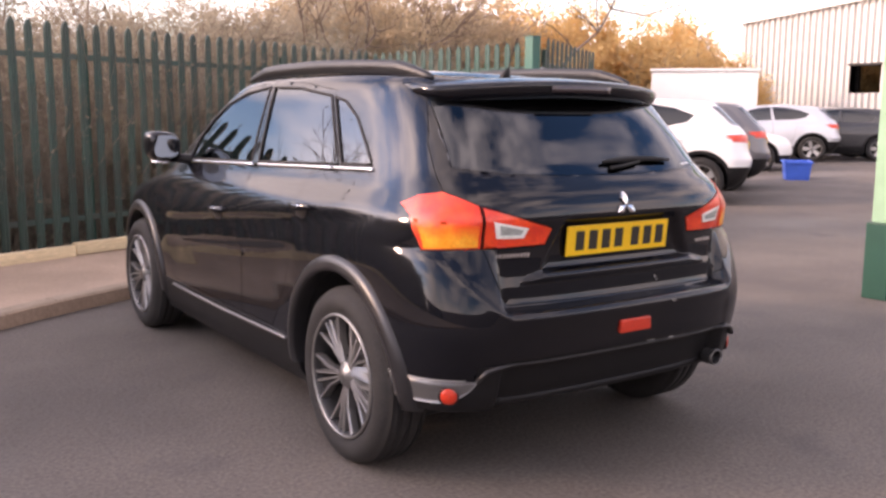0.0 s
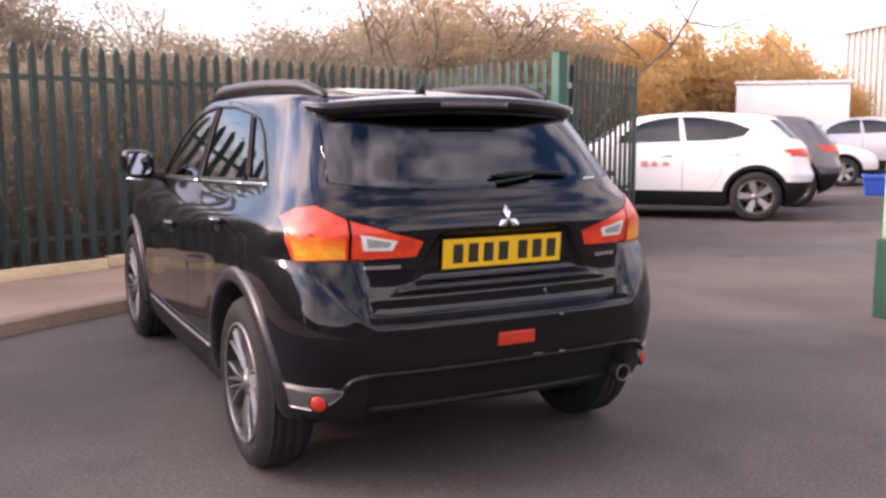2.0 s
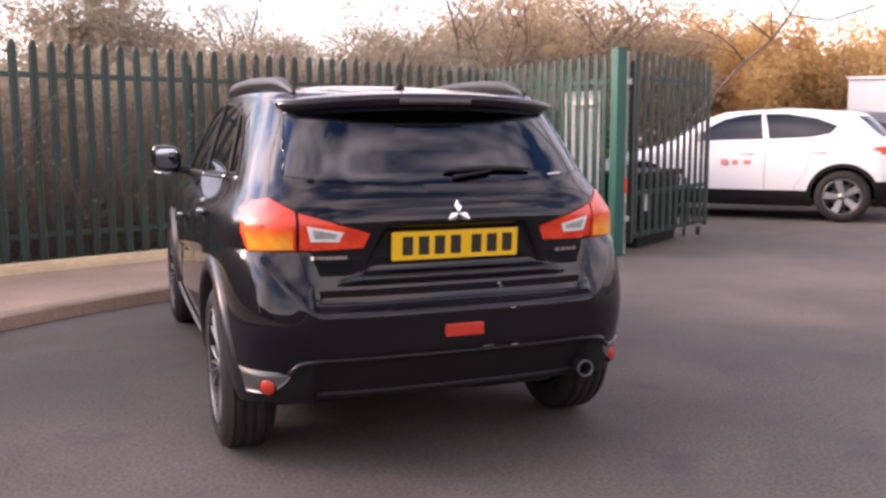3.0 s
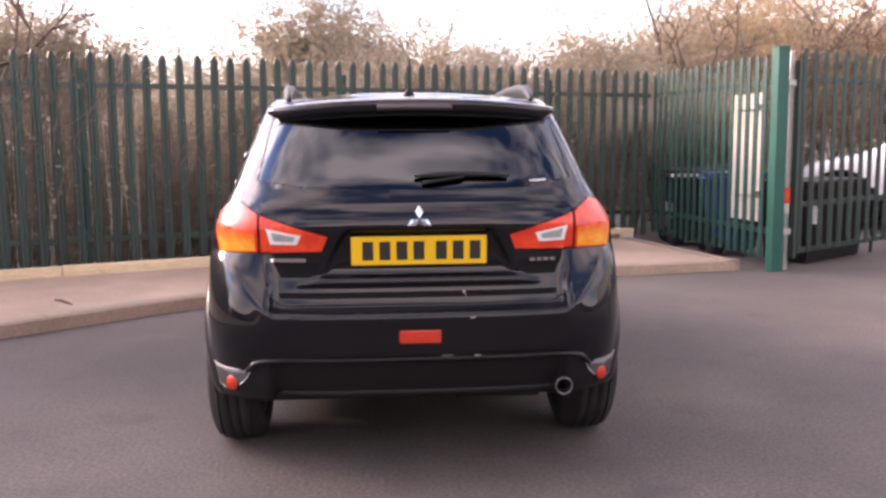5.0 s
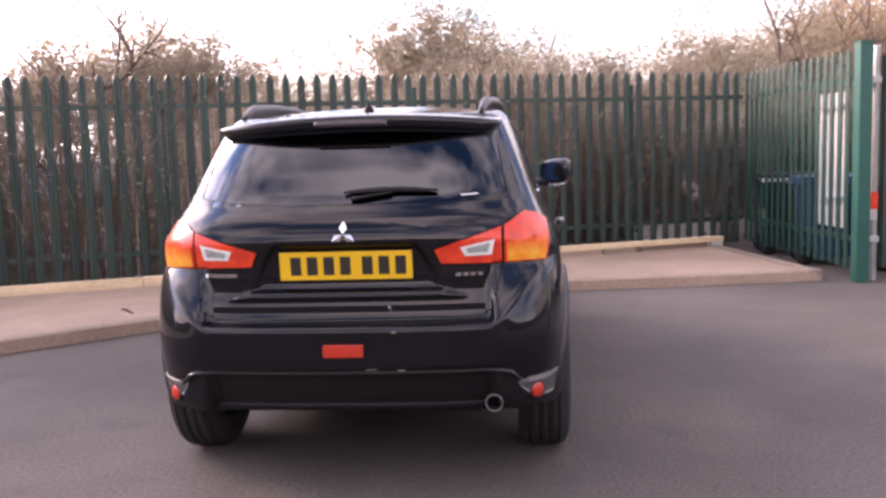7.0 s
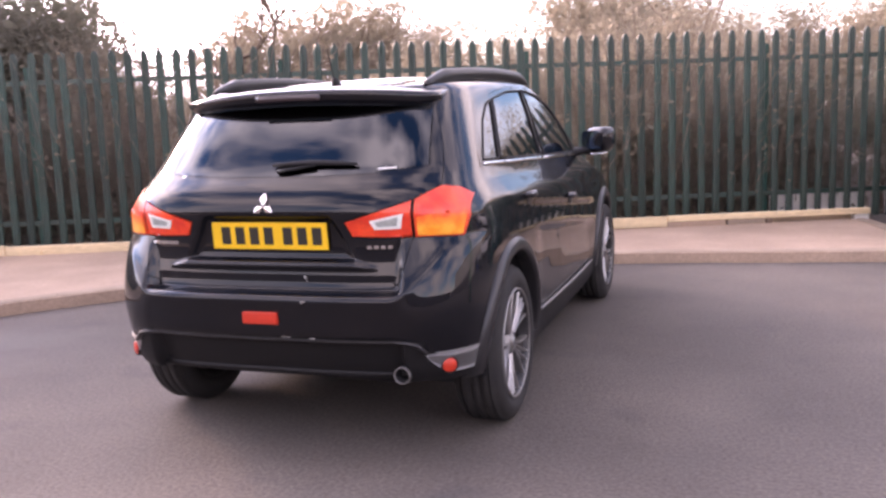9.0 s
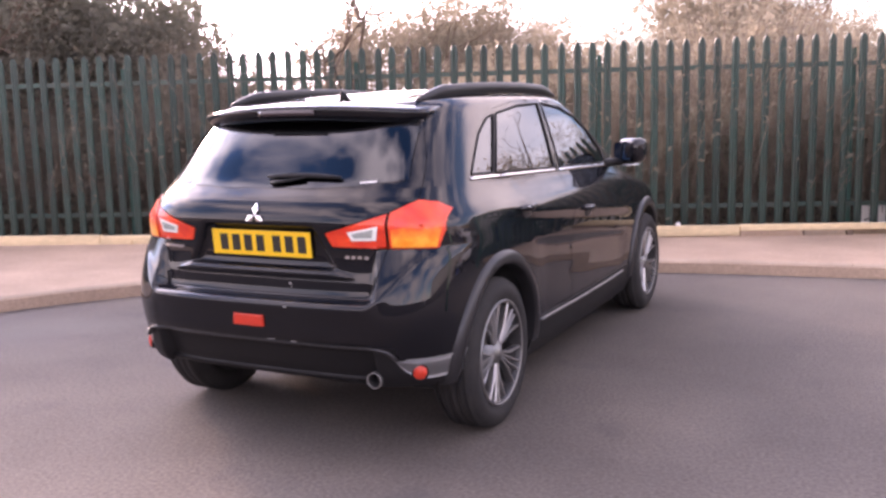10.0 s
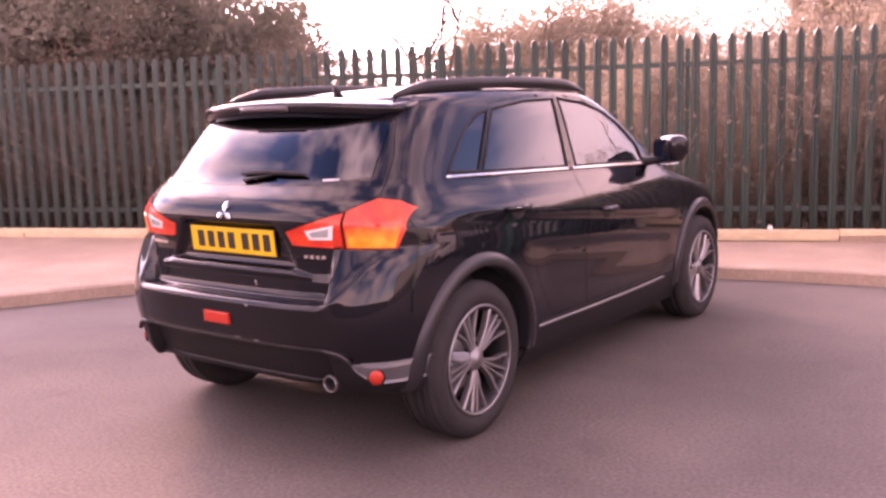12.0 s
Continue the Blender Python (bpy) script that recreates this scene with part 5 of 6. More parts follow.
    plate = part("number_plate", box_bm(-0.26, -0.003, -0.0555, 0.26, 0.003, 0.0555, 0.002), M["plate_yellow"], gate, "yellow plate with dark bars")
    plate.matrix_basis = plate_m
    for k, (x, w) in enumerate(((-0.196, 0.05), (-0.131, 0.05), (-0.066, 0.05), (-0.001, 0.05), (0.085, 0.05), (0.150, 0.05), (0.215, 0.05))):
        part("bar", box_bm(x - 0.021, -0.0042, -0.036, x + 0.021, -0.0028, 0.036), M["plate_ink"], plate)
    part("plate_holder", box_bm(-0.250, 0.0031, -0.048, 0.250, 0.012, 0.048, 0.003), M["black"], plate)

    # emblem of three lozenges
    emblem = None
    for k, ang in enumerate((90, 210, 330)):
        a = radians(ang)
        d, p = Vector((math.cos(a), math.sin(a))), Vector((-math.sin(a), math.cos(a)))
        bm2 = bmesh.new()
        pts = [d * 0.002, d * 0.0265 + p * 0.0148, d * 0.051, d * 0.0265 - p * 0.0148]
        zs = [1.021 + q.y for q in pts]
        front = [bm2.verts.new((q.x, rear_y(q.x, 1.021 + q.y) - 0.007, 1.021 + q.y)) for q in pts]
        back_ = [bm2.verts.new((q.x, rear_y(q.x, 1.021 + q.y) + 0.004, 1.021 + q.y)) for q in pts]
        mid = d * 0.0265
        peak = bm2.verts.new((mid.x, rear_y(mid.x, 1.021 + mid.y) - 0.011, 1.021 + mid.y))
        for i in range(4):
            bm2.faces.new((front[i], front[(i + 1) % 4], peak))
            bm2.faces.new((front[i], front[(i + 1) % 4], back_[(i + 1) % 4], back_[i]))
        bmesh.ops.recalc_face_normals(bm2, faces=bm2.faces[:])
        if emblem is None:
            emblem = part("emblem", bm2, M["chrome"], gate, "bright metal emblem")
        else:
            part("lozenge", bm2, M["chrome"], emblem)
    # badges as plain bars
    for x0, x1, z, n, h in ((-0.566, -0.430, 0.866, 10, 0.006), (0.425, 0.535, 0.856, 4, 0.006)):
        step = (x1 - x0) / n
        for i in range(n):
            xa = x0 + i * step + step * 0.12
            xb = xa + step * 0.7
            bm2 = bmesh.new()
            q = [(xa, z - h), (xb, z - h), (xb, z + h), (xa, z + h)]
            xm = (xa + xb) / 2
            f0 = [bm2.verts.new((x, rear_y(xm, zz) - 0.004, zz)) for x, zz in q]
            f1 = [bm2.verts.new((x, rear_y(xm, zz) + 0.003, zz)) for x, zz in q]
            bm2.faces.new(f0)
            for i2 in range(4):
                bm2.faces.new((f0[i2], f0[(i2 + 1) % 4], f1[(i2 + 1) % 4], f1[i2]))
            bmesh.ops.recalc_face_normals(bm2, faces=bm2.faces[:])
            part("badge_bar", bm2, M["chrome"], gate)

    # bumper lamp, exhaust, lower valance lip
    bm2 = box_bm(-0.078, -0.010, -0.025, 0.078, 0.02, 0.025, 0.006)
    fog = part("rear_fog_lamp", bm2, M["reflector_red"], root, "red rear fog lamp low in the bumper")
    fog.matrix_basis = pose(-0.004, rear_y(0, 0.583) - 0.001, 0.583)
    vs, fs = lathe_data([(0.06, 0.028), (0.004, 0.029), (0.004, 0.034), (0.05, 0.034), (0.35, 0.030)], 28)
    pipe = link("exhaust", mesh_of("exhaust", vs, fs, M["black"], True), root, "dark round exhaust pipe")
    pipe.matrix_basis = pose(0.562, 0.100, 0.356, 0, 0, 90)
    vs, fs = lathe_data([(0.004, 0.029), (-0.001, 0.030), (-0.003, 0.032), (-0.001, 0.0345), (0.012, 0.035), (0.004, 0.0342)], 32)
    link("exhaust_ring", mesh_of("exhaust_ring", vs, fs, M["alloy_dull"], True), pipe, "bright rolled rim")
    part("exhaust_bore", box_bm(0.061, -0.024, -0.024, 0.066, 0.024, 0.024), M["black"], pipe)
    # underbody, axle, silencer
    part("underbody", box_bm(-0.70, 0.42, 0.235, 0.70, 4.0, 0.30, 0.02), M["black"], root)
    vs, fs = tube_data([(-0.70, 0.78, 0.30), (0.70, 0.78, 0.30)], 0.04, 10)
    link("rear_axle", mesh_of("rear_axle", vs, fs, M["black"], True), root)
    vs, fs = tube_data([(0.15, 0.36, 0.315), (0.50, 0.36, 0.315)], 0.085, 14, 0.75)
    link("silencer", mesh_of("silencer", vs, fs, M["alloy_dark"], True), root)
    bm2 = bmesh.new()
    rows = []
    for x in np.linspace(-0.56, 0.56, 25):
        y = rear_y(x, 0.33)
        rows.append([bm2.verts.new((x, y + dy, z)) for dy, z in ((-0.012, 0.355), (-0.016, 0.335), (-0.004, 0.322), (0.05, 0.318), (0.05, 0.352))])
    for r0, r1 in zip(rows, rows[1:]):
        for k in range(5):
            bm2.faces.new((r0[k], r0[(k + 1) % 5], r1[(k + 1) % 5], r1[k]))
    bm2.faces.new(rows[0])
    bm2.faces.new(rows[-1][::-1])
    bmesh.ops.recalc_face_normals(bm2, faces=bm2.faces[:])
    part("valance_lip", bm2, M["plastic"], root, smooth=True)
    # ridge along the top of the lower bumper
    xs = np.linspace(-0.665, 0.665, 40)
    pts = [Vector((x, rear_y(x, 0.49) - 0.006, 0.490 - 0.045 * max(0.0, (abs(x) - 0.60) / 0.065) ** 2)) for x in xs]
    vs, fs = tube_data(pts, 0.011, 8, 0.8)
    link("bumper_ridge", mesh_of("bumper_ridge", vs, fs, M["plastic_satin"], True), root)

    # chips and scuffs in the paint
    for x, z, w, h in ((0.169, 0.738, 0.010, 0.016), (0.176, 0.726, 0.006, 0.008), (0.193, 0.655, 0.022, 0.008), (0.214, 0.503, 0.030, 0.007), (0.10, 0.507, 0.05, 0.004)):
        bm2 = bmesh.new()
        loop = [bm2.verts.new((x + w / 2 * math.cos(t) * (1 + 0.3 * math.sin(3 * t)), rear_y(x, z) - 0.0035, z + h / 2 * math.sin(t) * (1 + 0.3 * math.cos(2 * t)))) for t in np.linspace(0, 2 * math.pi, 9)[:-1]]
        bm2.faces.new(loop)
        part("scuff", bm2, M["galv"], root, "pale scuff in the black paint")

    # wiper
    def on_glass(x, z, out):
        return Vector((x, rear_y(x, z) - out, z))
    arm = [on_glass(0.02, 1.152, 0.010), on_glass(0.07, 1.158, 0.016), on_glass(0.18, 1.174, 0.018)]
    vs, fs = tube_data(arm, [0.013, 0.010, 0.007], 8, 0.7)
    wiper = link("rear_wiper", mesh_of("rear_wiper", vs, fs, M["plastic"], True), gate)
    vs, fs = tube_data([on_glass(x, 1.176 + 0.008 * math.sin(math.pi * (x + 0.01) / 0.37), 0.014) for x in np.linspace(-0.01, 0.36, 9)], [0.006, 0.010, 0.012, 0.012, 0.012, 0.012, 0.011, 0.009, 0.006], 6)
    link("wiper_blade", mesh_of("wiper_blade", vs, fs, M["black"], True), wiper)
    bm2 = bmesh.new()
    q = [(0.445, 1.152), (0.515, 1.155), (0.515, 1.161), (0.445, 1.158)]
    bm2.faces.new([bm2.verts.new(on_glass(x, z, 0.004)) for x, z in q])
    part("sticker", bm2, M["cabin_white"], glass, "small white window sticker")

    # aerial
    vs, fs = tube_data([(0, 0.845, 1.50), (0, 0.835, 1.525), (0, 0.82, 1.545)], [0.030, 0.022, 0.008], 10, 0.8)
    aerial = link("aerial", mesh_of("aerial", vs, fs, M["plastic"], True), root)
    vs, fs = tube_data([(0, 0.825, 1.535), (0, 0.76, 1.67)], 0.003, 6)
    link("whip", mesh_of("whip", vs, fs, M["black"]), aerial)

    # cabin
    part("cabin_floor", box_bm(-0.68, 0.30, 0.55, 0.68, 3.0, 0.60), M["seat"], root)
    part("dashboard", box_bm(-0.66, 2.62, 0.80, 0.66, 3.0, 1.06, 0.06, 3), M["seat"], root)
    for x, y, w in ((-0.36, 1.72, 0.25), (0.36, 1.72, 0.25)):
        seat = part("seat", box_bm(x - w, y, 0.60, x + w, y + 0.50, 0.78, 0.05), M["seat"], root)
        back2 = part("backrest", box_bm(-w, -0.07, 0.0, w, 0.07, 0.60, 0.05), M["seat"], seat)
        back2.matrix_basis = pose(x, y + 0.02, 0.72, 14)
        hd = part("headrest", box_bm(x - 0.13, y - 0.22, 1.33, x + 0.13, y - 0.12, 1.48, 0.04), M["seat"], seat)
    bench = part("rear_bench", box_bm(-0.62, 0.82, 0.60, 0.62, 1.30, 0.78, 0.05), M["seat"], root)
    back2 = part("backrest", box_bm(-0.62, -0.07, 0.0, 0.62, 0.07, 0.58, 0.05), M["seat"], bench)
    back2.matrix_basis = pose(0, 0.86, 0.70, 14)
    for x in (-0.40, 0, 0.40):
        part("headrest", box_bm(x - 0.12, 0.64, 1.25, x + 0.12, 0.73, 1.37, 0.035), M["seat"], bench)
    vs, fs = lathe_data([(0.0 + 0.014 * math.cos(t), 0.18 + 0.014 * math.sin(t)) for t in np.linspace(0, 2 * math.pi, 9)[:-1]], 32, closed=True)
    sw = link("steering_wheel", mesh_of("steering_wheel", vs, fs, M["black"], True), root)
    sw.matrix_basis = pose(0.36, 2.48, 1.0, 0, 25, 90)
    return root


build_suv()


# ---- other vehicles and buildings ----
COARSE = {"rear": 14, "side": 26, "front": 12, "roof": (0.95, 0.85, 0.65, 0.35),
          "levels": [0.20, 0.28, 0.36, 0.42, 0.47, 0.52, 0.56, 0.60, 0.66, 0.69, 0.72, 0.78, 0.84, 0.90, 0.96, 1.0, 1.04, 1.08, 1.12, 1.18, 1.26, 1.34, 1.41, 1.45, 1.475]}
OTHER = dict(SUV)
OTHER["tail"] = [(0.20, 0.34), (0.31, 0.15), (0.44, 0.06), (0.55, 0.02), (0.66, 0.0), (0.72, 0.03), (0.80, 0.06), (0.95, 0.08), (1.02, 0.10), (1.10, 0.16), (1.20, 0.26), (1.30, 0.36), (1.40, 0.46), (1.475, 0.58)]
del OTHER["tail_at"]
OTHER["swage"] = False
OTHER_SIDE = {"front": FRONT_GLASS, "rear": [(1.715, 1.126), (1.79, 1.472), (1.50, 1.463), (1.12, 1.40), (0.86, 1.30), (0.95, 1.20), (1.2, 1.15)]}


def other_car(label, paint, m, scale=(1, 1, 1), lamp=((0.50, 0.90), (0.80, 0.92), (0.80, 1.02), (0.62, 1.03))):
    """A plainer parked car, tail at its origin."""
    root = thing("parked_car", label, "car", m @ Matrix.Diagonal((*scale, 1)), "parked cars")
    bm, side_x, rear_y = shell(OTHER, COARSE)
    L = bm.faces.layers.int.new("region")
    cut(bm, L, REAR_GLASS, "y", 0, 1)
    for o, f in ((20, lambda p: p), (21, mirrored)):
        cut(bm, L, f(list(lamp)), "y", 0, o)
    for s, o in ((1, 40), (-1, 50)):
        cut(bm, L, [(-0.1, 0.895), (0.20, 0.93), (0.46, 0.985), (0.30, 1.015), (-0.1, 1.03)], "x", s, 20 if s > 0 else 21, only=(0,))
        for k, p in (("front", OTHER_SIDE["front"]), ("rear", OTHER_SIDE["rear"])):
            cut(bm, L, p, "x", s, o + (1 if k == "front" else 2))
        for cy in WHEEL_Y:
            cut(bm, L, arch_poly(cy, WHEEL_Z, 0.40), "x", s, 9)
            cut(bm, L, arch_poly(cy, WHEEL_Z, 0.45), "x", s, 10, only=(0,))
        cut(bm, L, FRONT_DOOR, "x", s, o + 4, only=(0,))
        for p in (REAR_DOOR_UP, REAR_DOOR_LOW):
            cut(bm, L, p, "x", s, o + 5, only=(0,))
    for f in bm.faces:
        c = f.calc_center_median()
        if f[L] == 0:
            if c.z < (0.56 if c.y < 0.5 else 0.42):
                f[L] = 10
            elif c.y > 2.75 and c.z > 1.03 and f.normal.y > 0.35 and abs(c.x) < 0.66 and c.z < 1.46:
                f[L] = 60
    bm.normal_update()
    skin_part("body", bm, L, (0,), paint, root, 0.0)
    skin_part("lower_cladding", bm, L, (10,), M["plastic"], root, 0.0, label="dark plastic cladding")
    skin_part("rear_window", bm, L, (1,), M["glass_dark"], root, 0.001, 0.004)
    skin_part("windscreen", bm, L, (60,), M["glass"], root, 0.001, 0.004)
    for o in (20, 21):
        skin_part("tail_lamp", bm, L, (o,), M["lamp_red"], root, 0.002, 0.02, "red rear lamp", 0.003)
    for o in (40, 50):
        fd = skin_part("front_door", bm, L, (o + 4,), paint, root, 0.004)
        rd = skin_part("rear_door", bm, L, (o + 5,), paint, root, 0.004)
        skin_part("window", bm, L, (o + 1,), M["glass"], fd, 0.001, 0.004)
        skin_part("window", bm, L, (o + 2,), M["glass_dark"], rd, 0.001, 0.004)
        s = 1 if o == 40 else -1
        for y, z, parent in ((1.08, 0.95, rd), (2.0, 0.93, fd)):
            vs, fs = tube_data([(s * (side_x(y + d, z) + e), y + d, z) for d, e in ((-0.09, 0.0), (-0.05, 0.025), (0.05, 0.025), (0.09, 0.0))], 0.012, 6)
            link("handle", mesh_of("handle", vs, fs, paint, True), parent)
        part("door_mirror", box_bm(min(s * 0.80, s * 1.0), 2.62, 1.08, max(s * 0.80, s * 1.0), 2.72, 1.22, 0.03, 3), paint, root)
    vs, fs = region(bm, L, (0, 10, 20, 21, 44, 45, 54, 55), 0.0, 0.004, -0.02)
    link("inner_lining", mesh_of("inner_lining", vs, fs, M["black"], True), root)
    bm.free()
    add_wheels(root, [(s * TRACK, y, WHEEL_Z) for s in (1, -1) for y in WHEEL_Y], OTHER_WHEEL)
    for s in (1, -1):
        for cy in WHEEL_Y:
            vs, fs = well_data(0.396)
            well = link("wheel_well", mesh_of("wheel_well", vs, fs, M["black"], True), root)
            well.matrix_basis = pose(s * 0.82, cy, WHEEL_Z, 0, 0, 0 if s > 0 else 180)
    part("underbody", box_bm(-0.70, 0.42, 0.235, 0.70, 4.0, 0.30, 0.02), M["black"], root)
    part("cabin_floor", box_bm(-0.66, 0.40, 0.60, 0.66, 3.0, 0.70), M["seat"], root)
    for x in (-0.36, 0.36):
        for y in (0.95, 1.8):
            part("seat", box_bm(x - 0.24, y - 0.1, 0.70, x + 0.24, y + 0.06, 1.28, 0.05), M["seat"], root)
    plate = part("number_plate", box_bm(-0.26, -0.004, -0.055, 0.26, 0.004, 0.055), M["plate_yellow"], root, "plain yellow plate")
    plate.matrix_basis = pose(0, rear_y(0, 0.86) - 0.012, 0.86)
    part("bar", box_bm(-0.22, -0.0055, -0.034, 0.22, -0.0035, 0.034), M["plate_ink"], plate)
    return root


def five_spoke(r, r_rim, width):
    """A plain five-spoke wheel for the parked cars."""
    out = wheel_meshes(r, r_rim, width)
    h = width / 2
    vs, fs = [], []
    for i in range(5):
        a = 2 * math.pi * i / 5
        k = len(vs)
        for rr, w, x in ((0.05, 0.030, h - 0.030), (r_rim - 0.01, 0.052, h - 0.018)):
            c, s = math.cos(a), math.sin(a)
            for u, dx in ((-w, -0.03), (-w, -0.004), (w, -0.004), (w, -0.03)):
                vs.append((x + dx, rr * c - u * s, rr * s + u * c))
        for q in range(4):
            fs.append((k + q, k + (q + 1) % 4, k + 4 + (q + 1) % 4, k + 4 + q))
    out["spokes"] = mesh_of("spokes", vs, fs, M["alloy"])
    return out


OTHER_WHEEL = five_spoke(0.345, 0.235, 0.215)
white_suv = other_car("clean white crossover parked beyond the open gate", M["paint_white"], pose(9.47, 6.76, ground_z(8.2), 0, 0, 42.5), (1.02, 1.05, 1.03))
for k, (y, z, w, h) in enumerate(((2.28, 0.80, 0.10, 0.04), (2.14, 0.80, 0.07, 0.035), (1.98, 0.80, 0.09, 0.03))):
    part("door_sticker", box_bm(-0.882, y - w / 2, z - h, -0.876, y + w / 2, z + h), M["faded_red"], white_suv, "faded red shape on the door")
other_car("dark grey hatchback parked beside a white crossover", M["paint_grey"], pose(11.72, 8.10, ground_z(10.5), 0, 0, 42.5), (1.0, 0.98, 1.02))
other_car("small white hatchback parked beside a blue tub", M["paint_white"], pose(14.0, 13.9, ground_z(14.5), 0, 0, 222), (0.96, 0.90, 0.92))
other_car("silver estate car parked in a far row", M["paint_silver"], pose(20.8, 12.5, ground_z(20), 0, 0, 40), (1.0, 1.03, 1.0))
other_car("dark green saloon parked in a far row", M["paint_dark"], pose(23.0, 11.9, ground_z(20), 0, 0, 40), (1.0, 1.0, 0.96))
other_car("dark red hatchback parked in a far row", M["paint_grey"], pose(24.5, 13.6, ground_z(20), 0, 0, 40), (1.0, 1.0, 0.98))

tub = thing("plastic_tub", "low bright blue plastic tub on the asphalt", "tub", pose(14.05, 9.12, ground_z(14.05), 0, 0, 40) @ Matrix.Diagonal((0.85, 0.85, 1.0, 1)))
bm = bmesh.new()
ring_z = [(0.42, 0.26, 0.0), (0.48, 0.30, 0.34), (0.51, 0.33, 0.34), (0.51, 0.33, 0.38), (0.46, 0.28, 0.38), (0.40, 0.24, 0.03)]
rings = [[bm.verts.new((sx * a, sy * b, z)) for sx, sy in ((-1, -1), (1, -1), (1, 1), (-1, 1))] for a, b, z in ring_z]
for r0, r1 in zip(rings, rings[1:]):
    for k in range(4):
        bm.faces.new((r0[k], r0[(k + 1) % 4], r1[(k + 1) % 4], r1[k]))
bm.faces.new(rings[0][::-1])
bm.faces.new(rings[-1])
part("body", bm, M["blue_plastic"], tub)


def wheelie_bin(label, material, m, pale=False):
    root = thing("wheelie_bin", label, "bin", m)
    bm = bmesh.new()
    r0 = [bm.verts.new((sx * 0.20, sy * 0.22, 0.06)) for sx, sy in ((-1, -1), (1, -1), (1, 1), (-1, 1))]
    r1 = [bm.verts.new((sx * 0.27, sy * 0.30, 0.86)) for sx, sy in ((-1, -1), (1, -1), (1, 1), (-1, 1))]
    for k in range(4):
        bm.faces.new((r0[k], r0[(k + 1) % 4], r1[(k + 1) % 4], r1[k]))
    bm.faces.new(r0[::-1])
    bm.faces.new(r1)
    bmesh.ops.bevel(bm, geom=bm.edges[:], offset=0.02, segments=2, affect="EDGES")
    body = part("body", bm, material, root)
    part("rim", box_bm(-0.29, -0.32, 0.84, 0.29, 0.32, 0.88, 0.01), M["pale_block"] if pale else material, root)
    if pale:
        part("label", box_bm(-0.20, 0.272, 0.34, 0.20, 0.280, 0.52), M["pale_block"], root, "plain white label")
    part("lid", box_bm(-0.29, -0.33, 0.881, 0.29, 0.34, 0.93, 0.02), material, root)
    for s in (-1, 1):
        vs, fs = lathe_data([(-0.03, 0.02), (-0.03, 0.1), (0.03, 0.1), (0.03, 0.02)], 20)
        w = link("wheel", mesh_of("wheel", vs, fs, M["rubber"], True), root)
        w.matrix_basis = pose(s * 0.24, 0.24, 0.10)
    vs, fs = tube_data([(-0.22, 0.36, 0.86), (0.22, 0.36, 0.86)], 0.016, 8)
    link("handle", mesh_of("handle", vs, fs, material, True), root)


wheelie_bin("dark blue wheelie bin behind the green side panel", M["bin_blue"], pose(3.93, 6.66, 0, 0, 0, 82))
wheelie_bin("black wheelie bin behind the green side panel", M["plastic"], pose(3.80, 7.62, 0, 0, 0, 84), True)

# clad industrial building
clad = thing("industrial_building", "large grey industrial building with ribbed metal cladding", "building", Matrix.Translation((35.3, 27.3, 0.1)))
A, B = Vector((0, 0, 0)), Vector((2.6, -34.0, 0))
d = (B - A).normalized()
nrm = Vector((d.y, -d.x, 0))
if nrm.x > 0:
    nrm = -nrm
sect, u = [], 0.0
while u < (B - A).length:
    for du, e in ((0.0, 0.0), (0.10, 0.0), (0.16, 0.12), (0.24, 0.12)):
        sect.append(A + d * (u + du) + nrm * e)
    u += 0.30
WIN_Y0, WIN_Y1 = -7.0, -5.6
vs, fs = [], []
for p in sect:
    vs += [(p.x, p.y, 0), (p.x, p.y, 2.35), (p.x, p.y, 3.55), (p.x, p.y, 5.75 + 0.10 * min(-p.y, 17.0))]
for i in range(len(sect) - 1):
    for k in range(3):
        if k == 1 and WIN_Y0 < (sect[i].y + sect[i + 1].y) / 2 < WIN_Y1:
            continue
        fs.append((i * 4 + k, i * 4 + 4 + k, i * 4 + 5 + k, i * 4 + 1 + k))
link("wall", mesh_of("wall", vs, fs, M["cladding"]), clad)
part("window", box_bm(0.75, WIN_Y0 + 0.02, 2.30, 0.85, WIN_Y1 - 0.02, 3.60), M["glass_dark"], clad, "dark window opening")
part("window_frame", box_bm(0.30, WIN_Y0 - 0.08, 3.551, 0.55, WIN_Y1 + 0.08, 3.65), M["plastic"], clad)
part("core", box_bm(3.2, -33.0, 0, 16, -0.2, 5.6), M["black"], clad)
bm = bmesh.new()
roof_rows = [[bm.verts.new((x + x_off, y, z + lift)) for x, lift in ((-0.3, 0.0), (8.5, 1.0), (17.0, 0.0))] for y, z, x_off in ((0.3, 5.76, 0.0), (-17.0, 7.47, 1.3), (-34.4, 7.47, 2.6))]
for r0, r1 in zip(roof_rows, roof_rows[1:]):
    for k in range(2):
        bm.faces.new((r0[k], r0[k + 1], r1[k + 1], r1[k]))
bmesh.ops.recalc_face_normals(bm, faces=bm.faces[:])
bmesh.ops.solidify(bm, geom=bm.faces[:], thickness=0.06)
part("roof", bm, M["cladding"], clad)
part("end_wall", box_bm(0.1, -0.15, 0, 16, 0.0, 5.7), M["cladding"], clad)

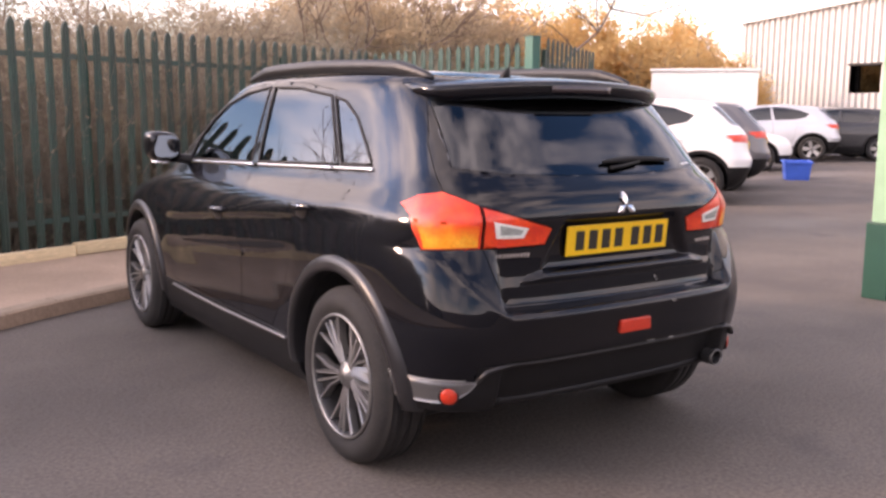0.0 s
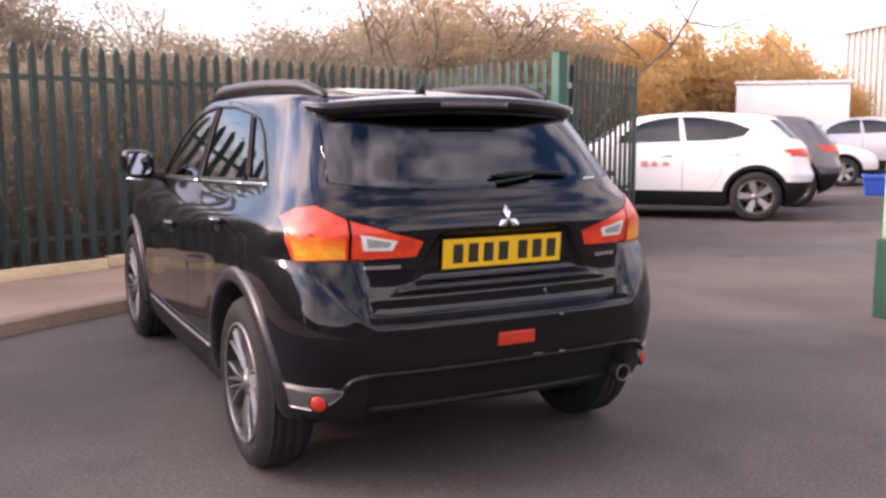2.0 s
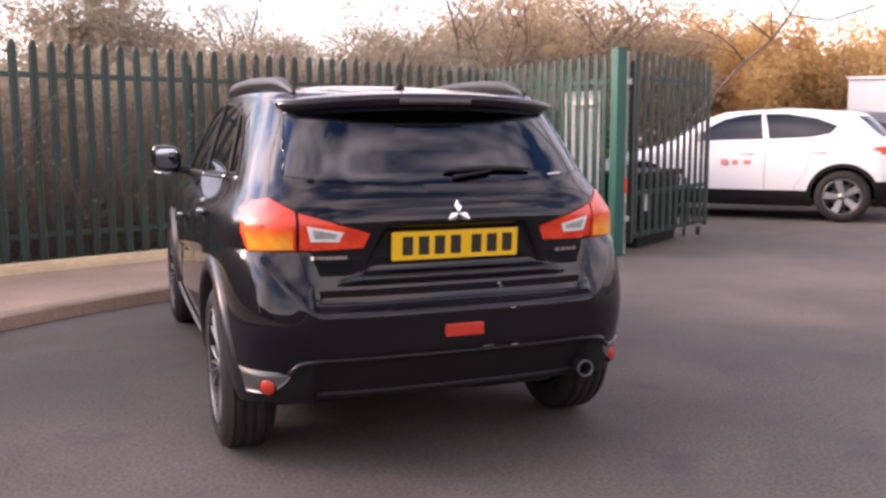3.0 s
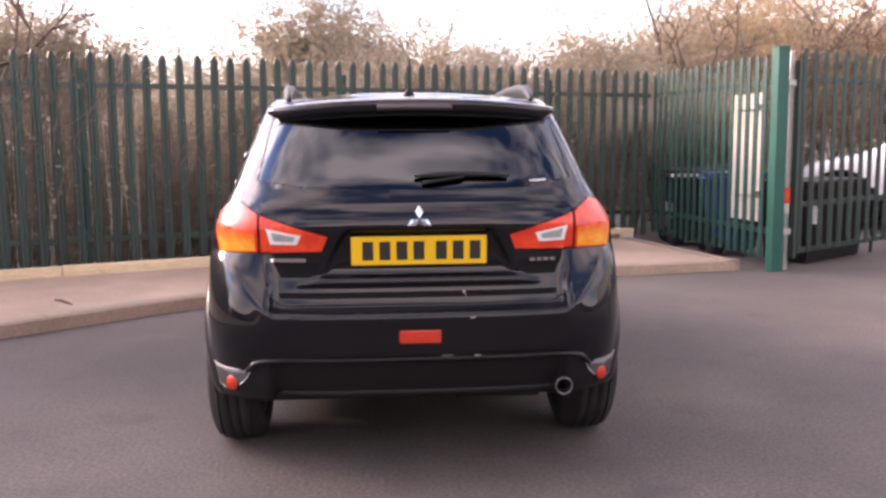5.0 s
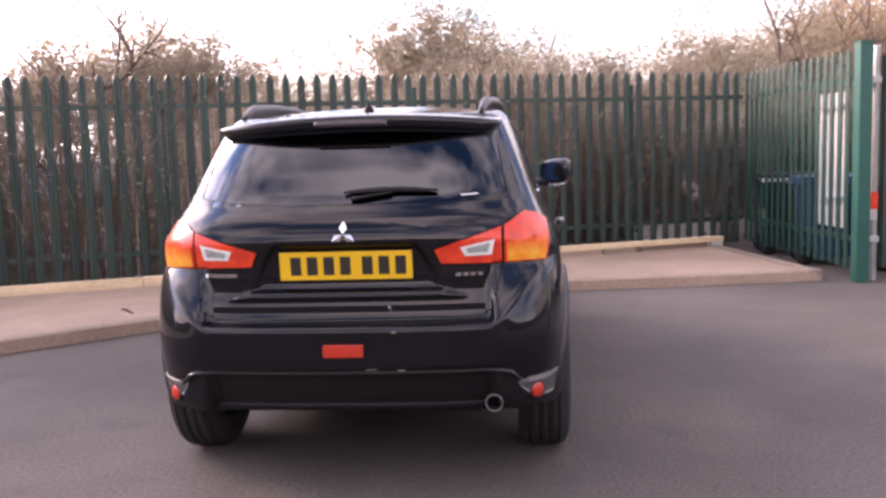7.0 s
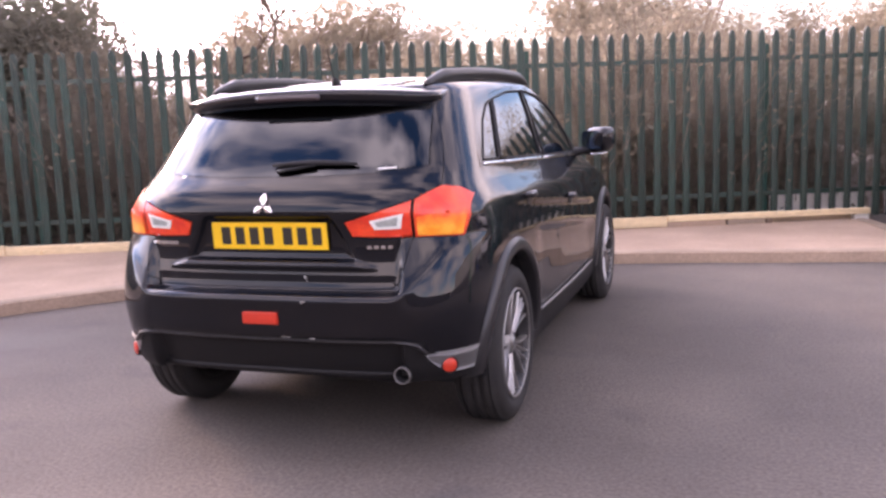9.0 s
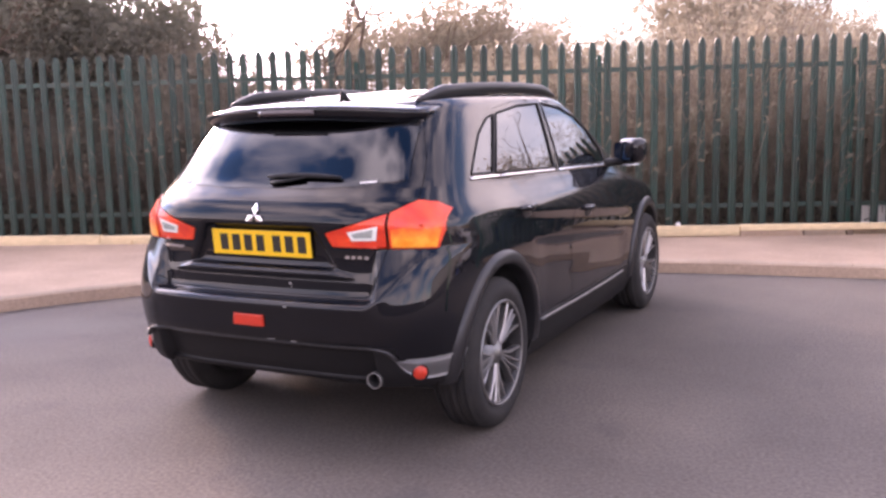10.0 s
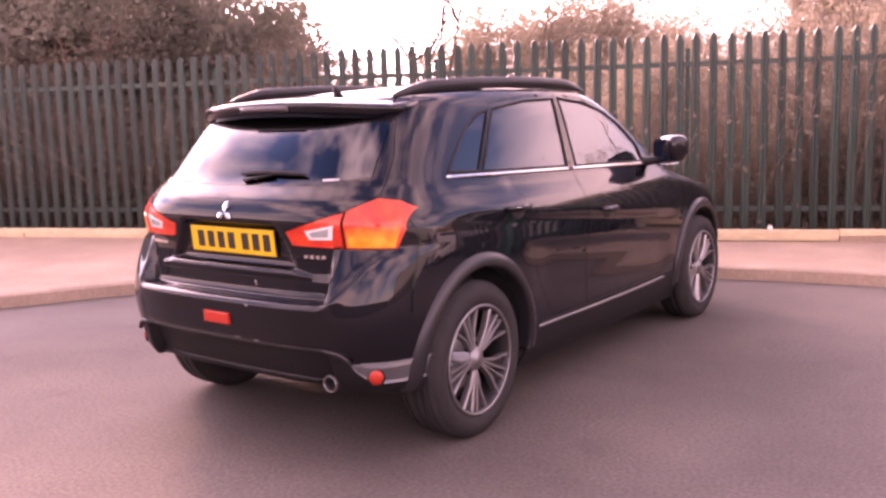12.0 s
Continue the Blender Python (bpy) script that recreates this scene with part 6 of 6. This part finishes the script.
cabin = thing("portable_cabin", "white flat-roofed portable cabin behind the parked cars", "cabin", pose(19.2, 18.05, 0.14, 0, 0, -47.5))
part("wall", box_bm(0, 0, 0.15, 3.2, 2.4, 2.62, 0.02), M["cabin_white"], cabin)
part("roof", box_bm(-0.06, -0.06, 2.62, 3.26, 2.46, 2.70, 0.01), M["cabin_white"], cabin)
part("plinth", box_bm(0.1, 0.1, 0, 3.1, 2.3, 0.149), M["plastic"], cabin)
for k in range(6):
    part("louvre", box_bm(3.2, 0.5, 1.7 + k * 0.09, 3.23, 1.1, 1.76 + k * 0.09), M["galv"], cabin)
pole = thing("lamp_pole", "thin pale steel pole behind the cabin", "pole", pose(28.0, 23.3, 0.15))
vs, fs = tube_data([(0, 0, 0), (0, 0, 4.5)], [0.075, 0.05], 8)
link("shaft", mesh_of("shaft", vs, fs, M["cabin_white"], True), pole)
vs, fs = tube_data([(0, 0, 4.45), (0, 0, 4.62)], [0.08, 0.05], 8)
link("lamp_head", mesh_of("lamp_head", vs, fs, M["galv"], True), pole)

# low utility cabinet behind the fence
cab = thing("utility_cabinet", "grey-green steel utility cabinet behind the fence", "cabinet", pose(-7.32, 9.65, 0.05, 0, 0, 21.8))
part("body", box_bm(0, 0, 0, 2.3, 0.8, 1.23, 0.01), M["cabinet"], cab)
part("lid", box_bm(-0.04, -0.05, 1.231, 2.34, 0.85, 1.30, 0.01), M["footing_white"], cab, "pale flat lid")
for k in range(2):
    part("door", box_bm(0.06 + k * 1.11, -0.016, 0.12, 1.13 + k * 1.11, -0.0005, 1.17, 0.004), M["cabinet"], cab)

# unseen dark walls, added to close the yard and darken reflections
part_wall = part("wall_south", box_bm(-30, -9.9, 0, 30, -9.6, 2.2), M["wall"], None)
tagged(part_wall, "plain unseen wall added to darken reflections", "wall", kind="structure")
side_wall = part("wall_west", box_bm(-21.3, -9.59, 0, -21.0, -2.2, 2.2), M["wall"], None)
tagged(side_wall, "plain unseen wall added to darken reflections", "wall", kind="structure")
side_wall = part("wall_east", box_bm(29.0, -9.59, 0, 29.3, 10.0, 2.2), M["wall"], None)
tagged(side_wall, "plain unseen wall added to darken reflections", "wall", kind="structure")


# ---- plants ----
def segments_mesh(name, segs, material):
    """Thin three-sided twigs from (a, b, ra, rb)."""
    a = np.array([s[0] for s in segs], float)
    b = np.array([s[1] for s in segs], float)
    ra = np.array([s[2] for s in segs], float)[:, None]
    rb = np.array([s[3] for s in segs], float)[:, None]
    d = b - a
    d /= np.maximum(np.linalg.norm(d, axis=1, keepdims=True), 1e-6)
    ref = np.where(np.abs(d[:, 2:3]) > 0.9, np.array([[1.0, 0, 0]]), np.array([[0, 0, 1.0]]))
    u = np.cross(d, ref)
    u /= np.linalg.norm(u, axis=1, keepdims=True)
    v = np.cross(d, u)
    n = len(a)
    verts = np.zeros((n, 6, 3))
    for k in range(3):
        t = 2 * math.pi * k / 3
        off = u * math.cos(t) + v * math.sin(t)
        verts[:, k] = a + off * ra
        verts[:, 3 + k] = b + off * rb
    base = (np.arange(n) * 6)[:, None]
    quads = np.concatenate([base + np.array([[k, (k + 1) % 3, 3 + (k + 1) % 3, 3 + k]]) for k in range(3)])
    return quad_mesh(name, verts.reshape(-1, 3), quads, material)


def quad_mesh(name, verts, quads, material):
    me = bpy.data.meshes.new(name)
    me.vertices.add(len(verts))
    me.vertices.foreach_set("co", verts.astype(np.float32).ravel())
    me.loops.add(len(quads) * 4)
    me.loops.foreach_set("vertex_index", quads.astype(np.int32).ravel())
    me.polygons.add(len(quads))
    me.polygons.foreach_set("loop_start", np.arange(len(quads), dtype=np.int32) * 4)
    me.update(calc_edges=True)
    me.materials.append(material)
    return me


def leaves_mesh(name, centres, size, material, rng):
    """Small bent leaf blades round the given places."""
    n = len(centres)
    d = rng.normal(size=(n, 3))
    d /= np.linalg.norm(d, axis=1, keepdims=True)
    e = np.cross(d, rng.normal(size=(n, 3)))
    e /= np.linalg.norm(e, axis=1, keepdims=True)
    s = size * rng.uniform(0.5, 1.5, (n, 1))
    c = np.asarray(centres)
    verts = np.stack([c - d * s, c + e * s * 0.45, c + d * s, c - e * s * 0.45], axis=1)
    quads = np.arange(n * 4).reshape(n, 4)
    return quad_mesh(name, verts.reshape(-1, 3), quads, material)


def grow(rng, base, direction, length, radius, depth, segs, tips, bend=0.25, kids=(3, 5), shrink=0.62, up=0.10):
    """One limb, split into short bent lengths, and its side limbs."""
    p, d, n = np.array(base, float), np.array(direction, float), 4 if depth > 1 else 2
    pts = [p]
    for i in range(n):
        d = d + rng.normal(size=3) * bend * 0.5 + np.array([0, 0, up])
        d /= np.linalg.norm(d)
        q = p + d * length / n
        r0, r1 = radius * (1 - 0.75 * i / n), radius * (1 - 0.75 * (i + 1) / n)
        segs.append((p, q, r0, r1))
        p = q
        pts.append(p)
    tips.append(p)
    if depth <= 0:
        return
    for _ in range(rng.integers(*kids)):
        k = rng.integers(1, n + 1)
        t = rng.uniform(0.2, 1)
        start = pts[k - 1] + (pts[k] - pts[k - 1]) * t
        side = rng.normal(size=3)
        side -= d * side.dot(d)
        side /= np.linalg.norm(side)
        nd = d * rng.uniform(0.4, 0.9) + side * rng.uniform(0.5, 0.9)
        grow(rng, start, nd / np.linalg.norm(nd), length * shrink * rng.uniform(0.7, 1.15), radius * 0.5, depth - 1, segs, tips, bend, kids, shrink, up)


def tree(seed, label, m, height, depth, leaf, leaf_size, per_tip, spread, bark="bark", trunks=1, kids=(3, 5), lean=0.15, group="trees", radius=0.06, clumps=None):
    rng = np.random.default_rng(seed)
    segs, tips = [], []
    for k in range(trunks):
        a = rng.uniform(0, 2 * math.pi)
        d = np.array([math.cos(a) * lean, math.sin(a) * lean, 1.0])
        off = np.array([math.cos(a), math.sin(a), 0]) * (0.25 * (trunks > 1)) * rng.uniform(0.2, 1.2)
        grow(rng, off, d / np.linalg.norm(d), height * 0.55 * rng.uniform(0.8, 1.1), radius, depth, segs, tips, kids=kids)
    root = thing("tree", label, "tree", m, group)
    link("trunk", segments_mesh("trunk", segs, M[bark]), root)
    if clumps:
        # leaves stand in uneven clumps, with broad blades deep inside
        n, rx, rz, zc = clumps
        d = rng.normal(size=(n, 3))
        d /= np.linalg.norm(d, axis=1, keepdims=True)
        at = d * rng.uniform(0.15, 1.0, (n, 1)) ** 0.5 * np.array([rx, rx, rz]) * rng.uniform(0.8, 1.12, (n, 1)) + np.array([0, 0, zc])
        at = np.concatenate((at, np.array(tips)[rng.permutation(len(tips))[: n // 3]]))
        m_ = len(at)
        size = spread * rng.uniform(0.6, 1.3, (m_, 1))
        c = np.repeat(at, per_tip, axis=0) + rng.normal(size=(m_ * per_tip, 3)) * np.repeat(size, per_tip, axis=0)
        k = max(8, per_tip // 6)
        mid = np.array([0, 0, zc])
        core = mid + (np.repeat(at[:n], k, axis=0) - mid) * rng.uniform(0.1, 0.9, (n * k, 1)) + rng.normal(size=(n * k, 3)) * spread * 0.6
        size = np.concatenate((np.full(len(c), leaf_size), np.full(len(core), leaf_size * 3.0)))[:, None]
        c = np.concatenate((c, core))
        ok = c[:, 2] > 0.05
        link("crown", leaves_mesh("crown", c[ok], size[ok], M[leaf], rng), root)
    return root


def behind(u, d):
    """A place d metres behind the fence line, at the fence's x = u."""
    p = Vector((u, fence_y(u), 0)) - FENCE_NORMAL * d
    return p


bare = tree(11, "bare winter tree with thin dark branches", pose(0, 0, -50), 4.6, 4, "leaf_brown", 0.03, 0, 0.1, trunks=2, kids=(3, 5), radius=0.052)
dense = tree(12, "dense ivy-clad tree with dark grey-green leaves", pose(0, 0, -50), 5.6, 3, "leaf_green", 0.036, 190, 0.27, trunks=3, kids=(3, 5), lean=0.3, radius=0.09, clumps=(80, 1.7, 2.1, 2.9))
brown = tree(13, "round-headed brown scrub tree with dry leaves", pose(0, 0, -50), 4.4, 3, "leaf_brown", 0.029, 145, 0.20, bark="twig", trunks=4, kids=(3, 5), lean=0.35, radius=0.05, clumps=(60, 1.45, 1.55, 2.0))
gold = tree(14, "golden-brown beech scrub holding its dry leaves", pose(0, 0, -50), 4.8, 3, "leaf_gold", 0.064, 105, 0.25, bark="twig", trunks=4, kids=(3, 5), lean=0.4, radius=0.05, clumps=(66, 1.9, 1.9, 2.2))
tan = tree(15, "pale tan scrub holding its dry leaves", pose(0, 0, -50), 4.8, 3, "leaf_tan", 0.052, 105, 0.25, bark="twig", trunks=4, kids=(3, 5), lean=0.4, radius=0.05, clumps=(66, 1.9, 1.9, 2.2))
rnd = random.Random(5)
PLANTS = []
# bare trees over the fence
for u, d, s in ((-3.6, 2.6, 0.95), (-4.4, 3.4, 0.85), (2.3, 5.0, 0.9), (3.6, 6.5, 1.0), (-1.4, 9.0, 0.7), (-7.6, 2.6, 1.0), (-9.0, 2.0, 1.1)):
    PLANTS.append((bare, behind(u, d), s * 1.15))
for x, y, s in ((5.6, 14.4, 1.35), (7.6, 15.8, 1.4), (9.6, 17.0, 1.5), (11.6, 18.6, 1.6), (13.8, 20.2, 1.6), (17.0, 21.6, 1.5)):
    PLANTS.append((bare, Vector((x, y, 0)), s))
# dark trees at the shaded end
for u, d, s in ((-6.1, 3.4, 0.8), (-7.0, 2.8, 0.85), (-8.4, 2.0, 0.9), (-9.8, 2.6, 1.0), (-11.2, 1.8, 1.0), (-12.6, 3.0, 1.05), (-9.0, 5.0, 1.0), (-14.5, 2.4, 1.1), (-17, 3.0, 1.1), (-20, 2.0, 1.2), (-7.7, 4.2, 0.95), (-10.5, 4.4, 1.05), (-13.4, 5.0, 1.1)):
    PLANTS.append((dense, behind(u, d), s))
# round brown scrub
for u, d, s in ((-6.0, 8.5, 0.65), (-7.2, 9.5, 0.75), (-8.6, 9.0, 0.8), (-3.5, 13, 0.5), (3.2, 12.0, 0.7), (-11.5, 8.0, 0.9)):
    PLANTS.append((brown, behind(u, d), s))
# low belt close behind the fence, taller towards the corner
for k in range(17):
    u = -15.5 + k * 1.14
    if -4.9 < u < -2.5:
        continue
    PLANTS.append((brown, behind(u, 2.4 + 1.6 * ((k * 5) % 3) / 2), (0.60 if -7 < u < 0.5 else 0.78) + 0.14 * ((k * 7) % 4) / 3))
for u, d, s in ((0.6, 5.5, 0.62), (1.6, 4.6, 0.70), (2.6, 4.0, 0.72), (3.4, 5.2, 0.80), (2.0, 7.5, 0.80), (4.4, 7.0, 0.9), (-5.4, 4.2, 0.62), (-6.6, 4.8, 0.72), (-0.9, 6.0, 0.55), (3.6, 9.6, 0.95), (4.8, 11.5, 1.1), (2.4, 9.8, 0.85)):
    PLANTS.append((brown, behind(u, d), s))
for u, d, s in ((0.9, 1.1, 0.33), (1.7, 1.2, 0.36), (2.5, 1.1, 0.36), (-5.2, 1.3, 0.33), (-6.3, 1.4, 0.36)):
    PLANTS.append((dense, behind(u, d), s))
for x, y, s in ((3.2, 8.9, 0.36), (3.95, 9.5, 0.42), (4.7, 9.3, 0.42), (5.6, 10.3, 0.46), (4.3, 10.8, 0.5), (6.4, 11.6, 0.5)):
    PLANTS.append((dense, Vector((x, y, 0)), s))
# tan and golden hedge behind the gate and the far yard
for x, y, s in ((7.8, 17.6, 1.15), (9.4, 18.6, 1.2), (11.2, 20.0, 1.25), (13.2, 21.4, 1.3), (15.2, 22.4, 1.3), (17.4, 23.6, 1.35), (19.6, 24.8, 1.35), (21.8, 26.2, 1.25),
                (24.0, 27.6, 1.05), (26.6, 29.0, 1.1), (29.4, 30.6, 1.0), (8.6, 21.5, 1.25), (12.0, 24.0, 1.3), (16.0, 26.5, 1.3), (19.5, 22.5, 1.18), (21.0, 21.4, 1.18), (22.4, 20.9, 1.12), (24.6, 22.4, 1.18), (26.8, 24.0, 1.2), (17.8, 21.8, 1.12), (28.6, 25.6, 1.15), (29.5, 25.2, 1.08), (30.3, 24.4, 1.0), (31.6, 24.7, 0.9), (31.0, 26.6, 0.90), (33.2, 28.6, 0.85), (20.5, 29.5, 1.3)):
    PLANTS.append((gold if x > 17.5 else tan, Vector((x, y, 0)), s))
for x, y, s in ((4.6, 15.5, 1.1), (6.2, 16.5, 1.2), (5.4, 19.0, 1.3), (3.2, 14.2, 0.88), (2.6, 17.5, 1.05), (-1.5, 18.7, 1.45), (-0.9, 19.8, 1.4),
                (-4.6, 23.0, 1.05), (-6.4, 22.4, 1.3), (-8.0, 20.4, 1.38), (-9.6, 19.8, 1.46), (-11.2, 19.0, 1.4), (-8.8, 22.8, 1.58)):
    PLANTS.append((brown, Vector((x, y, 0)), s))
for base, p, s in PLANTS:
    ob = copy_thing(base, pose(p.x + rnd.uniform(-0.2, 0.2), p.y + rnd.uniform(-0.2, 0.2), 0.0, 0, 0, rnd.uniform(0, 360)) @ Matrix.Diagonal((s, s, s * rnd.uniform(0.92, 1.06), 1)))
for base in (bare, dense, brown, gold, tan):
    for o in (*base.children_recursive, base):
        bpy.data.objects.remove(o)

# a bare leaning tree that reaches over the hedge
rng = np.random.default_rng(77)
segs, tips = [], []
stem = [np.array(p) for p in ((9.9, 14.2, 0.0), (11.0, 14.0, 1.6), (12.19, 13.9, 2.82), (12.96, 13.95, 3.32), (14.0, 14.6, 4.0), (15.3, 15.6, 4.8), (16.4, 16.4, 6.2))]
for k, (p, q) in enumerate(zip(stem, stem[1:])):
    segs.append((p, q, 0.055 - 0.006 * k, 0.049 - 0.006 * k))
for k, d, length in ((2, (-0.9, 0.2, 0.45), 1.6), (3, (-0.8, -0.4, 0.25), 2.6), (3, (0.2, 0.3, 1.0), 1.8), (4, (0.92, -0.35, 0.10), 3.6), (4, (-0.6, 0.2, 0.8), 2.4), (5, (0.7, -0.6, 0.2), 3.0), (5, (-0.5, -0.3, 0.8), 2.2), (6, (0.5, 0.3, 0.8), 2.0)):
    v = np.array(d)
    grow(rng, stem[k], v / np.linalg.norm(v), length, 0.026, 2, segs, tips, bend=0.3, kids=(2, 4), up=0.03)
leaning = thing("tree", "bare leaning tree reaching over the golden hedge", "tree", Matrix.Identity(4), "trees")
link("trunk", segments_mesh("trunk", segs, M["bark"]), leaning)

# tangled undergrowth along the back of the fence
rng = np.random.default_rng(21)
segs, cs = [], []
for _ in range(6500):
    u, d = rng.uniform(-16, 3.3), abs(rng.normal(0.0, 1.6)) + 0.28
    if -4.5 < u < -2.6 and d > 0.5 and rng.random() < 0.5:
        continue
    p = behind(u, d)
    h = rng.uniform(0.8, 2.35) * (0.85 + 0.25 * math.sin(u * 1.3))
    a = np.array([p.x, p.y, 0.0])
    lean = rng.normal(size=2) * 0.16
    mid = a + np.array([lean[0] * h, lean[1] * h, h * 0.55])
    end = mid + np.array([lean[0] * h * 1.5 + rng.normal() * 0.12, lean[1] * h * 1.5 + rng.normal() * 0.12, h * 0.5])
    segs += [(a, mid, 0.007, 0.005), (mid, end, 0.005, 0.002)]
    for k in range(2):
        s = mid + (end - mid) * rng.uniform(0, 0.8)
        segs.append((s, s + rng.normal(size=3) * 0.16 + np.array([0, 0, 0.08]), 0.003, 0.0015))
    for k in range(11):
        cs.append(a + (end - a) * rng.uniform(0.05, 1.0) + rng.normal(size=3) * 0.11)
tagged(new("undergrowth", segments_mesh("undergrowth", segs, M["bramble"])), "tangled brown brambles and dead stems behind the fence", "undergrowth", kind="stuff")
cs = np.array(cs)
cs = cs[cs[:, 2] > 0.05]
low = cs[:, 2] < 1.0 + 0.45 * rng.normal(size=len(cs))
tagged(new("bramble_leaves", leaves_mesh("bramble_leaves", cs[low], 0.03, M["leaf_green"], rng)), "dull green bramble leaves low behind the fence", "undergrowth", kind="stuff")
tagged(new("dry_leaves", leaves_mesh("dry_leaves", cs[~low], 0.026, M["leaf_dead"], rng)), "dry brown leaves on the undergrowth", "undergrowth", kind="stuff")

# pale dry stalks caught in the fence
segs, cs = [], []
for _ in range(34):
    u = rng.uniform(-3.7, -2.0)
    p = behind(u, rng.uniform(0.16, 0.34))
    h = rng.uniform(0.5, 1.7)
    a = np.array([p.x, p.y, 0.1])
    b = a + np.array([rng.normal() * 0.10, rng.normal() * 0.03, h])
    segs.append((a, b, 0.004, 0.002))
    for k in range(5):
        cs.append(a + (b - a) * rng.uniform(0.4, 1.0) + rng.normal(size=3) * 0.025)
tagged(new("dry_stalks", segments_mesh("dry_stalks", segs, M["dry_stem"])), "pale dry stalks behind the fence", "undergrowth", kind="stuff")
tagged(new("pale_leaves", leaves_mesh("pale_leaves", np.array(cs), 0.024, M["dry_stem"], rng)), "pale dead leaves on the dry stalks", "undergrowth", kind="stuff")

# far tree line
rng = np.random.default_rng(31)
cs, segs = [], []
for _ in range(1500):
    a = rng.uniform(-0.2, 2.2)
    r = rng.uniform(38, 60)
    c = np.array([-math.sin(a) * r, math.cos(a) * r, 0])
    h = rng.uniform(2.2, 4.2) * (0.8 + 0.3 * math.sin(a * 9) + 0.2 * math.sin(a * 23))
    segs.append((c, c + np.array([rng.normal() * 0.4, rng.normal() * 0.4, h]), 0.06, 0.01))
    for k in range(18):
        cs.append(c + np.array([rng.normal() * 0.9, rng.normal() * 0.9, h * rng.uniform(0.1, 1.05)]))
tagged(new("far_trees", segments_mesh("far_trees", segs, M["bark"])), "distant line of bare trees", "trees", kind="stuff")
tagged(new("far_foliage", leaves_mesh("far_foliage", np.array(cs), 0.16, M["leaf_brown"], rng)), "hazy brown foliage of the distant tree line", "trees", kind="stuff")
